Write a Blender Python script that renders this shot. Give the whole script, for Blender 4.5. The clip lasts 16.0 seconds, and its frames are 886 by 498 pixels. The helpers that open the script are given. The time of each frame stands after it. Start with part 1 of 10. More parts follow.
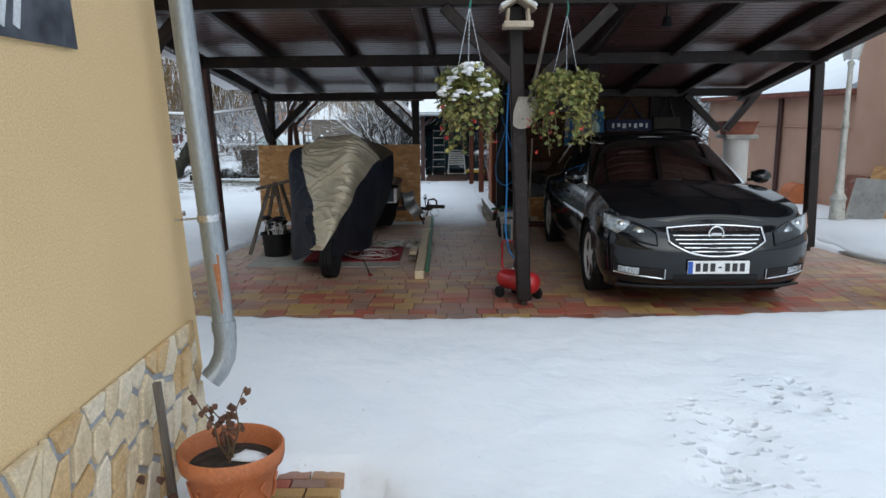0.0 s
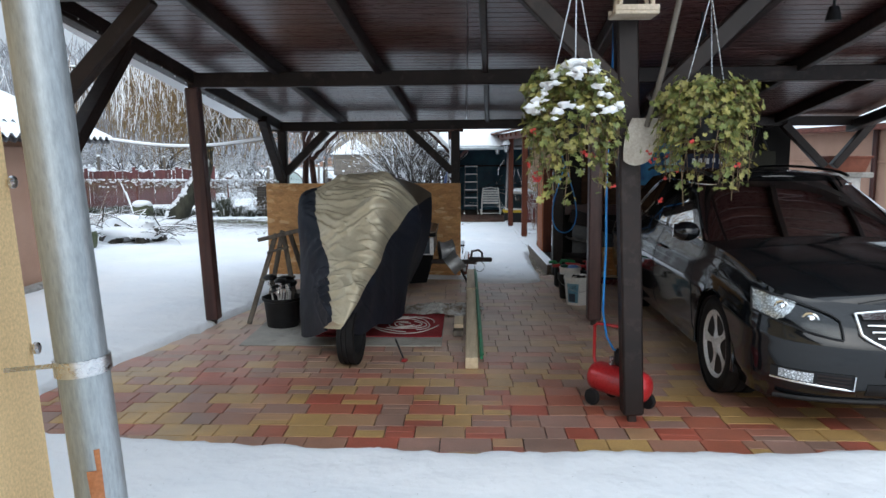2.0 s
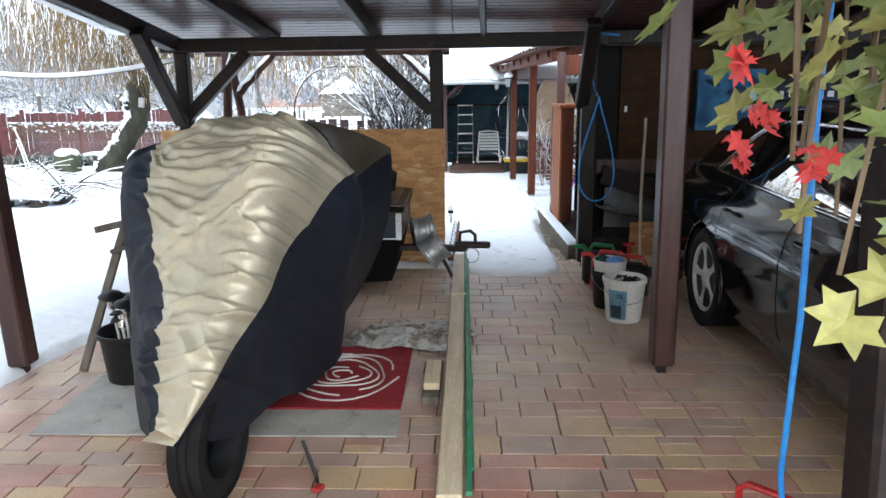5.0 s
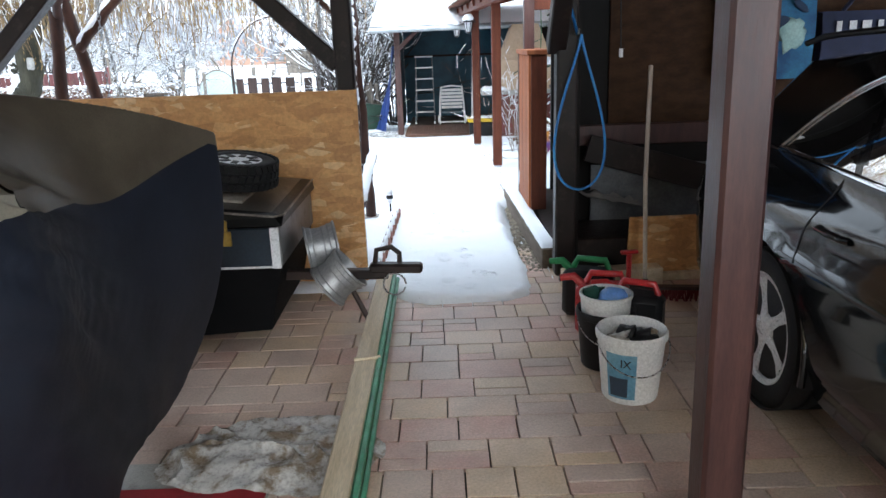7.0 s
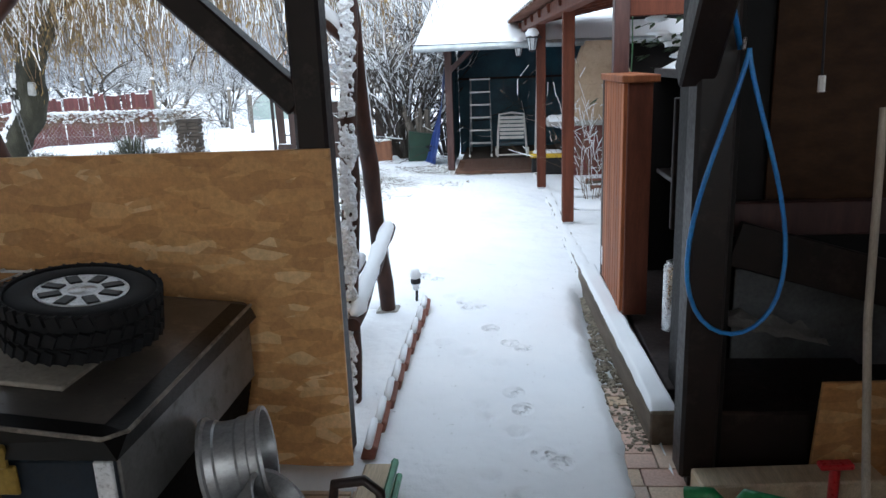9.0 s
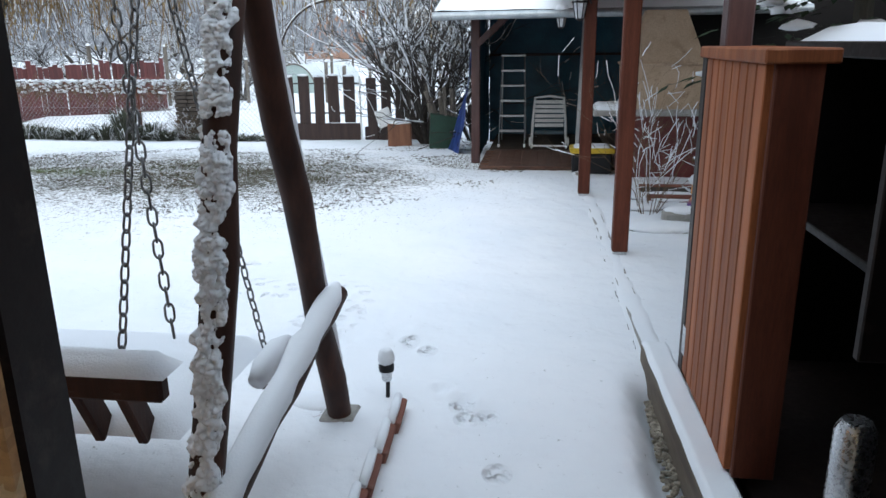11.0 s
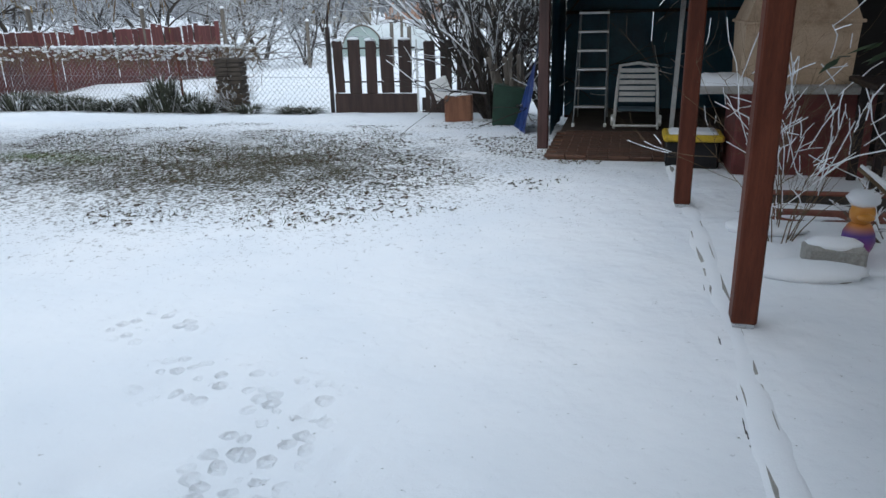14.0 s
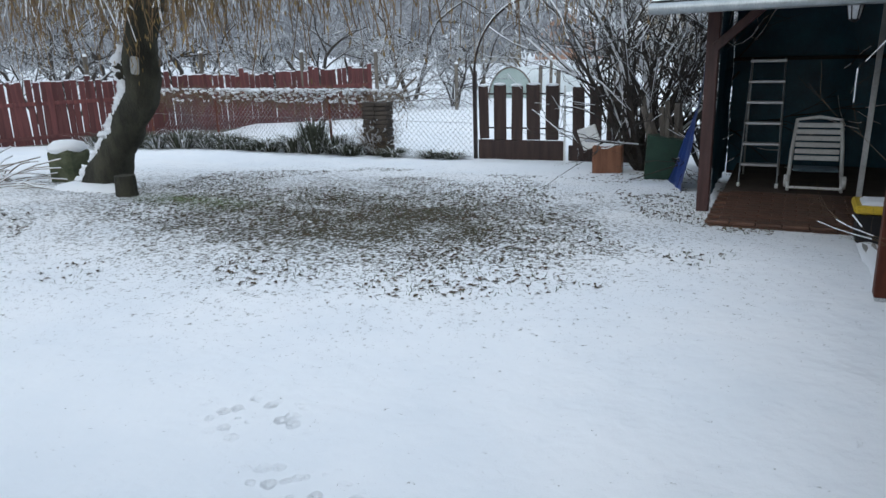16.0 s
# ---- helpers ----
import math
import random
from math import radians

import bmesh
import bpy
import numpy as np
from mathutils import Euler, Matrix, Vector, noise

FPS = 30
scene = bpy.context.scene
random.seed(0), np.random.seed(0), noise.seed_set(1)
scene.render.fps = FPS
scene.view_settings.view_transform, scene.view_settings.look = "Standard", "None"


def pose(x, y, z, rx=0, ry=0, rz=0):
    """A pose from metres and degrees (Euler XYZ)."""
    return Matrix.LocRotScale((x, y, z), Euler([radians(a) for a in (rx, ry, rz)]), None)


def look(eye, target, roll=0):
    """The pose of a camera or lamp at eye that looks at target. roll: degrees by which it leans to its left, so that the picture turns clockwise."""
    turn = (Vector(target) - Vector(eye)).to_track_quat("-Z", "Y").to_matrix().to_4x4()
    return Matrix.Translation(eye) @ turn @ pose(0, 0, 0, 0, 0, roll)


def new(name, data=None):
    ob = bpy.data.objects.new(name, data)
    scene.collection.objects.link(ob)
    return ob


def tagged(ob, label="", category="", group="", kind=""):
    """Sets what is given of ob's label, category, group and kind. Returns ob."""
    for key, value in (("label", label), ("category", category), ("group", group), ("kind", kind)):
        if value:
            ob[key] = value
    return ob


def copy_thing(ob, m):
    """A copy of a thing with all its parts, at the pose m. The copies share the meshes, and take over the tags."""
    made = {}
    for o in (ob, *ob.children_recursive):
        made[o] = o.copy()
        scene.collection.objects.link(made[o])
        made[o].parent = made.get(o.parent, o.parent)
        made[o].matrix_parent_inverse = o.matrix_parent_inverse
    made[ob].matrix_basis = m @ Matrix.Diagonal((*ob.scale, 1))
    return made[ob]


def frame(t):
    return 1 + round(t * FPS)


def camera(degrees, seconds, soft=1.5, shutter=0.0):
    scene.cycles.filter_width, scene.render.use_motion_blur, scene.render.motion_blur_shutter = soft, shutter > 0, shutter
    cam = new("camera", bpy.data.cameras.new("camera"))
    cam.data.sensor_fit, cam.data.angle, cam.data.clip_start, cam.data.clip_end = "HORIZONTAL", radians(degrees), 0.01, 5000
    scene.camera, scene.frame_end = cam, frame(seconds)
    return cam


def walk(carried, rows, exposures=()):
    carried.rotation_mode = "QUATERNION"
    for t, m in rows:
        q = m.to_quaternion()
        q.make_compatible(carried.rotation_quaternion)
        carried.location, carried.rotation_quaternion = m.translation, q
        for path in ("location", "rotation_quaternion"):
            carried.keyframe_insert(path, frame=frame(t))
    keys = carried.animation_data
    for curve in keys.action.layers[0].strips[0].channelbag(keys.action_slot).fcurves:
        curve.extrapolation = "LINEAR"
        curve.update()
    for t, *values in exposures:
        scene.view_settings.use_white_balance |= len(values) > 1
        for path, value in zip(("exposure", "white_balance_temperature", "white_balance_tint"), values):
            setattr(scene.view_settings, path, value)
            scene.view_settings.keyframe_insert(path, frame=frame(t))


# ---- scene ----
cam = camera(62.9, 16.0)
PATH = [
    (0, (0.154, -1.127, 1.695), (0.148, 0.84, 1.333), -0.3),
    (0.5, (0.04, -0.61, 1.677), (0.002, 1.363, 1.352), -0.1),
    (1, (-0.09, -0.121, 1.681), (-0.133, 1.858, 1.394), 0.1),
    (1.5, (-0.106, 0.412, 1.681), (-0.162, 2.393, 1.415), -0.2),
    (2, (-0.169, 0.899, 1.667), (-0.231, 2.88, 1.399), -0.2),
    (2.5, (-0.184, 1.372, 1.68), (-0.247, 3.352, 1.405), -0.0),
    (3, (-0.225, 1.899, 1.649), (-0.321, 3.873, 1.343), -0.2),
    (5.5, (-0.013, 4.342, 1.564), (-0.047, 6.292, 1.121), -1.0),
    (6, (0.041, 4.864, 1.54), (0.021, 6.811, 1.084), -2.0),
    (6.5, (0.15, 5.341, 1.535), (0.079, 7.279, 1.046), -3.0),
    (7, (0.273, 5.876, 1.509), (0.267, 7.8, 0.961), -2.0),
    (7.5, (0.371, 6.369, 1.5), (0.336, 8.289, 0.939), -1.4),
    (8, (0.367, 6.914, 1.501), (0.299, 8.829, 0.927), -1.6),
    (8.5, (0.397, 7.426, 1.5), (0.231, 9.343, 0.955), -2.4),
    (9, (0.363, 7.906, 1.515), (0.191, 9.837, 1.023), -2.2),
    (11.5, (0.394, 10.029, 1.446), (0.093, 11.92, 0.867), -0.6),
    (12, (0.406, 10.35, 1.442), (0.04, 12.22, 0.834), -1.8),
    (12.5, (0.453, 10.629, 1.439), (0.09, 12.49, 0.804), -2.1),
    (13, (0.43, 10.897, 1.435), (0.13, 12.766, 0.789), -1.4),
    (13.5, (0.424, 11.144, 1.435), (0.078, 13.006, 0.791), -1.3),
    (14, (0.406, 11.435, 1.417), (-0.068, 13.268, 0.773), -1.6),
    (14.5, (0.337, 11.676, 1.411), (-0.228, 13.488, 0.779), -1.7),
    (15, (0.333, 11.874, 1.419), (-0.341, 13.661, 0.824), -1.8),
    (15.5, (0.321, 11.967, 1.451), (-0.459, 13.722, 0.891), -1.9),
    (16, (0.25, 11.964, 1.5), (-0.59, 13.698, 0.962), -1.8),
]
walk(cam, [(t, look(e, g, r)) for t, e, g, r in PATH], [(0, 0.08), (1.2, 0.3), (2.0, 0.55), (3.2, 0.98), (5.3, 1.6), (7.0, 1.85), (8.3, 1.98), (9.0, 1.08), (11.3, 0.5), (12.5, 0.35), (13.5, 0.2), (14.5, 0.05), (16, 0.0)])

# world: overcast winter sky
world = bpy.data.worlds.new("winter_sky")
scene.world = world
world.use_nodes = True
wn, wl = world.node_tree.nodes, world.node_tree.links
wn.clear()
w_out = wn.new("ShaderNodeOutputWorld")
w_bg = wn.new("ShaderNodeBackground")
w_sky = wn.new("ShaderNodeTexSky")
w_sky.sky_type = "NISHITA"
w_sky.sun_disc = False
w_sky.sun_elevation = radians(30)
w_sky.sun_rotation = radians(172)
w_sky.air_density, w_sky.dust_density, w_sky.ozone_density = 1.0, 4.0, 1.0
w_hsv = wn.new("ShaderNodeHueSaturation")
w_hsv.inputs["Saturation"].default_value = 0.28
w_mix = wn.new("ShaderNodeMix")
w_mix.data_type = "RGBA"
w_mix.inputs[0].default_value = 0.72
w_mix.inputs[7].default_value = (8.55, 10.1, 11.8, 1)
wl.new(w_sky.outputs[0], w_hsv.inputs["Color"])
wl.new(w_hsv.outputs[0], w_mix.inputs[6])
# an overcast sky is brighter overhead than at the horizon
w_geo = wn.new("ShaderNodeTexCoord")
w_sep = wn.new("ShaderNodeSeparateXYZ")
wl.new(w_geo.outputs["Generated"], w_sep.inputs[0])
w_up = wn.new("ShaderNodeMapRange")
w_up.inputs[1].default_value, w_up.inputs[2].default_value = 0.0, 1.0
w_up.inputs[3].default_value, w_up.inputs[4].default_value = 0.50, 2.15
wl.new(w_sep.outputs[2], w_up.inputs[0])
w_mul = wn.new("ShaderNodeMix")
w_mul.data_type, w_mul.blend_type = "RGBA", "MULTIPLY"
w_mul.inputs[0].default_value = 1.0
wl.new(w_mix.outputs[2], w_mul.inputs[6])
wl.new(w_up.outputs[0], w_mul.inputs[7])
wl.new(w_mul.outputs[2], w_bg.inputs[0])
wl.new(w_bg.outputs[0], w_out.inputs[0])
w_bg.inputs[1].default_value = 0.073

sun_data = bpy.data.lights.new("sun", "SUN")
sun_data.energy, sun_data.angle, sun_data.color = 0.75, radians(60), (0.92, 0.98, 1.0)
sun = new("sun", sun_data)
sun.matrix_world = look((3, -13, 8), (0, 5, 0))

# ---- building blocks ----
class Geo:
    """Verts and faces gathered for one mesh."""

    def __init__(self):
        self.v, self.f = [], []

    def add(self, verts, faces, m=None):
        n = len(self.v)
        self.v += [tuple(m @ Vector(p)) for p in verts] if m else [tuple(p) for p in verts]
        self.f += [tuple(i + n for i in f) for f in faces]
        return self

    def box(self, c, s, m=None, b=0.0):
        """Box at centre c of size s, its edges cut by b."""
        x, y, z = s[0] / 2, s[1] / 2, s[2] / 2
        if b <= 0:
            vs = [(c[0] + i * x, c[1] + j * y, c[2] + k * z) for i in (-1, 1) for j in (-1, 1) for k in (-1, 1)]
            fs = [(0, 1, 3, 2), (4, 6, 7, 5), (0, 4, 5, 1), (2, 3, 7, 6), (0, 2, 6, 4), (1, 5, 7, 3)]
            return self.add(vs, fs, m)
        b = min(b, x * 0.9, y * 0.9, z * 0.9)
        vs, idx = [], {}
        for i in (-1, 1):
            for j in (-1, 1):
                for k in (-1, 1):
                    for a, (dx, dy, dz) in enumerate(((0, b, b), (b, 0, b), (b, b, 0))):
                        idx[i, j, k, a] = len(vs)
                        vs.append((c[0] + i * (x - dx), c[1] + j * (y - dy), c[2] + k * (z - dz)))
        fs = []
        q = ((-1, -1), (1, -1), (1, 1), (-1, 1))
        for s1 in (-1, 1):
            d = 1 if s1 > 0 else -1
            fs.append(tuple(idx[s1, p, r, 0] for p, r in q[::d]))
            fs.append(tuple(idx[r, s1, p, 1] for p, r in q[::d]))
            fs.append(tuple(idx[p, r, s1, 2] for p, r in q[::d]))
        for i in (-1, 1):
            for j in (-1, 1):
                d = i * j
                e = [idx[i, j, -1, 0], idx[i, j, -1, 1], idx[i, j, 1, 1], idx[i, j, 1, 0]]
                fs.append(tuple(e[::d]))
                e = [idx[i, -1, j, 2], idx[i, -1, j, 0], idx[i, 1, j, 0], idx[i, 1, j, 2]]
                fs.append(tuple(e[::d]))
                e = [idx[-1, i, j, 1], idx[-1, i, j, 2], idx[1, i, j, 2], idx[1, i, j, 1]]
                fs.append(tuple(e[::d]))
                for k in (-1, 1):
                    e = [idx[i, j, k, 0], idx[i, j, k, 1], idx[i, j, k, 2]]
                    fs.append(tuple(e[:: i * j * k]))
        return self.add(vs, fs, m)

    def beam(self, p, q, w, h, b=0.006, up=(0, 0, 1)):
        """Squared timber from p to q, w wide and h high."""
        p, q = Vector(p), Vector(q)
        d = q - p
        y = d.normalized()
        x = y.cross(Vector(up))
        x = x.normalized() if x.length > 1e-4 else Vector((1, 0, 0))
        z = x.cross(y)
        m = Matrix((x, y, z)).transposed().to_4x4()
        m.translation = (p + q) / 2
        return self.box((0, 0, 0), (w, d.length, h), m, b)

    def tube(self, pts, r, n=8, cap=True):
        """Round tube along pts; r is a radius or one for each point."""
        pts = [Vector(p) for p in pts]
        rs = list(r) if isinstance(r, (list, tuple)) else [r] * len(pts)
        base = len(self.v)
        ref = None
        for i, p in enumerate(pts):
            t = (pts[min(i + 1, len(pts) - 1)] - pts[max(i - 1, 0)])
            t = t.normalized() if t.length > 1e-9 else Vector((0, 0, 1))
            if ref is None:
                ref = t.orthogonal().normalized()
            ref = (ref - t * ref.dot(t))
            ref = ref.normalized() if ref.length > 1e-6 else t.orthogonal().normalized()
            o = t.cross(ref)
            for k in range(n):
                a = 2 * math.pi * k / n
                self.v.append(tuple(p + (ref * math.cos(a) + o * math.sin(a)) * rs[i]))
        for i in range(len(pts) - 1):
            for k in range(n):
                a, b = base + i * n + k, base + i * n + (k + 1) % n
                self.f.append((a, b, b + n, a + n))
        if cap:
            self.f.append(tuple(base + k for k in range(n))[::-1])
            self.f.append(tuple(base + (len(pts) - 1) * n + k for k in range(n)))
        return self

    def lathe(self, prof, n=20, m=None):
        """Turned shape about z from rows of (radius, height)."""
        vs, fs = [], []
        for r, z in prof:
            for k in range(n):
                a = 2 * math.pi * k / n
                vs.append((r * math.cos(a), r * math.sin(a), z))
        for i in range(len(prof) - 1):
            for k in range(n):
                a, b = i * n + k, i * n + (k + 1) % n
                fs.append((a, b, b + n, a + n))
        if prof[0][0] > 1e-5:
            fs.append(tuple(range(n))[::-1])
        if prof[-1][0] > 1e-5:
            fs.append(tuple((len(prof) - 1) * n + k for k in range(n)))
        return self.add(vs, fs, m)

    def grid(self, fn, nu, nv, closed=False):
        """Sheet of fn(u, v), u and v from 0 to 1."""
        base = len(self.v)
        for i in range(nu + 1):
            for j in range(nv + 1 if not closed else nv):
                self.v.append(tuple(fn(i / nu, j / nv)))
        w = nv if closed else nv + 1
        for i in range(nu):
            for j in range(nv):
                a, b = base + i * w + j, base + i * w + (j + 1) % w
                self.f.append((a, b, b + w, a + w))
        return self

    def blob(self, c, s, n=8, rough=0.15, seed=0, m=None):
        """Uneven rounded lump."""
        vs, fs = [], []
        rows = max(4, n // 2 + 1)
        for i in range(rows + 1):
            th = math.pi * i / rows
            for k in range(n):
                a = 2 * math.pi * k / n
                p = Vector((math.sin(th) * math.cos(a), math.sin(th) * math.sin(a), math.cos(th)))
                f = 1 + rough * noise.noise(p * 1.6 + Vector((seed * 3.7, seed, 0))) * 2
                vs.append((c[0] + p.x * s[0] * f, c[1] + p.y * s[1] * f, c[2] + p.z * s[2] * f))
        for i in range(rows):
            for k in range(n):
                a, b = i * n + k, i * n + (k + 1) % n
                fs.append((a, a + n, b + n, b))
        return self.add(vs, fs, m)

    def mesh(self, name, mat, smooth=0.0):
        me = bpy.data.meshes.new(name)
        me.from_pydata(self.v, [], self.f)
        if mat:
            me.materials.append(mat)
        if smooth:
            me.shade_smooth()
            if smooth < 180:
                bm = bmesh.new()
                bm.from_mesh(me)
                lim = radians(smooth)
                for e in bm.edges:
                    if len(e.link_faces) == 2 and e.calc_face_angle(0) > lim:
                        e.smooth = False
                bm.to_mesh(me)
                bm.free()
        me.update()
        return me


def thing(name, at=(0, 0, 0), label="", category="", group="", kind="", rz=0.0):
    """An Empty at the base of a thing, to which its parts belong."""
    ob = new(name)
    ob.empty_display_size = 0.1
    ob.matrix_basis = pose(at[0], at[1], at[2], 0, 0, rz)
    return tagged(ob, label, category, group, kind)


def part(name, geo, mat, parent=None, label="", smooth=0.0, kind=""):
    """One mesh object under a thing or a part."""
    ob = new(name, geo if isinstance(geo, bpy.types.Mesh) else geo.mesh(name, mat, smooth))
    if parent:
        ob.parent = parent
    return tagged(ob, label, kind=kind)


def solo(name, geo, mat, label="", category="", group="", kind="", smooth=0.0, at=None):
    """A thing of one mesh."""
    ob = new(name, geo.mesh(name, mat, smooth))
    if at:
        ob.matrix_basis = pose(*at)
    return tagged(ob, label, category, group, kind)


def smoothstep(a, b, x):
    t = min(1.0, max(0.0, (x - a) / (b - a)))
    return t * t * (3 - 2 * t)


def fbm(x, y, z=0.0, s=1.0, o=4):
    return noise.fractal((x * s, y * s, z * s), 0.6, 2.0, o)


# ---- materials ----
def node_mat(name):
    m = bpy.data.materials.new(name)
    m.use_nodes = True
    nt = m.node_tree
    return m, nt.nodes, nt.links, nt.nodes["Principled BSDF"]


def coords(nodes, links, stretch=(1, 1, 1), kind="Object"):
    tc, mp = nodes.new("ShaderNodeTexCoord"), nodes.new("ShaderNodeMapping")
    mp.inputs["Scale"].default_value = stretch
    links.new(tc.outputs[kind], mp.inputs[0])
    return mp.outputs[0]


def noise_tex(nodes, links, vec, scale, detail=4.0, rough=0.55, dist=0.0):
    n = nodes.new("ShaderNodeTexNoise")
    n.inputs["Scale"].default_value, n.inputs["Detail"].default_value = scale, detail
    n.inputs["Roughness"].default_value, n.inputs["Distortion"].default_value = rough, dist
    links.new(vec, n.inputs["Vector"])
    return n.outputs["Fac"]


def ramp(nodes, links, fac, stops):
    r = nodes.new("ShaderNodeValToRGB")
    els = r.color_ramp.elements
    while len(els) < len(stops):
        els.new(0.5)
    for e, (p, c) in zip(els, stops):
        e.position, e.color = p, (*c, 1) if len(c) == 3 else c
    links.new(fac, r.inputs[0])
    return r.outputs[0]


def mix_col(nodes, links, fac, a, b, mode="MIX"):
    n = nodes.new("ShaderNodeMix")
    n.data_type, n.blend_type = "RGBA", mode
    for sock, val in ((n.inputs[0], fac), (n.inputs[6], a), (n.inputs[7], b)):
        if isinstance(val, (int, float)):
            sock.default_value = val
        elif isinstance(val, (tuple, list)):
            sock.default_value = (*val, 1)
        else:
            links.new(val, sock)
    return n.outputs[2]


def bump_to(nodes, links, bsdf, height, strength, distance=0.01):
    b = nodes.new("ShaderNodeBump")
    b.inputs["Strength"].default_value, b.inputs["Distance"].default_value = strength, distance
    links.new(height, b.inputs["Height"])
    links.new(b.outputs[0], bsdf.inputs["Normal"])


def surface(name, c1, c2, rough=0.6, metal=0.0, scale=4.0, fine=60.0, bump=0.25, stretch=(1, 1, 1), rnd=0.0,
            dirt=None, dirt_at=(0.55, 0.7), coat=0.0, dist=0.002, spec=0.5, kind="Object", island=False):
    """Procedural surface: two tones in patches, fine grain, optional dirt, tint by piece."""
    m, n, l, bsdf = node_mat(name)
    vec = coords(n, l, stretch, kind)
    big = noise_tex(n, l, vec, scale, 5)
    small = noise_tex(n, l, vec, fine, 3, 0.65)
    col = ramp(n, l, big, [(0.36, c1), (0.64, c2)])
    shade = ramp(n, l, small, [(0.3, (0.8,) * 3), (0.7, (1.15,) * 3)])
    col = mix_col(n, l, 1.0, col, shade, "MULTIPLY")
    if dirt:
        spots = noise_tex(n, l, vec, scale * 1.7 + 0.3, 7, 0.7)
        mask = ramp(n, l, spots, [(dirt_at[0], (0, 0, 0)), (dirt_at[1], (1, 1, 1))])
        col = mix_col(n, l, mask, col, dirt)
    if rnd:
        if island:
            src = n.new("ShaderNodeNewGeometry").outputs["Random Per Island"]
        else:
            src = n.new("ShaderNodeObjectInfo").outputs["Random"]
        tint = ramp(n, l, src, [(0.0, (1 - rnd,) * 3), (1.0, (1 + rnd,) * 3)])
        col = mix_col(n, l, 1.0, col, tint, "MULTIPLY")
    l.new(col, bsdf.inputs["Base Color"])
    rr = ramp(n, l, small, [(0.25, (max(0.02, rough - 0.1),) * 3), (0.75, (min(1, rough + 0.1),) * 3)])
    l.new(rr, bsdf.inputs["Roughness"])
    bsdf.inputs["Metallic"].default_value = metal
    bsdf.inputs["Specular IOR Level"].default_value = spec
    if coat:
        bsdf.inputs["Coat Weight"].default_value, bsdf.inputs["Coat Roughness"].default_value = coat, 0.04
    if bump:
        bump_to(n, l, bsdf, small, bump, dist)
    return m


def snow_mat():
    m, n, l, bsdf = node_mat("fresh_snow")
    vec = coords(n, l)
    big, mid, fine = noise_tex(n, l, vec, 1.3, 4), noise_tex(n, l, vec, 14, 5), noise_tex(n, l, vec, 160, 2)
    col = ramp(n, l, big, [(0.3, (0.80, 0.83, 0.87)), (0.7, (0.88, 0.89, 0.91))])
    l.new(col, bsdf.inputs["Base Color"])
    bsdf.inputs["Roughness"].default_value = 0.75
    bsdf.inputs["Specular IOR Level"].default_value = 0.25
    h = mix_col(n, l, 0.35, mid, fine)
    bump_to(n, l, bsdf, h, 0.35, 0.012)
    return m


SNOW = snow_mat()


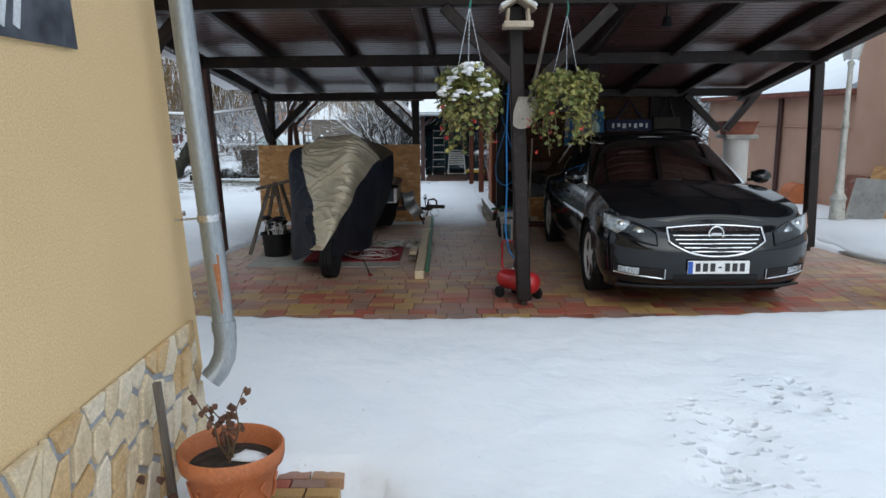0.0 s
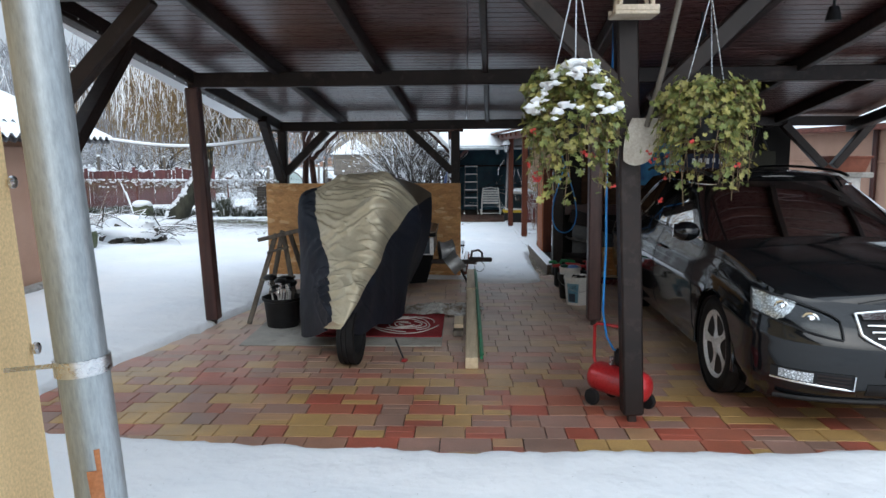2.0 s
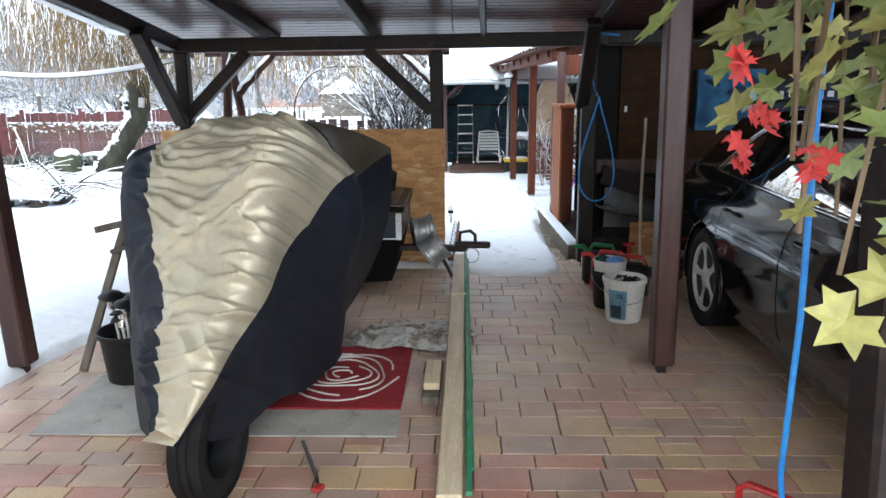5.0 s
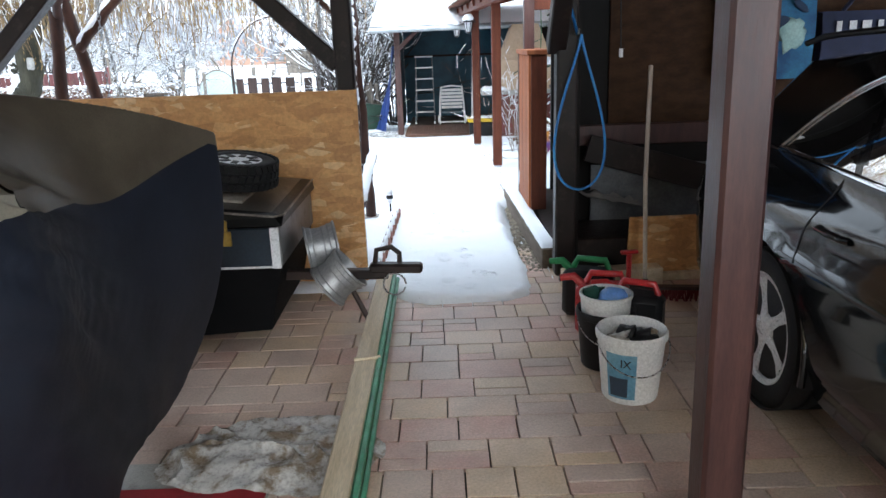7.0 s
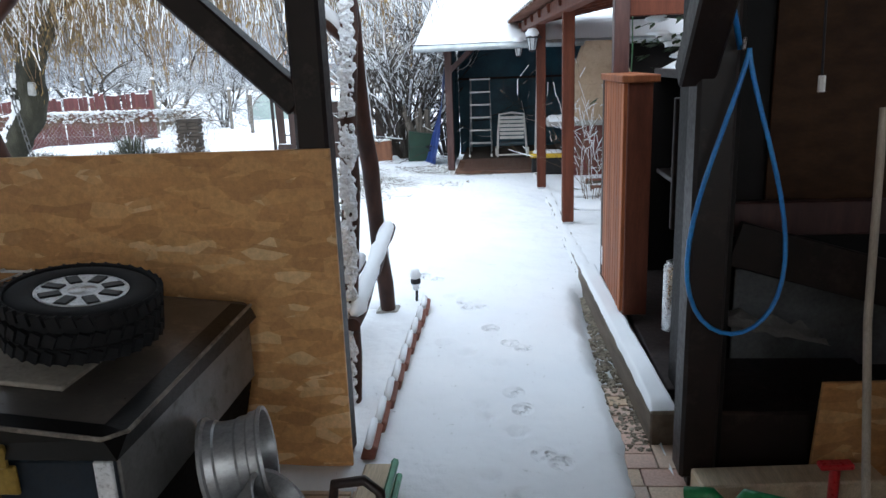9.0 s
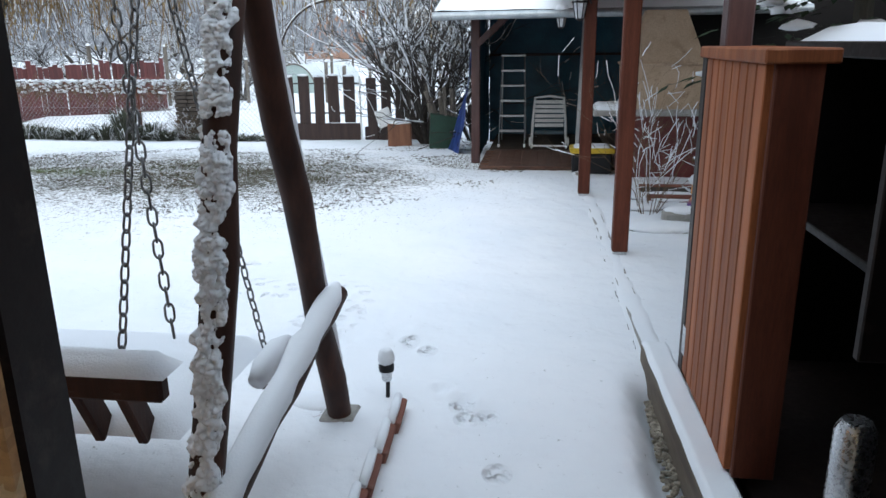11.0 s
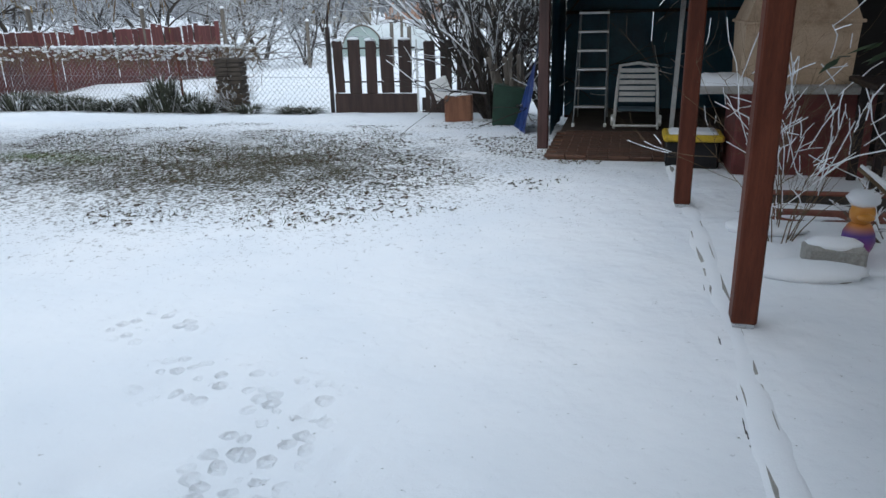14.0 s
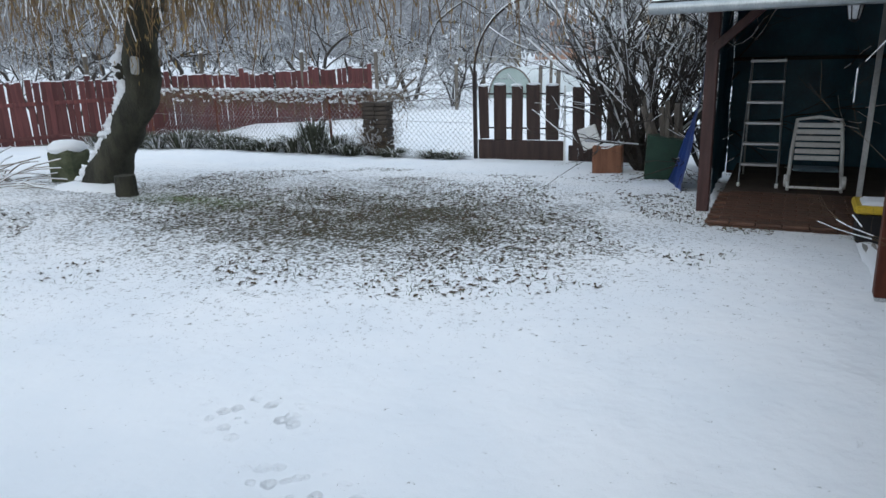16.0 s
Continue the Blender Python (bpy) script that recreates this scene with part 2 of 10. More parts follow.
def ground_mat():
    """Snow on the yard; on the lawn dark grass and fallen leaves show through in a patch."""
    m, n, l, bsdf = node_mat("snowy_ground")
    vec = coords(n, l)
    big, mid, fine = noise_tex(n, l, vec, 1.1, 4), noise_tex(n, l, vec, 12, 5), noise_tex(n, l, vec, 120, 2)
    snow = ramp(n, l, big, [(0.3, (0.80, 0.83, 0.87)), (0.7, (0.88, 0.89, 0.91))])
    tuft = noise_tex(n, l, vec, 30, 8, 0.78, 0.3)
    clump = noise_tex(n, l, vec, 1.6, 5, 0.6)
    earth = ramp(n, l, noise_tex(n, l, vec, 30, 5, 0.7), [(0.3, (0.022, 0.018, 0.013)), (0.5, (0.05, 0.045, 0.024)), (0.7, (0.10, 0.075, 0.045))])

    def patch(cx, cy, rx, ry, soft):
        sub = n.new("ShaderNodeVectorMath")
        sub.operation = "SUBTRACT"
        sub.inputs[1].default_value = (cx, cy, 0)
        l.new(vec, sub.inputs[0])
        mul = n.new("ShaderNodeVectorMath")
        mul.operation = "MULTIPLY"
        mul.inputs[1].default_value = (1 / rx, 1 / ry, 0)
        l.new(sub.outputs[0], mul.inputs[0])
        ln = n.new("ShaderNodeVectorMath")
        ln.operation = "LENGTH"
        l.new(mul.outputs[0], ln.inputs[0])
        mr = n.new("ShaderNodeMapRange")
        mr.inputs[1].default_value, mr.inputs[2].default_value = 1.0 + soft, 1.0 - soft
        l.new(ln.outputs["Value"], mr.inputs[0])
        return mr.outputs[0]

    def arith(op, a, b):
        q = n.new("ShaderNodeMath")
        q.operation = op
        for sock, val in ((q.inputs[0], a), (q.inputs[1], b)):
            if isinstance(val, (int, float)):
                sock.default_value = val
            else:
                l.new(val, sock)
        return q.outputs[0]

    wide = patch(-4.5, 18.1, 4.3, 3.0, 0.5)
    core = patch(-2.75, 17.2, 1.5, 1.2, 0.7)
    amount = arith("ADD", arith("MULTIPLY", wide, 0.150), arith("MULTIPLY", core, 0.085))
    green = patch(-5.4, 17.6, 0.7, 0.35, 0.7)
    earth = mix_col(n, l, arith("MULTIPLY", green, 0.8), earth, (0.09, 0.14, 0.03))
    amount = arith("ADD", amount, arith("MULTIPLY", green, 0.06))
    amount = arith("MULTIPLY", amount, arith("ADD", clump, 0.5))
    level = arith("ADD", tuft, amount)
    bare = ramp(n, l, level, [(0.635, (0, 0, 0)), (0.70, (1, 1, 1))])
    col = mix_col(n, l, bare, snow, earth)
    l.new(col, bsdf.inputs["Base Color"])
    bsdf.inputs["Roughness"].default_value = 0.8
    bsdf.inputs["Specular IOR Level"].default_value = 0.2
    h = mix_col(n, l, 0.3, mid, fine)
    h2 = mix_col(n, l, bare, h, (0, 0, 0))
    # trodden prints: small hollows along the dog's and walker's ways
    prints = None
    for cx, cy, rx, ry in ((1.62, 2.35, 0.28, 0.55), (2.2, 2.95, 0.30, 0.35), (-0.72, 13.3, 0.18, 0.42), (-1.15, 13.65, 0.28, 0.18), (-1.65, 14.05, 0.24, 0.16)):
        p = patch(cx, cy, rx, ry, 0.3)
        prints = p if prints is None else arith("MAXIMUM", prints, p)
    vo = n.new("ShaderNodeTexVoronoi")
    vo.inputs["Scale"].default_value = 12.0
    vo.inputs["Randomness"].default_value = 0.95
    l.new(vec, vo.inputs["Vector"])
    pit = ramp(n, l, arith("ADD", vo.outputs["Distance"], arith("MULTIPLY", arith("SUBTRACT", mid, 0.5), 0.8)), [(0.05, (1, 1, 1)), (0.40, (0, 0, 0))])
    pit = arith("MULTIPLY", pit, prints)
    # one dog's track down the path, paw by paw
    toes = n.new("ShaderNodeTexVoronoi")
    toes.inputs["Scale"].default_value = 30.0
    l.new(vec, toes.inputs["Vector"])
    pads = ramp(n, l, toes.outputs["Distance"], [(0.25, (1, 1, 1)), (0.6, (0.35,) * 3)])
    paws = None
    for cx, cy in ((0.56, 10.38), (0.50, 10.44), (0.43, 10.83), (0.39, 10.99), (0.45, 11.52), (0.38, 11.60), (0.27, 11.82), (0.13, 12.18), (0.21, 12.20), (0.10, 12.28), (-0.12, 12.81), (-0.23, 12.93)):
        p = patch(cx, cy, 0.038, 0.046, 0.4)
        paws = p if paws is None else arith("MAXIMUM", paws, p)
    pit = arith("MAXIMUM", pit, arith("MULTIPLY", arith("MULTIPLY", paws, pads), 1.3))
    roll = noise_tex(n, l, vec, 3.5, 3)
    h3 = arith("SUBTRACT", arith("ADD", arith("MULTIPLY", h2, 0.16), arith("MULTIPLY", roll, 0.9)), arith("MULTIPLY", pit, 0.75))
    bump_to(n, l, bsdf, h3, 0.75, 0.05)
    return m


def paving_mat(island):
    """Concrete blocks in red, ochre, brown and grey; wet at the open front, dusty further in."""
    m, n, l, bsdf = node_mat("paving_block_joined" if island else "paving_block")
    geo = n.new("ShaderNodeNewGeometry")
    vec = geo.outputs["Position"]
    src = geo.outputs["Random Per Island"] if island else n.new("ShaderNodeObjectInfo").outputs["Random"]
    r = n.new("ShaderNodeValToRGB")
    r.color_ramp.interpolation = "CONSTANT"
    cols = [(0.0, (0.37, 0.115, 0.07)), (0.15, (0.45, 0.27, 0.10)), (0.29, (0.34, 0.17, 0.115)), (0.41, (0.38, 0.095, 0.06)),
            (0.53, (0.42, 0.24, 0.13)), (0.64, (0.29, 0.17, 0.13)), (0.74, (0.47, 0.29, 0.11)), (0.85, (0.33, 0.19, 0.15)), (0.93, (0.40, 0.16, 0.11))]
    els = r.color_ramp.elements
    while len(els) < len(cols):
        els.new(0.5)
    for e, (p, c) in zip(els, cols):
        e.position, e.color = p, (*c, 1)
    l.new(src, r.inputs[0])
    big, small = noise_tex(n, l, vec, 2.5, 5), noise_tex(n, l, vec, 90, 3, 0.7)
    col = mix_col(n, l, 1.0, r.outputs[0], ramp(n, l, big, [(0.3, (0.8,) * 3), (0.7, (1.2,) * 3)]), "MULTIPLY")
    # dust film away from the rain edge
    sep = n.new("ShaderNodeSeparateXYZ")
    l.new(vec, sep.inputs[0])
    mr = n.new("ShaderNodeMapRange")
    mr.inputs[1].default_value, mr.inputs[2].default_value, mr.inputs[4].default_value = 5.6, 7.6, 0.60
    l.new(sep.outputs[1], mr.inputs[0])
    wob = n.new("ShaderNodeMath")
    wob.operation = "MULTIPLY"
    l.new(mr.outputs[0], wob.inputs[0])
    l.new(ramp(n, l, noise_tex(n, l, vec, 3.0, 4), [(0.25, (0.55,) * 3), (0.6, (1.0,) * 3)]), wob.inputs[1])
    col = mix_col(n, l, wob.outputs[0], col, (0.82, 0.68, 0.57))
    col = mix_col(n, l, 1.0, col, ramp(n, l, small, [(0.3, (0.82,) * 3), (0.7, (1.16,) * 3)]), "MULTIPLY")
    stain = ramp(n, l, noise_tex(n, l, vec, 1.3, 6, 0.65), [(0.44, (0, 0, 0)), (0.68, (0.35,) * 3)])
    col = mix_col(n, l, stain, col, (0.10, 0.075, 0.058))
    l.new(col, bsdf.inputs["Base Color"])
    rg = mix_col(n, l, wob.outputs[0], ramp(n, l, big, [(0.3, (0.28,) * 3), (0.7, (0.5,) * 3)]), (0.52, 0.52, 0.52))
    l.new(rg, bsdf.inputs["Roughness"])
    bump_to(n, l, bsdf, small, 0.35, 0.003)
    return m


def osb_mat():
    """Pressed flake board."""
    m, n, l, bsdf = node_mat("osb_board")
    vec = coords(n, l)
    layers = None
    for k, (rot, sc) in enumerate((((0, 0.3, 0), (9, 9, 26)), ((0, -0.5, 0), (8, 8, 30)), ((0, 0.9, 0.2), (11, 11, 24)), ((0, -1.3, 0.1), (10, 10, 27)))):
        mp = n.new("ShaderNodeMapping")
        mp.inputs["Rotation"].default_value, mp.inputs["Scale"].default_value = rot, sc
        l.new(vec, mp.inputs[0])
        v = n.new("ShaderNodeTexVoronoi")
        v.inputs["Scale"].default_value = 0.85
        l.new(mp.outputs[0], v.inputs["Vector"])
        sep = n.new("ShaderNodeSeparateColor")
        l.new(v.outputs["Color"], sep.inputs[0])
        c = ramp(n, l, sep.outputs[k % 3], [(0.0, (0.48, 0.235, 0.085)), (0.5, (0.62, 0.315, 0.118)), (0.86, (0.69, 0.375, 0.15)), (0.93, (0.80, 0.54, 0.285)), (1.0, (0.80, 0.55, 0.295))])
        if layers is None:
            layers = c
        else:
            pick = ramp(n, l, sep.outputs[(k + 1) % 3], [(0.55, (0, 0, 0)), (0.6, (0.8,) * 3)])
            layers = mix_col(n, l, pick, layers, c)
    grain = noise_tex(n, l, vec, 50, 5, 0.7)
    col = mix_col(n, l, 1.0, layers, ramp(n, l, grain, [(0.3, (0.8,) * 3), (0.7, (1.15,) * 3)]), "MULTIPLY")
    col = mix_col(n, l, 1.0, col, ramp(n, l, noise_tex(n, l, vec, 1.2, 4), [(0.3, (0.8,) * 3), (0.7, (1.1,) * 3)]), "MULTIPLY")
    l.new(col, bsdf.inputs["Base Color"])
    bsdf.inputs["Roughness"].default_value = 0.6
    bump_to(n, l, bsdf, grain, 0.3, 0.003)
    return m


def plain(name, c, rough=0.5, metal=0.0, coat=0.0):
    return surface(name, [x * 0.92 for x in c], [min(1, x * 1.06) for x in c], rough, metal, 5, 80, 0.08, coat=coat)


def thin_glass(name, tint, ior=1.5):
    """A thin pane: tinted see-through with a mirror gloss that grows at a slant."""
    m, n, l, bsdf = node_mat(name)
    out = [q for q in n if q.type == "OUTPUT_MATERIAL"][0]
    n.remove(bsdf)
    clear, gloss, fres, mix = n.new("ShaderNodeBsdfTransparent"), n.new("ShaderNodeBsdfGlossy"), n.new("ShaderNodeFresnel"), n.new("ShaderNodeMixShader")
    clear.inputs[0].default_value = (*tint, 1)
    gloss.inputs["Roughness"].default_value = 0.02
    fres.inputs[0].default_value = ior
    l.new(fres.outputs[0], mix.inputs[0])
    l.new(clear.outputs[0], mix.inputs[1])
    l.new(gloss.outputs[0], mix.inputs[2])
    l.new(mix.outputs[0], out.inputs[0])
    return m


GROUND = ground_mat()
PAVING, PAVING_J = paving_mat(False), paving_mat(True)
OSB = osb_mat()
DARKWOOD = surface("dark_stained_wood", (0.010, 0.006, 0.0055), (0.019, 0.011, 0.0095), 0.5, spec=0.3, scale=3, fine=40, stretch=(1, 1, 1), bump=0.25, dirt=(0.045, 0.03, 0.025))
BOARDS = surface("roof_boards", (0.0468, 0.01755, 0.01625), (0.0832, 0.0338, 0.0299), 0.30, scale=2.5, fine=30, stretch=(0.35, 6, 6), bump=0.3, rnd=0.18, island=True)
REDWOOD = surface("red_brown_stained_wood", (0.075, 0.020, 0.011), (0.125, 0.036, 0.019), 0.6, spec=0.22, scale=3, fine=45, stretch=(4, 4, 0.5), bump=0.25, rnd=0.12)
POSTWOOD = surface("weathered_post_wood", (0.046, 0.018, 0.017), (0.080, 0.034, 0.030), 0.42, spec=0.5, scale=4, fine=45, stretch=(4, 4, 0.5), bump=0.25)
GREYWOOD = surface("grey_old_wood", (0.10, 0.085, 0.07), (0.19, 0.165, 0.14), 0.75, scale=4, fine=50, stretch=(5, 5, 0.6), bump=0.4, rnd=0.15)
PINEWOOD = surface("fresh_pine", (0.58, 0.46, 0.30), (0.72, 0.60, 0.43), 0.6, scale=4, fine=40, stretch=(6, 0.5, 6), bump=0.2)
FENCEWOOD = surface("red_brown_fence", (0.085, 0.022, 0.022), (0.14, 0.042, 0.038), 0.65, scale=3, fine=40, stretch=(5, 5, 0.4), bump=0.3, rnd=0.25)
GATEWOOD = surface("dark_brown_gate_wood", (0.028, 0.013, 0.010), (0.05, 0.026, 0.02), 0.6, scale=3, fine=40, stretch=(5, 5, 0.5), bump=0.3, rnd=0.15)
PLASTER = surface("yellow_plaster", (0.72, 0.505, 0.26), (0.77, 0.555, 0.30), 0.85, scale=0.8, fine=160, bump=0.08, dist=0.002, dirt=(0.66, 0.46, 0.23), dirt_at=(0.6, 0.85))
PINKWALL = surface("pink_plaster", (0.46, 0.27, 0.19), (0.54, 0.33, 0.24), 0.9, scale=1.0, fine=120, bump=0.3, dirt=(0.36, 0.22, 0.16), dirt_at=(0.6, 0.85))
ZINC = surface("zinc_pipe", (0.32, 0.36, 0.38), (0.43, 0.46, 0.48), 0.42, 0.65, scale=3, fine=50, stretch=(3, 3, 0.6), bump=0.1, dirt=(0.30, 0.31, 0.31), dirt_at=(0.55, 0.8))
RUST = surface("bare_rust", (0.36, 0.13, 0.05), (0.46, 0.20, 0.09), 0.85, scale=15, fine=120, bump=0.4)
BARK = surface("bark", (0.030, 0.026, 0.021), (0.075, 0.066, 0.052), 0.9, scale=9, fine=60, stretch=(1, 1, 0.35), bump=0.8, dist=0.01)
STEEL = surface("bright_steel", (0.52, 0.53, 0.54), (0.62, 0.62, 0.63), 0.28, 1.0, scale=6, fine=90, bump=0.06)
ALLOY = surface("silver_alloy", (0.66, 0.67, 0.68), (0.74, 0.75, 0.76), 0.32, 0.12, scale=6, fine=90, bump=0.05)
BLACKPL = surface("black_plastic", (0.008, 0.008, 0.009), (0.014, 0.014, 0.016), 0.5, spec=0.3, scale=6, fine=120, bump=0.15)
RUBBER = surface("tyre_rubber", (0.009, 0.009, 0.010), (0.016, 0.016, 0.017), 0.75, spec=0.25, scale=8, fine=150, bump=0.3)
IRON = surface("painted_dark_iron", (0.018, 0.012, 0.011), (0.04, 0.024, 0.02), 0.5, 0.2, scale=6, fine=80, bump=0.2, dirt=(0.10, 0.04, 0.02), dirt_at=(0.62, 0.8))
STONE = surface("grey_concrete", (0.28, 0.27, 0.25), (0.40, 0.385, 0.36), 0.85, scale=4, fine=90, bump=0.5, dirt=(0.18, 0.17, 0.15))
WHITEPL = surface("white_plastic", (0.72, 0.73, 0.72), (0.80, 0.80, 0.79), 0.4, scale=4, fine=90, bump=0.05, dirt=(0.5, 0.48, 0.43), dirt_at=(0.62, 0.85))

# ---- ground: one sheet of snow to the horizon, bare under the carport roof ----
def lawn_level(x, y):
    """Level of the yard: flat to the pergola, then falling to the garden gate, field beyond."""
    return -0.062 * max(0.0, min(y, 24.0) - 17.2)


PAWS = [(0.29, 10.28), (0.41, 10.16), (0.27, 10.75), (0.24, 10.85), (0.31, 11.32), (0.16, 11.45), (0.02, 11.6), (0.40, 10.62),
        (0.10, 12.32), (0.00, 12.42), (-0.20, 12.9), (-0.30, 13.0), (-0.42, 13.25), (-0.62, 13.5), (-0.72, 13.6), (-0.88, 13.95)]
TRAMPLED = [(1.65, 2.63, 0.12), (1.76, 2.50, 0.14), (1.63, 2.33, 0.12), (1.42, 1.98, 0.13), (1.59, 2.05, 0.14), (1.52, 2.2, 0.1), (2.19, 2.78, 0.1), (2.31, 3.15, 0.08), (2.02, 2.9, 0.1), (2.0, 3.7, 0.08), (2.4, 3.05, 0.08),
            (-1.02, 13.2, 0.12), (-1.15, 13.0, 0.12), (-0.55, 12.95, 0.1), (-0.7, 13.15, 0.1), (-1.3, 13.5, 0.1)]


def dry(x, y):
    """How deep a place lies inside the dry ground under the roof, in metres."""
    wob = 0.05 * fbm(x, y, 0, 1.7) + 0.02 * fbm(x, y, 5, 9)
    front = y - (4.72 + 0.035 * (x - 0.3) ** 2 * (0.55 if x > 0.3 else 0.8)) + wob
    left = (x - (-3.24 + 0.23 * (y - 5.0))) + wob
    left = left if y < 8.4 else x + 2.45 + wob
    right = (5.55 - 0.2 * (y - 5.0)) - x + wob
    back = 10.7 - y
    ex, ey = abs(x - 0.36), y
    if -0.12 < x < 0.98:
        back = 9.98 - 0.5 * abs((x - 0.4) / 0.55) ** 4 * -0.6 - y + wob * 0.6
    elif x < -0.12:
        back = 10.25 - y
    d = min(front, left, right, back)
    side = min(x - 0.80, 0.98 - x, y - 9.8, 12.6 - y) + wob * 0.5
    pot = 0.42 - math.hypot((x + 0.48) * 0.9, y - 1.72) + wob
    return max(d, side, pot)


def ground_z(x, y):
    z = lawn_level(x, y)
    z += 0.012 * fbm(x, y, 0, 0.8) + 0.006 * fbm(x, y, 3, 4.0)
    if y > 26:
        z += 0.25 * fbm(x, y, 9, 0.05)
    d = dry(x, y)
    z += 0.045 * (1 - smoothstep(-0.07, 0.05, d)) - 0.075 * smoothstep(-0.02, 0.08, d)
    for px, py, pr in TRAMPLED:
        q = math.hypot(x - px, y - py)
        if q < pr * 1.6:
            z -= 0.045 * (1 - smoothstep(0.4 * pr, 1.3 * pr, q)) * (0.6 + 0.8 * noise.noise((x * 14, y * 14, 1)))
    for px, py in PAWS:
        q = math.hypot(x - px, y - py)
        if q < 0.09:
            z -= 0.022 * (1 - smoothstep(0.025, 0.05, q)) - 0.006 * smoothstep(0.045, 0.06, q) * (1 - smoothstep(0.06, 0.09, q))
    return z


def steps(*runs):
    out = []
    for a, b, s in runs:
        k = max(1, round((b - a) / s))
        out += [a + (b - a) * i / k for i in range(k)]
    return out + [runs[-1][1]]


gx = steps((-900, -200, 100), (-200, -60, 20), (-60, -14, 2.5), (-14, -5, 0.22), (-5, -0.7, 0.06), (-0.7, 1.1, 0.025), (1.1, 6.2, 0.06), (6.2, 14, 0.4), (14, 60, 4), (60, 200, 20), (200, 900, 100))
gy = steps((-900, -200, 100), (-200, -40, 20), (-40, -4, 2.5), (-4, 0.5, 0.15), (0.5, 9.6, 0.06), (9.6, 12.6, 0.028), (12.6, 16, 0.07), (16, 25, 0.14), (25, 60, 1.2), (60, 200, 12), (200, 1400, 100))
gv = [(x, y, ground_z(x, y) if -30 < x < 30 and -10 < y < 60 else lawn_level(x, y)) for y in gy for x in gx]
gw = len(gx)
gf = [(j * gw + i, j * gw + i + 1, (j + 1) * gw + i + 1, (j + 1) * gw + i) for j in range(len(gy) - 1) for i in range(gw - 1)]
g = Geo()
g.v, g.f = gv, gf
solo("ground", g, GROUND, "snow-covered yard and lawn with fallen leaves showing through", "ground", kind="structure", smooth=180)

# sub-base under the paving
g = Geo().box((1.2, 7.6, -0.045), (9.6, 6.4, 0.05))
JOINT = surface("joint_sand", (0.09, 0.075, 0.06), (0.15, 0.125, 0.10), 0.95, scale=8, fine=150, bump=0.6)
solo("paving_base", g, JOINT, "dark joint sand between paving blocks", "paving base", kind="structure")

# ---- carport ----
carport = thing("carport", (0.865, 5.26, 0), "dark-stained timber carport with boarded lean-to roof and braced posts", "carport")


def timber(name, p, q, w, h, label="", mat=DARKWOOD, parent=carport, shift=(-0.865, -5.26, 0), up=(0, 0, 1)):
    s = Vector(shift)
    return part(name, Geo().beam(Vector(p) + s, Vector(q) + s, w, h, 0.008, up), mat, parent, label)


POSTS = {"fl": (-2.77, 5.45), "fm": (0.865, 5.26), "l2": (-2.62, 7.74), "m2": (1.065, 7.78), "bl": (-2.57, 10.44), "bm": (-0.30, 10.44), "br": (1.03, 10.33), "r2": (4.72, 7.86), "fr": (5.1, 5.2)}


def roof_under(y):
    """Under side of the rafters."""
    return 2.66 + 0.02 - (y - 5.3) * 0.128


LEAN = {"fm": -0.045, "l2": -0.045, "fl": -0.05, "r2": -0.03, "m2": -0.01, "bl": 0, "bm": 0, "br": 0}
for key, (x, y) in POSTS.items():
    if key == "fr":
        continue
    top = {"f": 2.60, "l": 2.26, "m": 2.28, "b": 1.93, "r": 2.30}[key[0]]
    w = 0.125 if key not in ("bm", "bl") else 0.115
    g = Geo().beam((x - 0.865, y - 5.26, 0.05), (x - 0.865 + LEAN[key] * top, y - 5.26, top), w, w, 0.012, (0, 1, 0))
    po = part("post", g, DARKWOOD if key not in ("m2", "l2") else POSTWOOD, carport)
    part("post_foot", Geo().box((x - 0.865, y - 5.26, 0.03), (0.05, 0.05, 0.08), None, 0.004), IRON, po)

# beams across the bays, one row over each row of posts
timber("beam", (-3.05, 5.47, 2.665), (4.36, 5.10, 2.69), 0.12, 0.14)
timber("beam", (-2.75, 7.74, 2.325), (4.70, 7.76, 2.37), 0.11, 0.135)
timber("beam", (-2.75, 10.44, 1.985), (1.2, 10.44, 2.02), 0.11, 0.12)
timber("beam", (1.2, 10.6, 2.04), (4.95, 10.6, 2.04), 0.11, 0.12)
# side plates along the slope
for x0, x1 in ((-2.86, -2.62), (4.26, 4.90)):
    timber("side_plate", (x0, 4.75, roof_under(4.75) - 0.02), (x1, 10.75, roof_under(10.75) - 0.02), 0.11, 0.13)
# rafters
for x in (-1.93, -0.98, 0.0, 0.95, 1.9, 2.85, 3.75):
    timber("rafter", (x - 0.1, 4.72, roof_under(4.72) + 0.06), (x + 0.13, 10.85, roof_under(10.85) + 0.06), 0.07 if x < -0.5 or x > 0.5 else 0.05, 0.12)
# braces
B = [((-2.84, 5.45, 1.84), (-2.10, 5.43, 2.60)), ((0.80, 5.26, 1.95), (0.15, 5.28, 2.6)), ((0.93, 5.26, 1.95), (1.58, 5.24, 2.6)),
     ((-2.82, 5.5, 1.50), (-2.74, 6.50, 2.48)), ((-2.57, 10.44, 1.35), (-1.98, 10.44, 1.93)), ((-0.34, 10.44, 1.40), (-0.92, 10.44, 1.95)),
     ((-2.58, 10.36, 1.32), (-2.60, 9.62, 2.06)), ((0.97, 10.33, 1.45), (0.95, 9.7, 2.1)), ((4.5, 10.55, 1.45), (3.95, 10.55, 2.0)), ((4.62, 10.55, 1.45), (5.1, 10.55, 2.05))]
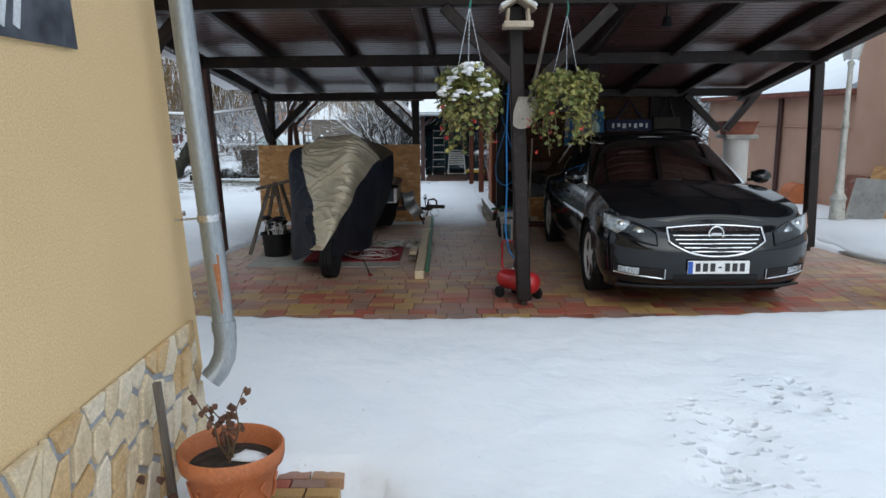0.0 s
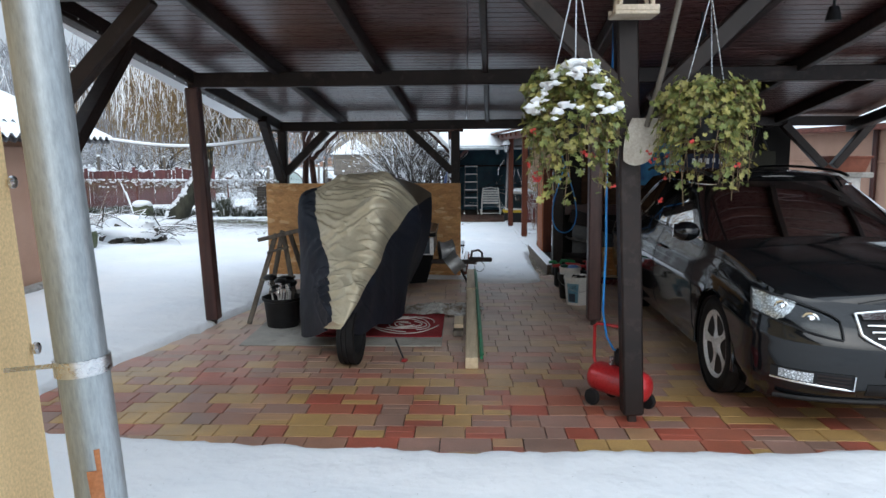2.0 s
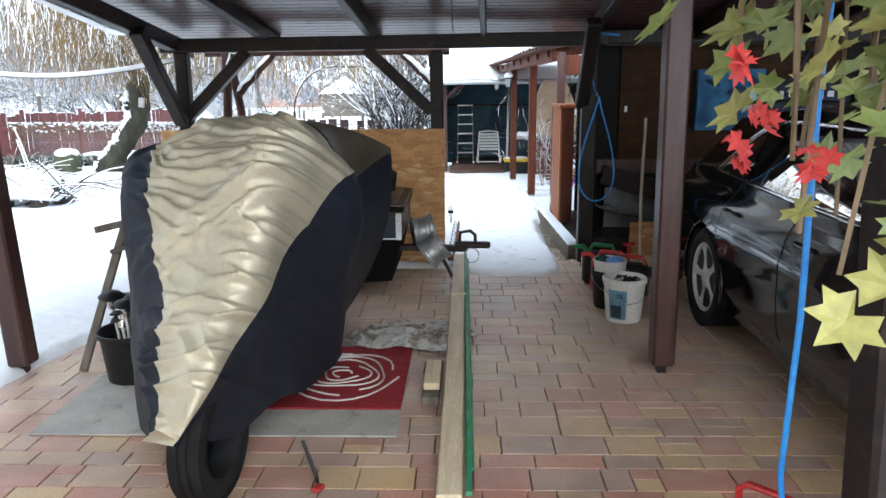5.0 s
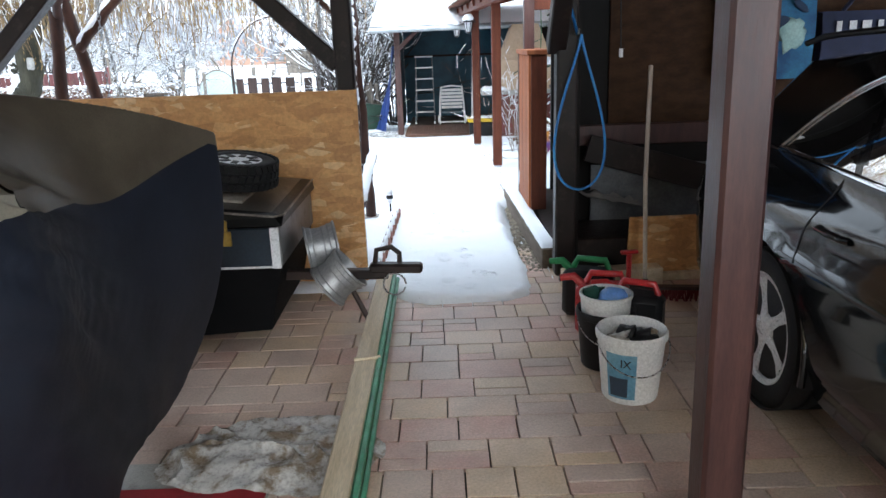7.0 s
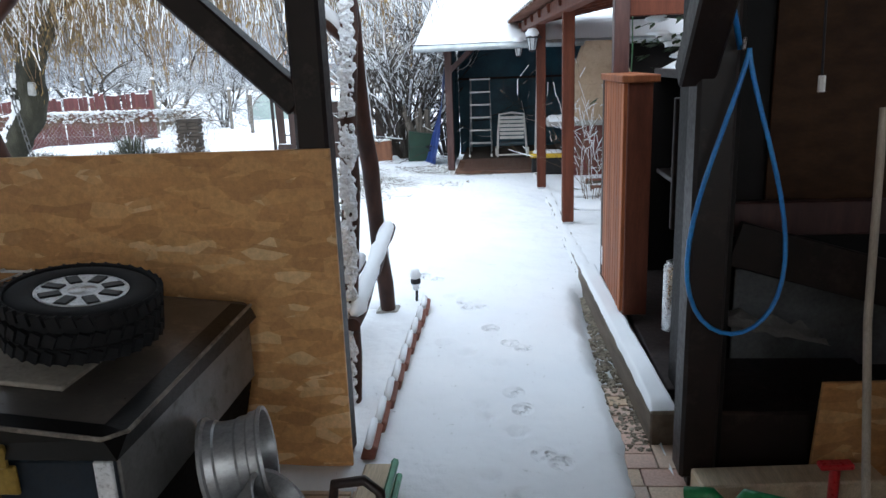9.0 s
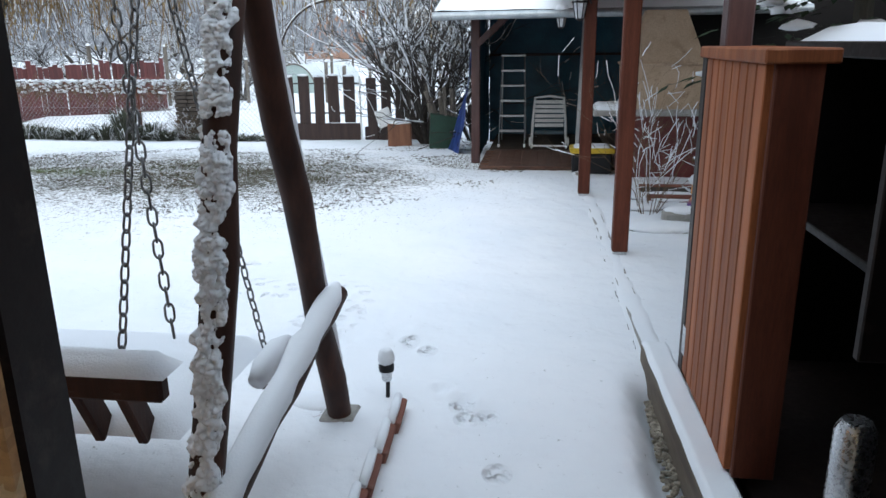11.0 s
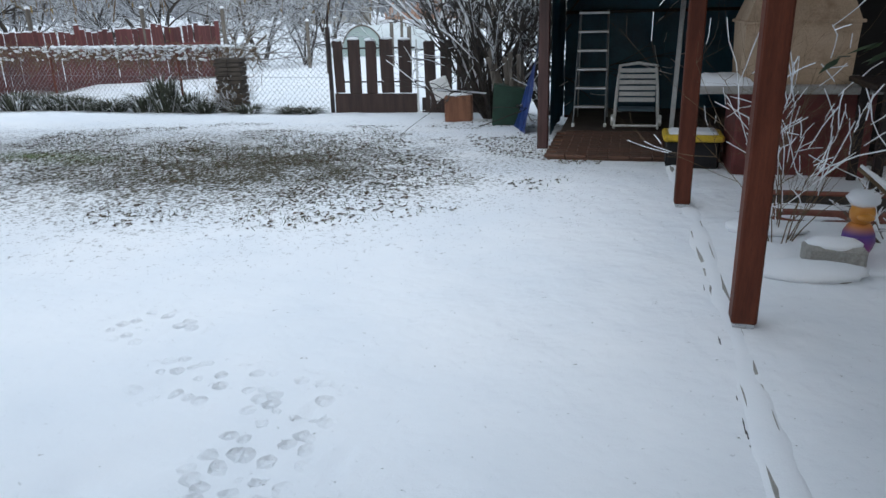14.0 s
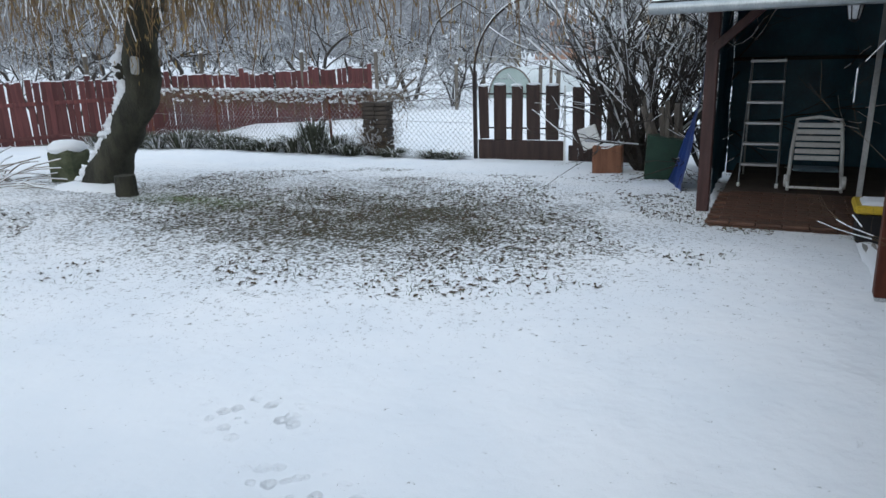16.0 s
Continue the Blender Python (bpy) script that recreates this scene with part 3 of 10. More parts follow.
for p, q in B:
    timber("brace", p, q, 0.10, 0.11, up=(0, 1, 0) if abs(p[1] - q[1]) < 0.2 else (1, 0, 0))
# roof boards: long planks across, a groove between each two
g = Geo()
yb = 4.62
while yb < 10.95:
    z = roof_under(yb + 0.06) + 0.135
    m = Matrix.Translation((0.28, yb - 5.26 + 0.055, z)) @ Matrix.Rotation(-math.atan(0.128), 4, "X")
    for xa, xb in ((-4.25, -1.3), (-1.3, 1.7), (1.7, 3.22 + 0.107 * (yb - 4.7))):
        g.box(((xa + xb) / 2, 0, 0), (xb - xa - 0.004, 0.106, 0.02), m, 0.004)
    yb += 0.11
part("roof_board", g, BOARDS, carport, "reddish brown varnished roof boards", kind="stuff")
# snow on the roof
g = Geo().grid(lambda u, v: (-4.3 + (7.85 + 0.66 * v) * u, -0.72 + 6.5 * v, roof_under(4.54 + 6.5 * v) + 0.17 + 0.09 * min(1, 8 * min(u, v, 1 - u, 1 - v) + 0.15) + 0.012 * fbm(u * 20, v * 15)), 60, 44)
part("roof_snow", g, SNOW, carport, "layer of fresh snow", smooth=180)

# ---- house: plastered wall with stone plinth ----
house = thing("house", (-0.97, 1.9, 0), "yellow plastered house with a crazy-paved stone plinth", "house")
g = Geo()
g.box((-3.0, -5.0, 1.95), (6.0, 10.0, 2.7), None, 0.02)
part("wall", g, PLASTER, house, "smooth warm yellow plaster", smooth=0)
g = Geo().box((-3.0, -5.0, 0.31), (5.96, 9.96, 0.66), None, 0.01)
part("plinth_core", g, PLASTER, house, "sandy yellow render behind the stones")
house.matrix_basis = pose(-0.865, 1.9, 0, 0, -3.6, 0)


# ---- stones of the plinth ----
def clip(poly, a, b, c):
    """The part of a polygon where a*x + b*y <= c."""
    out = []
    for i, p in enumerate(poly):
        q = poly[(i + 1) % len(poly)]
        dp, dq = a * p[0] + b * p[1] - c, a * q[0] + b * q[1] - c
        if dp <= 0:
            out.append(p)
        if dp * dq < 0:
            t = dp / (dp - dq)
            out.append((p[0] + (q[0] - p[0]) * t, p[1] + (q[1] - p[1]) * t))
    return out


def crazy_cells(w, h, n, rng, gap):
    """Irregular slanted stones that fill a field of w by h."""
    ca, sa, k = math.cos(0.9), math.sin(0.9), 0.62

    def there(x, y):
        return ((ca * x + sa * y) * k, -sa * x + ca * y)

    def back(a, b):
        a /= k
        return (ca * a - sa * b, sa * a + ca * b)

    pts = []
    tries = 0
    while len(pts) < n and tries < 20000:
        tries += 1
        p = there(rng.uniform(0, w), rng.uniform(0, h))
        if all(math.hypot(p[0] - q[0], p[1] - q[1]) > rng.uniform(0.05, 0.11) for q in pts):
            pts.append(p)
    for i, p in enumerate(pts):
        poly = [there(0, 0), there(w, 0), there(w, h), there(0, h)]
        for j, q in enumerate(pts):
            if i != j:
                a, b = q[0] - p[0], q[1] - p[1]
                d = math.hypot(a, b)
                poly = clip(poly, a, b, (a * (p[0] + q[0]) + b * (p[1] + q[1])) / 2 - gap * d * 0.5)
        if len(poly) > 2:
            yield [back(*v) for v in poly]


STONES = [surface("limestone_cream", (0.66, 0.52, 0.33), (0.76, 0.63, 0.43), 0.75, scale=7, fine=80, bump=0.5, dirt=(0.46, 0.33, 0.19), dirt_at=(0.5, 0.75)),
          surface("limestone_ochre", (0.58, 0.38, 0.18), (0.68, 0.49, 0.27), 0.75, scale=7, fine=80, bump=0.5, dirt=(0.42, 0.25, 0.10), dirt_at=(0.5, 0.72)),
          surface("limestone_pale", (0.70, 0.59, 0.42), (0.78, 0.68, 0.52), 0.75, scale=7, fine=80, bump=0.5, dirt=(0.50, 0.43, 0.33), dirt_at=(0.55, 0.8))]
MORTAR = surface("blue_grey_mortar", (0.30, 0.31, 0.33), (0.42, 0.43, 0.45), 0.9, scale=12, fine=120, bump=0.6)
part("mortar_bed", Geo().box((0.0, -1.75, 0.42), (0.016, 3.3, 0.86), None, 0.003), MORTAR, house, "blue-grey mortar bed")
rng = random.Random(5)
for poly in crazy_cells(3.3, 0.86, 215, rng, 0.016):
    g = Geo()
    cx, cy = sum(p[0] for p in poly) / len(poly), sum(p[1] for p in poly) / len(poly)
    t = rng.uniform(0.016, 0.026)
    n = len(poly)
    ring = [(0.004, p[0] - 3.4, p[1]) for p in poly]
    mid = [(t - 0.004, p[0] - 3.4, p[1]) for p in poly]
    top = [(t, (p[0] - cx) * 0.93 + cx - 3.4, (p[1] - cy) * 0.93 + cy) for p in poly]
    fs = [(i, (i + 1) % n, n + (i + 1) % n, n + i) for i in range(n)] + [(n + i, n + (i + 1) % n, 2 * n + (i + 1) % n, 2 * n + i) for i in range(n)]
    g.add(ring + mid + top, fs + [tuple(range(2 * n, 3 * n))])
    part("stone", g, rng.choice(STONES), house)

# eaves over the wall, out of sight above
part("eaves", Geo().box((-2.7, -5.0, 3.35), (6.9, 10.6, 0.12), None, 0.02), DARKWOOD, house)
# screw heads along the corner
for z in (0.95, 1.3, 1.62, 1.9):
    part("screw", Geo().lathe([(0.012, 0), (0.012, 0.006), (0.004, 0.008)], 8, pose(0.005, -0.02, z, 0, 90, 0)), STEEL, house)

# plaque with a photograph of branches, up on the wall
banner = thing("photo_banner", (-0.985, 0.55, 1.98), "dark grey and white printed banner fixed to the plaster", "banner")
banner.matrix_basis = pose(-0.985, 0.75, 1.9, 0, -3.6, 0)
part("print", Geo().box((0.012, -0.06, 0.25), (0.006, 0.96, 0.5), None, 0.002), surface("print_dark", (0.03, 0.035, 0.045), (0.10, 0.11, 0.13), 0.4, scale=9, fine=60, bump=0.02), banner)
for k in range(9):
    a = (0.0162, -0.5 + 0.075 * k, 0.03)
    part("pale_shape", Geo().beam(a, (0.0162, -0.42 + 0.075 * k, 0.2 + 0.03 * (k % 3)), 0.002, 0.03 + 0.01 * (k % 2), 0, (0, 1, 0)), surface("print_pale", (0.6, 0.62, 0.65), (0.75, 0.76, 0.78), 0.4), banner)

# ---- downpipe at the corner ----
pipe = thing("downpipe", (-0.80, 1.93, 0.5), "zinc rain pipe with a rust streak at the house corner", "downpipe")
pipe.matrix_basis = pose(-0.80, 1.93, 0.56, 0, -4.0, 0)
part("pipe", Geo().tube([(0, 0, z) for z in (0.2, 0.7, 1.2, 1.9, 2.8)], 0.046, 20), ZINC, pipe, smooth=60)
bend = [(0, 0, 0.24), (0, -0.002, 0.17), (-0.012, -0.01, 0.10), (-0.04, -0.03, 0.045), (-0.075, -0.05, 0.01)]
part("bend", Geo().tube(bend, 0.049, 20, False), ZINC, pipe, smooth=60)
part("socket", Geo().tube([(0, 0, 0.215), (0, 0, 0.26)], 0.052, 20), ZINC, pipe, smooth=60)
part("clamp", Geo().tube([(0, 0, 0.70), (0, 0, 0.73)], 0.051, 20), STEEL, pipe, smooth=60)
part("clamp_pin", Geo().tube([(-0.04, 0, 0.715), (-0.2, -0.02, 0.715)], 0.005, 6), STEEL, pipe)
g = Geo()
for z0, z1, a0, w in ((0.30, 0.52, -1.25, 0.32), (0.36, 0.56, -1.0, 0.16)):
    g.grid(lambda u, v: (0.0475 * math.cos(a0 + w * (v - 0.5) * (0.4 + u)), 0.0475 * math.sin(a0 + w * (v - 0.5) * (0.4 + u)), z0 + (z1 - z0) * u), 8, 5)
part("rust_streak", g, RUST, pipe, "orange rust streak")

# ---- pot by the wall ----
TERRA = surface("terracotta", (0.44, 0.13, 0.045), (0.54, 0.18, 0.07), 0.65, scale=6, fine=90, bump=0.3, dirt=(0.36, 0.11, 0.045))
SOIL = surface("wet_soil", (0.018, 0.013, 0.010), (0.05, 0.038, 0.028), 0.9, scale=20, fine=90, bump=0.8, dist=0.01)
TWIG = surface("dry_twig", (0.10, 0.065, 0.035), (0.19, 0.13, 0.075), 0.85, scale=9, fine=60, bump=0.3)
DEADLEAF = surface("dead_leaf", (0.10, 0.045, 0.03), (0.17, 0.085, 0.05), 0.8, scale=9, fine=60, bump=0.3, rnd=0.25, island=True)


def flower_pot(at, s, rz=0):
    po = thing("flower_pot", at, "terracotta pot with withered stems on paving by the wall", "flower pot", rz=rz)
    part("pot", Geo().lathe([(0.135 * s, 0), (0.142 * s, 0.03 * s), (0.165 * s, 0.13 * s), (0.19 * s, 0.255 * s), (0.215 * s, 0.27 * s), (0.222 * s, 0.30 * s), (0.222 * s, 0.335 * s),
                             (0.214 * s, 0.345 * s), (0.2 * s, 0.335 * s), (0.19 * s, 0.27 * s), (0.18 * s, 0.255 * s), (0, 0.25 * s)], 40), TERRA, po, smooth=50)
    part("soil", Geo().lathe([(0.186 * s, 0.262 * s), (0.1, 0.272 * s), (0, 0.275 * s)], 24), SOIL, po, smooth=60)
    part("snow_patch", Geo().blob((0.06 * s, 0.02, 0.274 * s), (0.08 * s, 0.06 * s, 0.012), 10, 0.4, 3), SNOW, po, smooth=180)
    # scroll relief round the pot
    g = Geo()
    for k in range(12):
        a = k * math.pi / 6
        pts = [((0.168 + 0.02 * q) * s * math.cos(a + 0.12 * math.sin(q * 6.3)), (0.168 + 0.02 * q) * s * math.sin(a + 0.12 * math.sin(q * 6.3)), (0.11 + 0.11 * q) * s) for q in (0, 0.2, 0.4, 0.6, 0.8, 1)]
        g.tube(pts, 0.006, 5)
    part("relief", g, TERRA, po, smooth=60)
    r = random.Random(3)
    for k in range(5):
        x, y, h = r.uniform(-0.05, 0.05), r.uniform(-0.05, 0.05), r.uniform(0.16, 0.4)
        dx, dy = r.uniform(-0.12, 0.12), r.uniform(-0.08, 0.08)
        pts = [(x + dx * q + 0.015 * math.sin(q * 9 + k), y + dy * q, 0.26 * s + h * q) for q in (0, 0.25, 0.5, 0.75, 1)]
        st = part("stem", Geo().tube(pts, [0.006, 0.005, 0.004, 0.003, 0.002], 5), TWIG, po)
        g = Geo()
        for j in range(9):
            q = r.uniform(0.3, 1)
            c = Vector((x + dx * q, y + dy * q, 0.26 * s + h * q)) + Vector((r.uniform(-0.025, 0.025), r.uniform(-0.025, 0.025), r.uniform(-0.02, 0.02)))
            g.blob(c, (0.012, 0.011, 0.015), 6, 0.5, j)
        part("withered_leaf", g, DEADLEAF, st, kind="stuff")
    return po


flower_pot((-0.75, 1.72, 0.0), 0.99)
st = thing("wooden_stake", (-0.79, 1.24, 0), "thin grey wooden stake leaning on the stone plinth", "stake")
part("stake", Geo().beam((0, 0, 0), (-0.06, 0.02, 0.79), 0.026, 0.022, 0.003, (0, 1, 0)), GREYWOOD, st)
for k in range(3):
    pts = [(-0.02 + 0.02 * math.sin(q * 5 + k * 2) - 0.03 * k * q, -0.03 - 0.06 * k * q, 0.05 + (0.45 - 0.1 * k) * q) for q in (0, 0.25, 0.5, 0.75, 1)]
    part("dry_stem", Geo().tube(pts, [0.004, 0.004, 0.003, 0.003, 0.002], 5), TWIG, st)
g = Geo()
r = random.Random(8)
for k in range(16):
    g.blob((-0.03 + r.uniform(-0.06, 0.04), -0.07 + r.uniform(-0.08, 0.06), r.uniform(0.15, 0.5)), (0.014, 0.012, 0.016), 6, 0.5, k)
part("dry_leaf", g, DEADLEAF, st, kind="stuff")
# the corner stands a little farther off and larger
FAR_OFF = Matrix.Translation((0.154, -1.127, 1.695)) @ Matrix.Scale(1.21, 4) @ Matrix.Translation((-0.154, 1.127, -1.695))
for ob in (house, banner, st):
    ob.matrix_basis = FAR_OFF @ ob.matrix_basis
pipe.matrix_basis = Matrix.Translation((0.154, -1.127, 1.695)) @ Matrix.Scale(1.16, 4) @ Matrix.Translation((-0.154, 1.127, -1.695)) @ pipe.matrix_basis

# ---- car ----
PAINT = surface("black_car_paint", (0.0065, 0.0075, 0.009), (0.0075, 0.0085, 0.010), 0.10, 0.0, scale=3, fine=200, bump=0.0, coat=0.5, spec=0.3)
CHROME = surface("chrome_trim", (0.72, 0.73, 0.74), (0.78, 0.78, 0.79), 0.12, 1.0, scale=6, fine=90, bump=0.0)
CARGLASS = thin_glass("tinted_windscreen", (0.07, 0.078, 0.08), 1.24)
DARKGLASS = thin_glass("dark_privacy_glass", (0.035, 0.04, 0.04))
LENS = thin_glass("lamp_lens", (0.88, 0.90, 0.91), 1.2)
LAMPSILVER = surface("lamp_reflector", (0.40, 0.42, 0.43), (0.62, 0.64, 0.65), 0.25, 0.7, scale=20, fine=90, bump=0.2)
SEAT = surface("dark_seat_cloth", (0.015, 0.015, 0.017), (0.03, 0.03, 0.032), 0.9, scale=9, fine=150, bump=0.3)
PLATE = surface("number_plate_white", (0.72, 0.73, 0.72), (0.78, 0.78, 0.77), 0.35, scale=8, fine=80, bump=0.02)
PLATEBLUE = plain("number_plate_blue", (0.02, 0.09, 0.42), 0.35)
PLATEINK = plain("number_plate_ink", (0.02, 0.02, 0.02), 0.4)

W2, AXLE_F, AXLE_R, WR, ARCH = 0.925, 0.965, 3.76, 0.335, 0.385
car = thing("car", (2.46, 4.89, 0), "black estate car with chrome grille parked on the paving", "car", rz=-0.1)


def top_z(y):
    """Height of bonnet edge and belt line along the car."""
    if y < 1.35:
        return 0.775 + 0.215 * math.sin(math.pi / 2 * max(0, y) / 1.35) ** 0.85
    return 0.99 + 0.035 * smoothstep(1.35, 4.3, y)


def outline(k):
    """Plan outline, k from 0 at the nose to 1 at the tail, of one side."""
    n = 2.6
    if k < 0.28:
        a = min(math.pi / 2 - 1e-6, math.pi / 2 * k / 0.28)
        return W2 * math.sin(a) ** (2 / n), 0.50 * (1 - math.cos(a) ** (2 / n))
    if k < 0.80:
        t = (k - 0.28) / 0.52
        y = 0.50 + t * 4.0
        return W2 - 0.03 * smoothstep(3.2, 4.6, y), y
    a = max(0.0, math.pi / 2 * (1 - (k - 0.80) / 0.20))
    return (W2 - 0.03) * math.sin(a) ** (2 / 3.2), 4.90 - 0.40 * (1 - math.cos(a) ** (2 / 3.2)) if a > 0 else 4.90


def inset(v, y):
    """How far the side stands back, v from 0 at the sill to 1 at the top."""
    lo = 0.055 * (1 - smoothstep(0.0, 0.22, v)) + 0.012 * (1 - smoothstep(0.2, 0.45, v))
    hi = (0.065 + 0.055 * smoothstep(2.7, 3.9, y)) * smoothstep(0.70, 1.0, v) ** 1.6 + 0.02 * smoothstep(0.5, 0.9, v)
    hi -= 0.020 * (math.exp(-((y - AXLE_R) / 0.50) ** 2) + 0.6 * math.exp(-((y - AXLE_F) / 0.45) ** 2)) * math.exp(-((v - 0.66) / 0.22) ** 2)
    crease = 0.010 * math.exp(-((v - 0.62) / 0.05) ** 2)
    return lo + hi - crease


def nose(v):
    return 0.10 * max(0, (v - 0.5) / 0.5) ** 2 + 0.05 * max(0, (0.32 - v) / 0.32) ** 2


def body_pt(k, v, side, out=0.0):
    x, y = outline(k)
    zb = 0.20
    z = zb + v * (top_z(y) - zb)
    d = inset(v, y)
    x2, y2 = outline(min(1, k + 0.004))
    x1, y1 = outline(max(0, k - 0.004))
    tx, ty = x2 - x1, y2 - y1
    ln = math.hypot(tx, ty) or 1
    nx, ny = ty / ln, -tx / ln
    x, y = x - nx * (d - out), y - ny * (d - out)
    y += nose(v) * max(0, 1 - k / 0.28) if k < 0.28 else 0
    if 0.34 < x < 3 and k > 0.2:
        for yw in (AXLE_F, AXLE_R):
            q = math.hypot(y - yw, z - WR)
            if abs(q - ARCH) < 0.035 and z > 0.15:
                f = ARCH / q
                y, z = yw + (y - yw) * f, WR + (z - WR) * f
    return (side * x, y, z)


g = Geo()
NK, NV = 150, 22
for side in (1, -1):
    base = len(g.v)
    for i in range(NK + 1):
        for j in range(NV + 1):
            g.v.append(body_pt(i / NK, j / NV, side))
    for i in range(NK):
        for j in range(NV):
            a = base + i * (NV + 1) + j
            f = (a, a + 1, a + NV + 2, a + NV + 1)
            c = [sum(g.v[q][m] for q in f) / 4 for m in range(3)]
            if abs(c[0]) > 0.5 and any(math.hypot(c[1] - yw, c[2] - WR) < ARCH - 0.004 for yw in (AXLE_F, AXLE_R)) and 0.15 < i / NK:
                continue
            g.f.append(f if side > 0 else f[::-1])
part("body", g, PAINT, car, "glossy black painted body", smooth=45)
# bonnet and deck, spanned between both sides
def deck(u, v):
    k = 0.001 + 0.998 * u
    x, y, z = body_pt(k, 1.0, 1)
    s = 2 * v - 1
    crown = 0.055 * (1 - s * s)
    return (x * s, y, z + crown * min(1, x / 0.5))
part("bonnet", Geo().grid(lambda u, v: deck(u * 0.43, v), 44, 30), PAINT, car, smooth=60)
part("tail_deck", Geo().grid(lambda u, v: deck(0.43 + u * 0.57, v), 30, 12), PAINT, car, smooth=60)
part("underbody", Geo().box((0, 2.45, 0.24), (1.6, 4.3, 0.12), None, 0.03), BLACKPL, car)
# arch lips and wells
for yw in (AXLE_F, AXLE_R):
    for side in (1, -1):
        pts = []
        for j in range(25):
            a = math.radians(-12 + 204 * j / 24)
            pts.append((side * (W2 - 0.012 - 0.03 * max(0, math.sin(a)) * 0.3), yw + ARCH * math.cos(a), WR + ARCH * math.sin(a)))
        part("arch_lip", Geo().tube(pts, 0.014, 6), PAINT, car, smooth=60)
        part("wheel_well", Geo().grid(lambda u, v: (side * (0.55 + 0.36 * v), yw + (ARCH + 0.004) * math.cos(math.radians(-14 + 208 * u)), WR + (ARCH + 0.004) * math.sin(math.radians(-14 + 208 * u))), 24, 2), BLACKPL, car)

# glasshouse
def house_pt(k, w, side):
    """k from 0 at the windscreen's middle to 1 at the tailgate's middle, w from belt to roof."""
    hw = 0.828 - 0.218 * w ** 1.15
    yf, yr = 1.20 + 1.02 * w, 4.76 - 0.24 * w
    cf, cr = 0.34 - 0.08 * w, 0.25
    n = 2.5
    if k < 0.3:
        a = min(math.pi / 2 - 1e-6, math.pi / 2 * k / 0.3)
        x, y = hw * math.sin(a) ** (2 / n), yf + cf * (1 - math.cos(a) ** (2 / n))
    elif k < 0.82:
        t = (k - 0.3) / 0.52
        y = yf + cf + t * (yr - cr - yf - cf)
        x = hw - 0.09 * smoothstep(0.4, 1.0, t)
    else:
        a = max(0.0, math.pi / 2 * (1 - (k - 0.82) / 0.18))
        x, y = (hw - 0.09) * math.sin(a) ** (2 / n), yr - cr * (1 - math.cos(max(0, a)) ** (2 / n))
    roof = 1.432 + 0.03 * math.sin(math.pi * (y - 1.9) / 2.7) if 1.9 < y < 4.6 else 1.432
    roof -= 0.075 * smoothstep(2.9, 4.7, y)
    zb = top_z(y) - 0.01
    return (side * x, y, zb + w * (roof - zb))


def arch(y):
    """Upper edge of the side glass along the car, as a share of the height over the belt."""
    return 0.87 if y < 3.05 else 0.87 * max(0.0, 1 - ((y - 3.05) / 1.02) ** 2.6)


def on_glass(y, w, side):
    """Point on the car's flank at a length and a height share."""
    yf, yr, cf = 1.20 + 1.02 * w, 4.76 - 0.24 * w, 0.34 - 0.08 * w
    return house_pt(0.3 + 0.52 * (y + 0.10 * w - yf - cf) / (yr - 0.25 - yf - cf), w, side)


NKH, NW = 220, 44
panes = {}
shell = Geo()
for side in (1, -1):
    for i in range(NKH):
        for j in range(NW):
            k, w = (i + 0.5) / NKH, (j + 0.5) / NW
            c = house_pt(k, w, side)
            name = None
            if k < 0.272 and 0.03 < w < 0.94:
                name = ("windscreen", 0)
            elif k > 0.845 and 0.10 < w < 0.85:
                name = ("rear_window", 0)
            elif 0.325 < k < 0.82 and 0.055 < w < 0.86:
                y = c[1] - 0.10 * w
                if w < arch(y):
                    for q, (y0, y1) in enumerate(((1.5, 2.50), (2.59, 3.36), (3.42, 4.2))):
                        if y0 < y < y1:
                            name = ("side_window", side * (q + 1))
            quad = [house_pt(i / NKH, j / NW, side), house_pt((i + 1) / NKH, j / NW, side), house_pt((i + 1) / NKH, (j + 1) / NW, side), house_pt(i / NKH, (j + 1) / NW, side)]
            tgt = shell if name is None else panes.setdefault(name, Geo())
            tgt.add(quad, [(0, 1, 2, 3) if side < 0 else (3, 2, 1, 0)])


def weld(g):
    """Joins verts that lie in one place."""
    idx, vs, mp = {}, [], []
    for p in g.v:
        key = tuple(round(c, 4) for c in p)
        if key not in idx:
            idx[key] = len(vs)
            vs.append(p)
        mp.append(idx[key])
    g.v, g.f = vs, [f for f in (tuple(dict.fromkeys(mp[i] for i in f)) for f in g.f) if len(f) > 2]
    return g


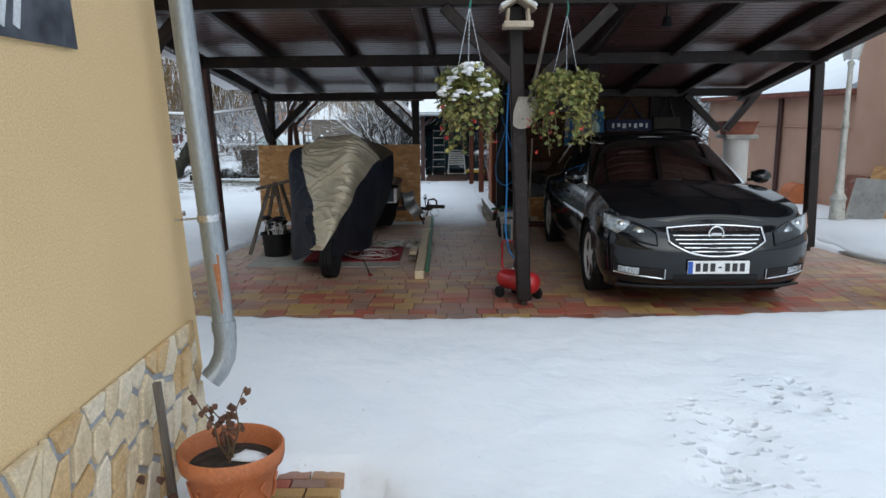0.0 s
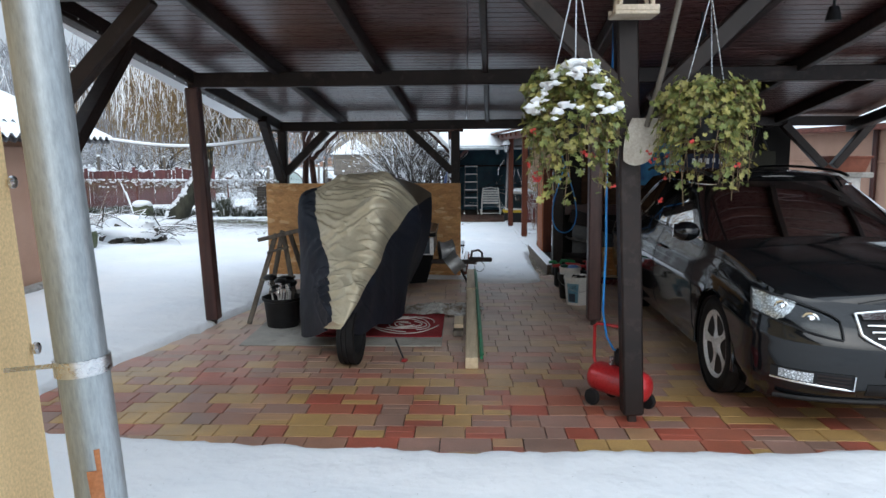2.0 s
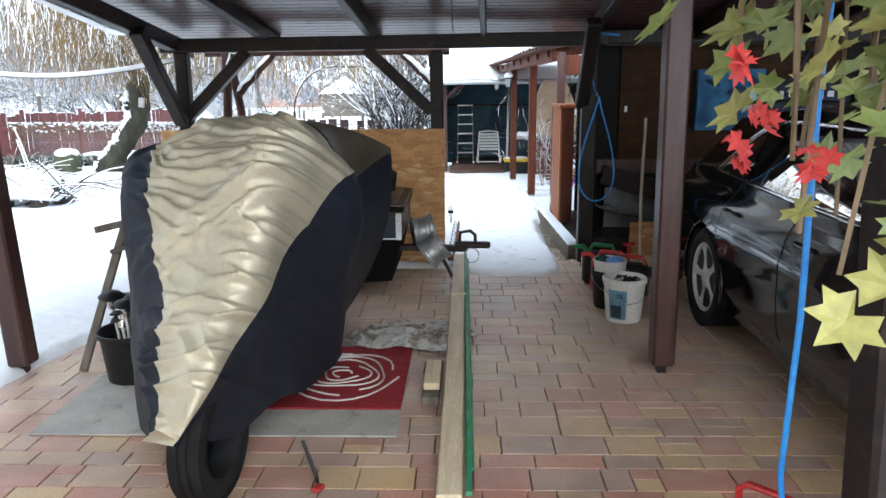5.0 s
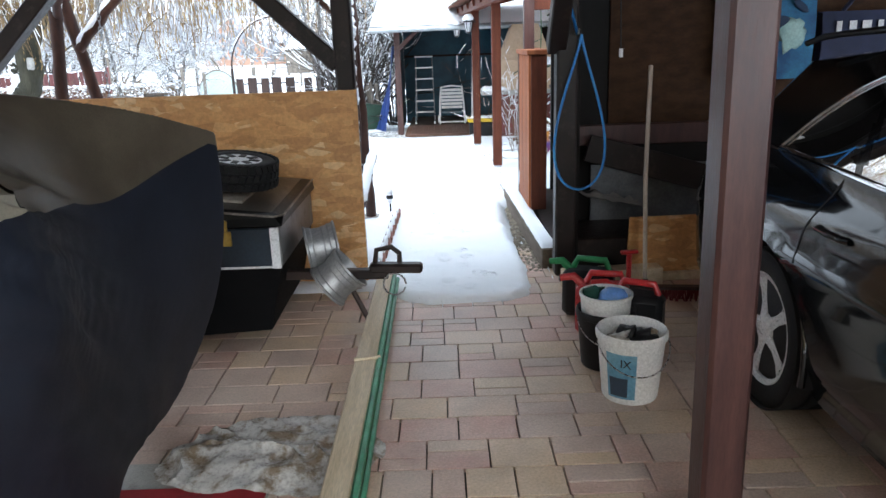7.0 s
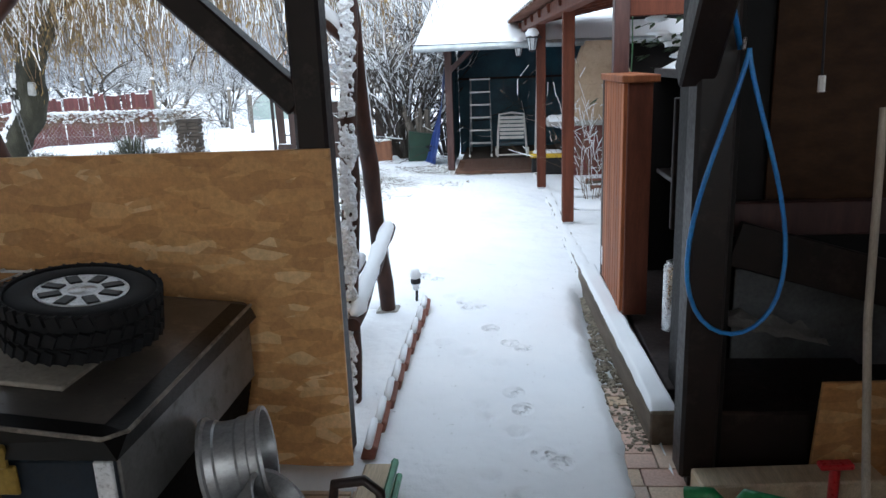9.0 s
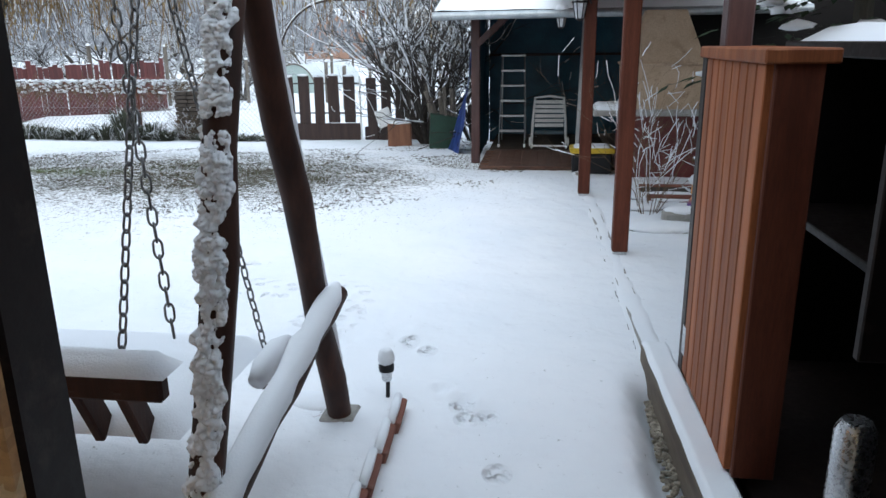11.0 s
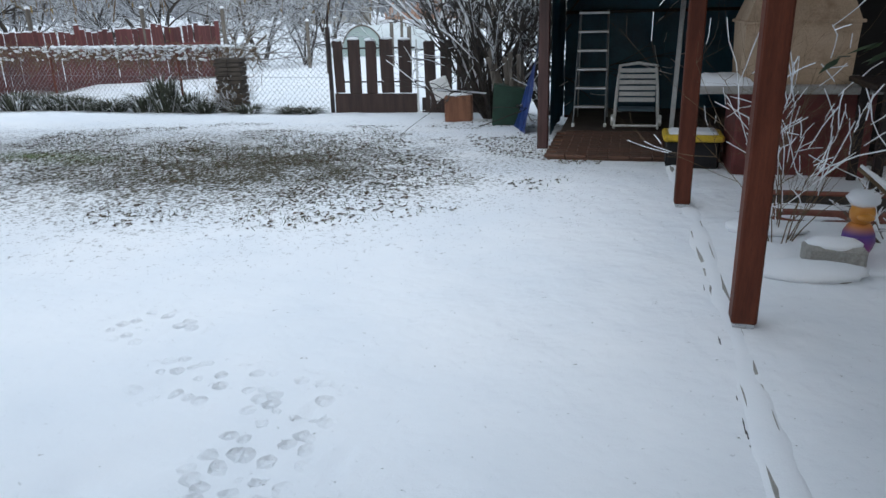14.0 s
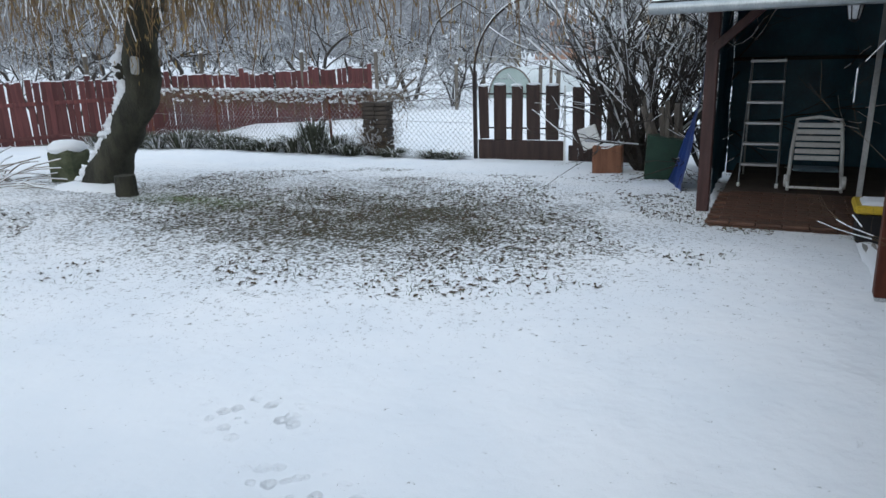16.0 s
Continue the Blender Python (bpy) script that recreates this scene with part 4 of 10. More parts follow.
part("window_frame", weld(shell), PAINT, car, smooth=60)
for (name, _), gg in panes.items():
    gl = part(name, weld(gg), CARGLASS if name == "windscreen" else DARKGLASS, car, smooth=60)
    gl.visible_shadow = False
part("roof", Geo().grid(lambda u, v: (lambda p, s: (p[0] * s, p[1], p[2] + 0.045 * (1 - s * s) * min(1, p[0] / 0.4)))(house_pt(0.001 + 0.998 * u, 1.0, 1), 2 * v - 1), 50, 14), PAINT, car, smooth=60)
for side in (1, -1):
    pts = [(side * (0.565 + 0.02 * math.sin(math.pi * q)), 2.2 + 2.1 * q, 1.452 + 0.055 * math.sin(math.pi * q) ** 0.5) for q in [i / 14 for i in range(15)]]
    part("roof_rail", Geo().tube(pts, 0.013, 8), BLACKPL, car, smooth=60)
    # chrome round the side glass
    low = [on_glass(1.60 + 2.45 * i / 30, 0.045, side) for i in range(31)]
    up = [on_glass(1.78 + 2.28 * i / 40, max(0.045, arch(1.78 + 2.28 * i / 40)), side) for i in range(41)]
    out = lambda ps: [(p[0] + side * 0.006, p[1], p[2]) for p in ps]
    part("belt_trim", Geo().tube(out(low), 0.012, 6), CHROME, car, smooth=60)
    part("window_trim", Geo().tube(out(up), 0.008, 6), CHROME, car, smooth=60)
    # mirrors
    mi = part("mirror", Geo().blob((side * 0.965, 1.50, 1.06), (0.10, 0.08, 0.075), 14, 0.05, 1), PAINT, car, smooth=180)
    part("mirror_glass", Geo().box((side * 0.965, 1.578, 1.06), (0.16, 0.01, 0.10), None, 0.004), CHROME, mi)
    part("mirror_arm", Geo().beam((side * 0.86, 1.60, 1.02), (side * 0.98, 1.54, 1.03), 0.04, 0.03, 0.008), PAINT, car)
    # doors: shut lines and handles
    for y0 in (1.42, 2.55, 3.45):
        pts = []
        for j in range(15):
            v = 0.12 + 0.86 * j / 14
            kk = 0.28 + 0.52 * ((y0 + 0.03 * math.sin(v * 3) - 0.5) / 4.0)
            if y0 == 3.45 and v < 0.58:
                continue
            p = body_pt(kk, v, side, 0.0008)
            pts.append(p)
        part("shut_line", Geo().tube(pts, 0.0035, 4), BLACKPL, car)
    for y0 in (2.36, 3.30):
        kk = 0.28 + 0.52 * ((y0 - 0.5) / 4.0)
        p = body_pt(kk, 0.80, side, 0.02)
        h = part("door_handle", Geo().tube([(p[0] - side * 0.02, p[1] - 0.09, p[2]), (p[0], p[1] - 0.07, p[2] + 0.004), (p[0], p[1] + 0.07, p[2] + 0.004), (p[0] - side * 0.02, p[1] + 0.09, p[2])], 0.013, 8), PAINT, car, smooth=60)
        part("handle_trim", Geo().tube([(p[0] + side * 0.011, p[1] - 0.07, p[2] + 0.008), (p[0] + side * 0.011, p[1] + 0.07, p[2] + 0.008)], 0.004, 6), CHROME, h)
    part("sill", Geo().beam((side * 0.825, 1.40, 0.20), (side * 0.825, 3.28, 0.21), 0.06, 0.08, 0.03), PAINT, car)

# front: grille, lamps, plate
def front(x, z, out=0.004):
    """Point on the car's face."""
    q = min(0.999, abs(x) / W2)
    k = 0.28 * math.asin(q ** 1.3) / (math.pi / 2)
    _, y = outline(k)
    v = min(1.0, max(0, (z - 0.20) / (top_z(y) - 0.20)))
    p = body_pt(k, v, 1, out)
    return (x, p[1], z)


def face_patch(fn, nu, nv, out):
    return Geo().grid(lambda u, v: front(*fn(u, v), out), nu, nv)


def gr_low(x):
    return 0.52 + 0.115 * (abs(x) / 0.40) ** 2.4


part("grille_back", face_patch(lambda u, v: (-0.385 + 0.77 * u, gr_low(-0.385 + 0.77 * u) + (0.75 - gr_low(-0.385 + 0.77 * u)) * v), 24, 8, 0.003), BLACKPL, car)
ring = [front(-0.405 + 0.81 * i / 30, 0.758 - 0.02 * (abs(-0.405 + 0.81 * i / 30) / 0.405) ** 2, 0.014) for i in range(31)]
ring += [front(0.405 - 0.81 * i / 30, gr_low(0.405 - 0.81 * i / 30) - 0.005, 0.014) for i in range(31)]
part("grille_frame", Geo().tube(ring + ring[:1], 0.011, 8, False), CHROME, car, smooth=60)
part("grille_bar", face_patch(lambda u, v: (-0.375 + 0.75 * u, 0.712 + 0.038 * v), 20, 3, 0.022), CHROME, car, "broad chrome top bar", smooth=60)
for z, hw in ((0.682, 0.365), (0.650, 0.350), (0.618, 0.325), (0.586, 0.285), (0.556, 0.225)):
    part("grille_slat", Geo().tube([front(-hw + 2 * hw * i / 20, z, 0.016) for i in range(21)], 0.0065, 6), CHROME, car, smooth=60)
c = front(0, 0.70, 0.035)
em = part("emblem", Geo().tube([(0.062 * math.cos(a), c[1], 0.695 + 0.062 * math.sin(a)) for a in [2 * math.pi * i / 28 for i in range(29)]], 0.009, 8, False), CHROME, car, "plain chrome ring", smooth=60)
part("emblem_disc", Geo().lathe([(0.055, 0), (0.055, 0.006), (0, 0.008)], 24, pose(0, c[1] + 0.01, 0.695, 90, 0, 0)), BLACKPL, em)
part("emblem_bar", Geo().box((0, c[1] - 0.006, 0.695), (0.09, 0.01, 0.018), None, 0.003), CHROME, em)
for side in (1, -1):
    def lamp(u, v):
        x = 0.50 + 0.405 * u
        lo = 0.600 + 0.06 * u + 0.06 * u * u
        hi = 0.70 + 0.15 * u ** 0.7
        return side * x, lo + (hi - lo) * v
    hl = part("headlight", face_patch(lamp, 20, 10, -0.012), LAMPSILVER, car, "clear headlight with silver reflector", smooth=60)
    ln = part("lens", face_patch(lamp, 20, 10, 0.012), LENS, hl, smooth=60)
    ln.visible_shadow = False
    edge = [lamp(i / 16, 0) for i in range(17)] + [lamp(1, i / 6) for i in range(1, 7)] + [lamp(1 - i / 16, 1) for i in range(1, 17)] + [lamp(0, 1 - i / 6) for i in range(1, 7)]
    part("lamp_rim", Geo().tube([front(*e, 0.012) for e in edge], 0.006, 6, False), BLACKPL, hl)
    for x, z, r in ((0.64, 0.69, 0.050), (0.77, 0.75, 0.042)):
        p = front(side * x, z, -0.018)
        part("projector", Geo().lathe([(r, 0), (r, 0.012), (r * 0.8, 0.014), (r * 0.74, 0.004), (r * 0.55, 0.012), (0, 0.022)], 20, pose(p[0], p[1] + 0.012, p[2], 90, 0, side * 22)), CHROME, hl, smooth=50)
    # lower lamp recess with a chrome line
    fog = lambda u, v: (side * (0.43 + 0.40 * u), 0.315 + 0.035 * u + (0.085 - 0.02 * u) * v)
    fr = part("fog_recess", face_patch(fog, 12, 4, 0.004), BLACKPL, car)
    part("fog_trim", Geo().tube([front(*fog(0, 1), 0.010)] + [front(*fog(i / 14, -0.05), 0.012) for i in range(15)], 0.007, 6), CHROME, fr, smooth=60)
    part("fog_lamp", face_patch(lambda u, v: fog(0.52 + 0.40 * u, 0.12 + 0.76 * v), 8, 3, 0.012), LAMPSILVER, fr, "clear fog lamp", smooth=60)
    for q in (0.25, 0.5, 0.75):
        part("fog_slat", Geo().tube([front(*fog(0.05 + 0.42 * i / 6, q), 0.009) for i in range(7)], 0.004, 5), IRON, fr)
part("lower_intake", face_patch(lambda u, v: (-0.36 + 0.72 * u, 0.275 + 0.075 * v), 14, 4, 0.004), BLACKPL, car)
part("bumper_lip", Geo().tube([front(-0.80 + 1.6 * i / 24, 0.225, 0.008) for i in range(25)], 0.014, 6), BLACKPL, car, smooth=60)
part("bonnet_edge", Geo().tube([deck(0.055, i / 24) for i in range(25)], 0.0035, 4), BLACKPL, car)
c = front(0, 0.42, 0.02)
pl = part("number_plate", Geo().box((0.0, c[1] - 0.012, 0.425), (0.52, 0.012, 0.112), None, 0.004), PLATE, car, "white plate with dark bars and a blue strip")
part("blue_strip", Geo().box((-0.238, c[1] - 0.019, 0.425), (0.04, 0.003, 0.104)), PLATEBLUE, pl)
for k in range(7):
    x = -0.175 + 0.062 * k
    part("ink_bar", Geo().box((x, c[1] - 0.0195, 0.425), (0.042 if k != 3 else 0.03, 0.003, 0.07 if k != 3 else 0.014)), PLATEINK, pl)

# cabin
part("cabin_floor", Geo().box((0, 2.7, 0.62), (1.5, 3.2, 0.08), None, 0.02), SEAT, car)
part("dashboard", Geo().tube([(-0.72, 1.72, 0.93), (-0.3, 1.68, 0.95), (0.3, 1.68, 0.95), (0.72, 1.72, 0.93)], 0.10, 12), BLACKPL, car, smooth=60)
part("steering_wheel", Geo().tube([(0.36 + 0.185 * math.cos(a), 2.0 + 0.06 * math.sin(a), 0.93 + 0.17 * math.sin(a)) for a in [2 * math.pi * i / 24 for i in range(25)]], 0.014, 8, False), BLACKPL, car, smooth=60)
for x in (-0.37, 0.37):
    for y in (2.45, 3.35):
        se = part("seat", Geo().box((x, y + 0.1, 0.86), (0.5, 0.16, 0.66), pose(0, 0, 0, -6, 0, 0), 0.06), SEAT, car)
        part("headrest", Geo().box((x, y + 0.22, 1.23), (0.26, 0.09, 0.17), None, 0.04), SEAT, se)
part("wiper", Geo().tube([(-0.62, 1.42, 1.02), (0.0, 1.37, 1.05), (0.1, 1.36, 1.055)], 0.008, 6), BLACKPL, car)


# wheels
def tyre_geo(r, w, rim):
    pr = [(rim, -w / 2 * 0.86), (rim + 0.01, -w / 2 * 0.95), ((r + rim) / 2 + 0.01, -w / 2), (r - 0.018, -w / 2 * 0.92), (r, -w / 2 * 0.72)]
    for q in (-0.45, -0.15, 0.15, 0.45):
        pr += [(r, (q - 0.06) * w), (r - 0.008, (q - 0.04) * w), (r - 0.008, (q + 0.04) * w), (r, (q + 0.06) * w)]
    pr += [(a, -b) for a, b in pr[4::-1]]
    return Geo().lathe(pr + [pr[0]], 48)


def car_wheel(x, y, side):
    wh = part("wheel", tyre_geo(WR, 0.225, 0.232), RUBBER, car, "low-profile tyre on a silver five-spoke rim", smooth=40)
    wh.matrix_basis = pose(x, y, WR, 0, 90 * side, 0)
    part("rim", Geo().lathe([(0.232, -0.09), (0.238, 0.095), (0.232, 0.103), (0.215, 0.098), (0.209, 0.085), (0.214, 0.07)], 40), ALLOY, wh, smooth=50)
    # black barrel in a silver rim: the shade behind the spokes as colour
    part("rim_barrel", Geo().lathe([(0.212, 0.082), (0.204, 0.06), (0.20, -0.05), (0.0, -0.055)], 40), BLACKPL, wh, "inside of the rim, its shade put into black colour", smooth=50)
    part("brake_disc", Geo().lathe([(0.16, 0.0), (0.16, 0.02), (0, 0.021)], 28), IRON, wh)
    part("hub", Geo().lathe([(0.068, 0.03), (0.066, 0.085), (0.05, 0.10), (0.028, 0.102), (0.026, 0.096), (0, 0.095)], 20), ALLOY, wh, smooth=50)
    for s in range(5):
        a = 2 * math.pi * s / 5 + 0.3
        g = Geo()
        rows = []
        for q in (0, 0.35, 0.7, 1.0):
            r0 = 0.05 + 0.158 * q
            hw = 0.027 - 0.009 * math.sin(q * math.pi) + 0.008 * q
            zt = 0.098 - 0.012 * math.sin(q * math.pi)
            rows.append((r0, hw, zt))
        vs, fs = [], []
        for r0, hw, zt in rows:
            for dx, dz in ((-1, -0.035), (-1, -0.006), (-0.55, 0), (0, -0.006), (0.55, 0), (1, -0.006), (1, -0.035)):
                vs.append((r0, dx * hw, zt + dz))
        for i in range(3):
            for j in range(6):
                p = i * 7 + j
                fs.append((p, p + 7, p + 8, p + 1))
        g.add(vs, fs, Matrix.Rotation(a, 4, "Z"))
        part("spoke", g, ALLOY, wh, smooth=50)
    for s in range(5):
        a = 2 * math.pi * s / 5 + 0.3 + math.pi / 5
        part("wheel_bolt", Geo().lathe([(0.009, 0.06), (0.009, 0.088), (0, 0.09)], 6, Matrix.Translation((0.045 * math.cos(a), 0.045 * math.sin(a), 0))), IRON, wh)


for y in (AXLE_F, AXLE_R):
    car_wheel(-0.80, y, -1)
    car_wheel(0.80, y, 1)

# ---- under the carport: left bay ----
sheet = thing("osb_sheet", (-1.507, 10.36, 0), "upright osb sheet closing the back of the carport", "board")
part("sheet", Geo().box((0, 0, 0.63), (2.55, 0.018, 1.245), None, 0.002), OSB, sheet)
part("batten", Geo().beam((-1.2, 0.03, 0.05), (1.2, 0.03, 0.05), 0.04, 0.06, 0.004), PINEWOOD, sheet)

# covered motorcycle
BEIGE = surface("silver_beige_fabric", (0.45, 0.405, 0.298), (0.545, 0.495, 0.37), 0.42, 0.35, scale=5, fine=260, bump=0.10, dist=0.001, spec=0.5)


NAVY = surface("navy_fabric", (0.008, 0.0115, 0.0205), (0.0125, 0.017, 0.029), 0.6, 0.0, spec=0.35, scale=5, fine=260, bump=0.2, dist=0.001)
bike = thing("covered_motorcycle", (-0.884, 7.3, 0), "motorcycle under a beige and navy dust cover on paving", "motorcycle")
bike.matrix_basis = pose(-0.884, 7.3, 0, 0, 0, -17.5)
# station: y, middle x, half width left, half width right, ridge height, hem height
ST = [(-1.10, 0.10, 0.07, 0.06, 0.38, 0.33), (-1.05, 0.10, 0.14, 0.10, 0.47, 0.30), (-0.95, 0.09, 0.23, 0.15, 0.60, 0.26), (-0.81, 0.06, 0.36, 0.20, 0.78, 0.18),
      (-0.64, 0.0, 0.52, 0.35, 1.04, 0.11), (-0.46, -0.07, 0.60, 0.43, 1.31, 0.09), (-0.25, -0.11, 0.60, 0.49, 1.455, 0.09), (0.0, -0.12, 0.52, 0.50, 1.46, 0.10),
      (0.20, -0.10, 0.44, 0.46, 1.425, 0.12), (0.42, -0.08, 0.36, 0.37, 1.415, 0.13), (0.8, -0.03, 0.30, 0.22, 1.345, 0.12), (1.14, 0.0, 0.27, 0.07, 1.25, 0.08), (1.20, 0.0, 0.23, 0.06, 1.225, 0.10)]


def station(s):
    f = s * (len(ST) - 1)
    i = min(len(ST) - 2, int(f))
    t = f - i
    p0, p1, p2, p3 = ST[max(0, i - 1)], ST[i], ST[i + 1], ST[min(len(ST) - 1, i + 2)]
    return [0.5 * (2 * b + (c - a) * t + (2 * a - 5 * b + 4 * c - d) * t * t + (3 * b - a - 3 * c + d) * t ** 3) for a, b, c, d in zip(p0, p1, p2, p3)]


def crease(a, b, c):
    """Sharp ridges with soft hollows between, as in taut cloth."""
    return (1 - min(1.0, abs(noise.noise((a, b, c))) * 2.6)) ** 1.6


# the two bar ends from which the cloth hangs, in the plane of x and z + 0.55 y
BAR_R, BAR_L = (0.40, 1.12), (-0.64, 0.96)


def fold_lines(seed):
    """Straight pressed folds: start, direction, length, height and the widths of the two flanks."""
    r = random.Random(seed)
    out = []

    def add(x, z, deg, ln, h, w):
        a = math.radians(deg)
        out.append((x, z, math.cos(a), math.sin(a), ln, h, w * r.uniform(0.5, 0.8), w * r.uniform(1.1, 1.7)))

    for k in range(19):
        a = 146 + 84 * (k + r.uniform(-0.3, 0.3)) / 18
        st = r.uniform(0.03, 0.18)
        add(BAR_R[0] + st * math.cos(math.radians(a)), BAR_R[1] + st * math.sin(math.radians(a)), a, r.uniform(0.45, 1.0), r.uniform(0.018, 0.036), r.uniform(0.028, 0.055))
    for k in range(9):
        a = 40 - 72 * (k + r.uniform(-0.45, 0.45)) / 8
        st = r.uniform(0.05, 0.25)
        add(BAR_L[0] + st * math.cos(math.radians(a)), BAR_L[1] + st * math.sin(math.radians(a)), a, r.uniform(0.40, 0.90), r.uniform(0.014, 0.032), r.uniform(0.026, 0.05))
    for k in range(46):
        add(r.uniform(-0.5, 0.35), r.uniform(0.25, 1.2), r.gauss(-12, 20), r.uniform(0.10, 0.38), r.uniform(0.006, 0.015), r.uniform(0.014, 0.032))
    for k in range(20):
        add(r.uniform(-0.35, 0.2), r.uniform(-0.1, 0.45), r.gauss(22, 24), r.uniform(0.14, 0.40), r.uniform(0.010, 0.024), r.uniform(0.018, 0.040))
    return out


FOLDS = fold_lines(14)


def folded(x, run):
    """Height of the cloth over its smooth shape."""
    x += 0.030 * noise.noise((x * 3.1, run * 3.1, 2.2))
    run += 0.036 * noise.noise((x * 2.7, run * 2.7, 7.2)) + 0.007 * noise.noise((x * 11, run * 11, 1.2))
    d = 0.0
    for px, pz, ux, uz, ln, h, w0, w1 in FOLDS:
        ax, az = x - px, run - pz
        t = (ax * ux + az * uz) / ln
        if t < 0 or t > 1:
            continue
        c = ax * uz - az * ux
        e = -c / w0 if c < 0 else c / w1
        if e < 1:
            d += h * min(1.0, 4 * t, 2.2 * (1 - t)) * (1 - e) ** 1.35
    return d


def cover_pt(s, q):
    """s along the bike, q from -1 at the left hem over the ridge to 1 at the right hem."""
    y, xc, hl, hr, zr, zh = station(s)
    a = (1 - abs(q)) * math.pi / 2
    sg = 1 if q >= 0 else -1
    if q > 0:
        zh += 0.12 * math.exp(-((y + 0.45) / 0.35) ** 2)
    hw = hl if q < 0 else hr
    x = math.cos(a) ** 0.62 * hw * sg if abs(q) > 1e-6 else 0.0
    z = zh + (zr - zh) * math.sin(a) ** 0.72
    # behind the bars the cloth hangs like a tent from a sharp ridge
    tent = smoothstep(-0.1, 0.85, y)
    x += tent * (hw * q * sg * sg - x)
    z += tent * (zh + (zr - zh) * (1 - abs(q)) - z)
    # the right side slants in under the bars, the left side hangs straight
    low = (1 - math.sin(a)) ** 1.25
    foot = 0.10 - 0.06 * smoothstep(-0.6, 0.2, y) - 0.42 * smoothstep(0.2, 1.2, y)
    x = xc + x + ((foot - xc - hr) * low if q >= 0 else (min(0.14 * hl, foot - 0.14 - xc + hl)) * low)
    # bars under the cloth push out two shoulders
    if q < 0:
        b = math.exp(-((y + 0.42) / 0.20) ** 2 - ((q + 0.46) / 0.15) ** 2)
        x -= 0.07 * b
        z += 0.15 * b
    else:
        b = math.exp(-((y - 0.08) / 0.18) ** 2 - ((q - 0.62) / 0.20) ** 2)
        x += 0.09 * b
        b2 = math.exp(-((y + 0.15) / 0.22) ** 2 - ((q - 0.45) / 0.16) ** 2)
        z += 0.05 * b2
    # long creases that hang between the bars, and small ones in between
    run = z + 0.55 * y
    front = smoothstep(0.75, 0.1, y)
    face = 1 - smoothstep(0.5, 0.8, abs(q))
    k = front * (0.25 + 0.75 * face) + (1 - front) * 0.10
    k *= 1 - 0.55 * math.exp(-(q / 0.12) ** 2)
    f1, f2 = noise.voronoi((x * 6.5 + run * 2.0, run * 10 - x * 2.5, 2.0))[0][:2]
    d = k * (1.55 * folded(x, run) + 0.026 * (0.5 - min(0.5, f2 - f1)) ** 1.5 + 0.014 * noise.noise((x * 2.2, run * 2.2, 7.7)))
    # upright folds in the hanging sides
    d += (0.026 if y < 0.2 else 0.020) * (noise.noise((y * 3.2 + z * 1.1, 4.4, sg)) + 0.6 * crease(y * 4.0 + z * 2.2, 1.4, sg)) * smoothstep(0.55, 1.0, abs(q))
    # bunched over the front wheel
    bunch = smoothstep(-0.72, -0.95, y)
    d += bunch * 0.022 * crease(x * 3, z * 7 + x * 5, 3.3) * (1 if abs(q) < 0.6 else 0.4)
    n = Vector((math.cos(a) * sg, -0.8 * smoothstep(0.2, -0.5, y), math.sin(a) * 0.8 + 0.15)).normalized()
    return Vector((x, y, z)) + n * d


def beige_half(s):
    y = station(s)[0]
    left = 0.30 - 0.04 * smoothstep(-1.0, -0.6, y) - 0.06 * math.exp(-((y + 0.82) / 0.1) ** 2)
    right = 0.56 + 0.08 * smoothstep(-0.9, -0.5, y) - 0.60 * max(0.0, min(1.0, (y + 0.25) / 1.4)) ** 0.9
    return left, right


NS = 330
TAIL = 0.646


def beige_pt(u, v):
    lo, hi = beige_half(u)
    return cover_pt(u, -lo + (lo + hi) * v)


part("beige_panel", Geo().grid(lambda u, v: beige_pt(TAIL * u, v), 250, 230), BEIGE, bike, "creased silver-beige cloth", smooth=180)
# tail end of the same beige cloth; its shade is painted as darker brown
BEIGESHADE = surface("shaded_beige_fabric", (0.085, 0.068, 0.047), (0.135, 0.110, 0.078), 0.40, 0.15, scale=4, fine=260, bump=0.12, dist=0.001, spec=0.5, dirt=(0.20, 0.17, 0.13), dirt_at=(0.66, 0.8))
part("tail_panel", Geo().grid(lambda u, v: beige_pt(TAIL + (1 - TAIL) * u, v) + Vector((0, 0, 0.016 * (1 - u) * math.sin(math.pi * v) ** 0.5)), 90, 80), BEIGESHADE, bike, "smooth beige tail cloth, its shade put into a darker brown", smooth=180)
part("navy_side", Geo().grid(lambda u, v: cover_pt(u, -1 + (1 - beige_half(u)[0]) * v), NS, 40), NAVY, bike, smooth=180)
part("navy_side", Geo().grid(lambda u, v: cover_pt(u, beige_half(u)[1] + (1 - beige_half(u)[1]) * v), NS, 40), NAVY, bike, smooth=180)
for s, k in ((0.0, 0), (1.0, 1)):
    g = Geo()
    ring = [tuple(cover_pt(s, -1 + i / 12)) for i in range(25)]
    g.add(ring, [tuple(range(25)) if k else tuple(range(25))[::-1]])
    part("cover_end", g, BEIGE if k == 0 else NAVY, bike)
wh = part("front_wheel", tyre_geo(0.24, 0.12, 0.15), RUBBER, bike, smooth=40)
wh.matrix_basis = pose(0.08, -0.86, 0.24, 0, 90, 12)
part("frame", Geo().tube([(0.05, -0.8, 0.5), (-0.05, -0.3, 0.55), (-0.1, 0.1, 0.5)], 0.05, 8), BLACKPL, bike)
part("strap", Geo().tube([(0.35, -0.62, 0.16), (0.43, -0.66, 0.03), (0.46, -0.70, 0.015)], 0.008, 6), BLACKPL, bike)
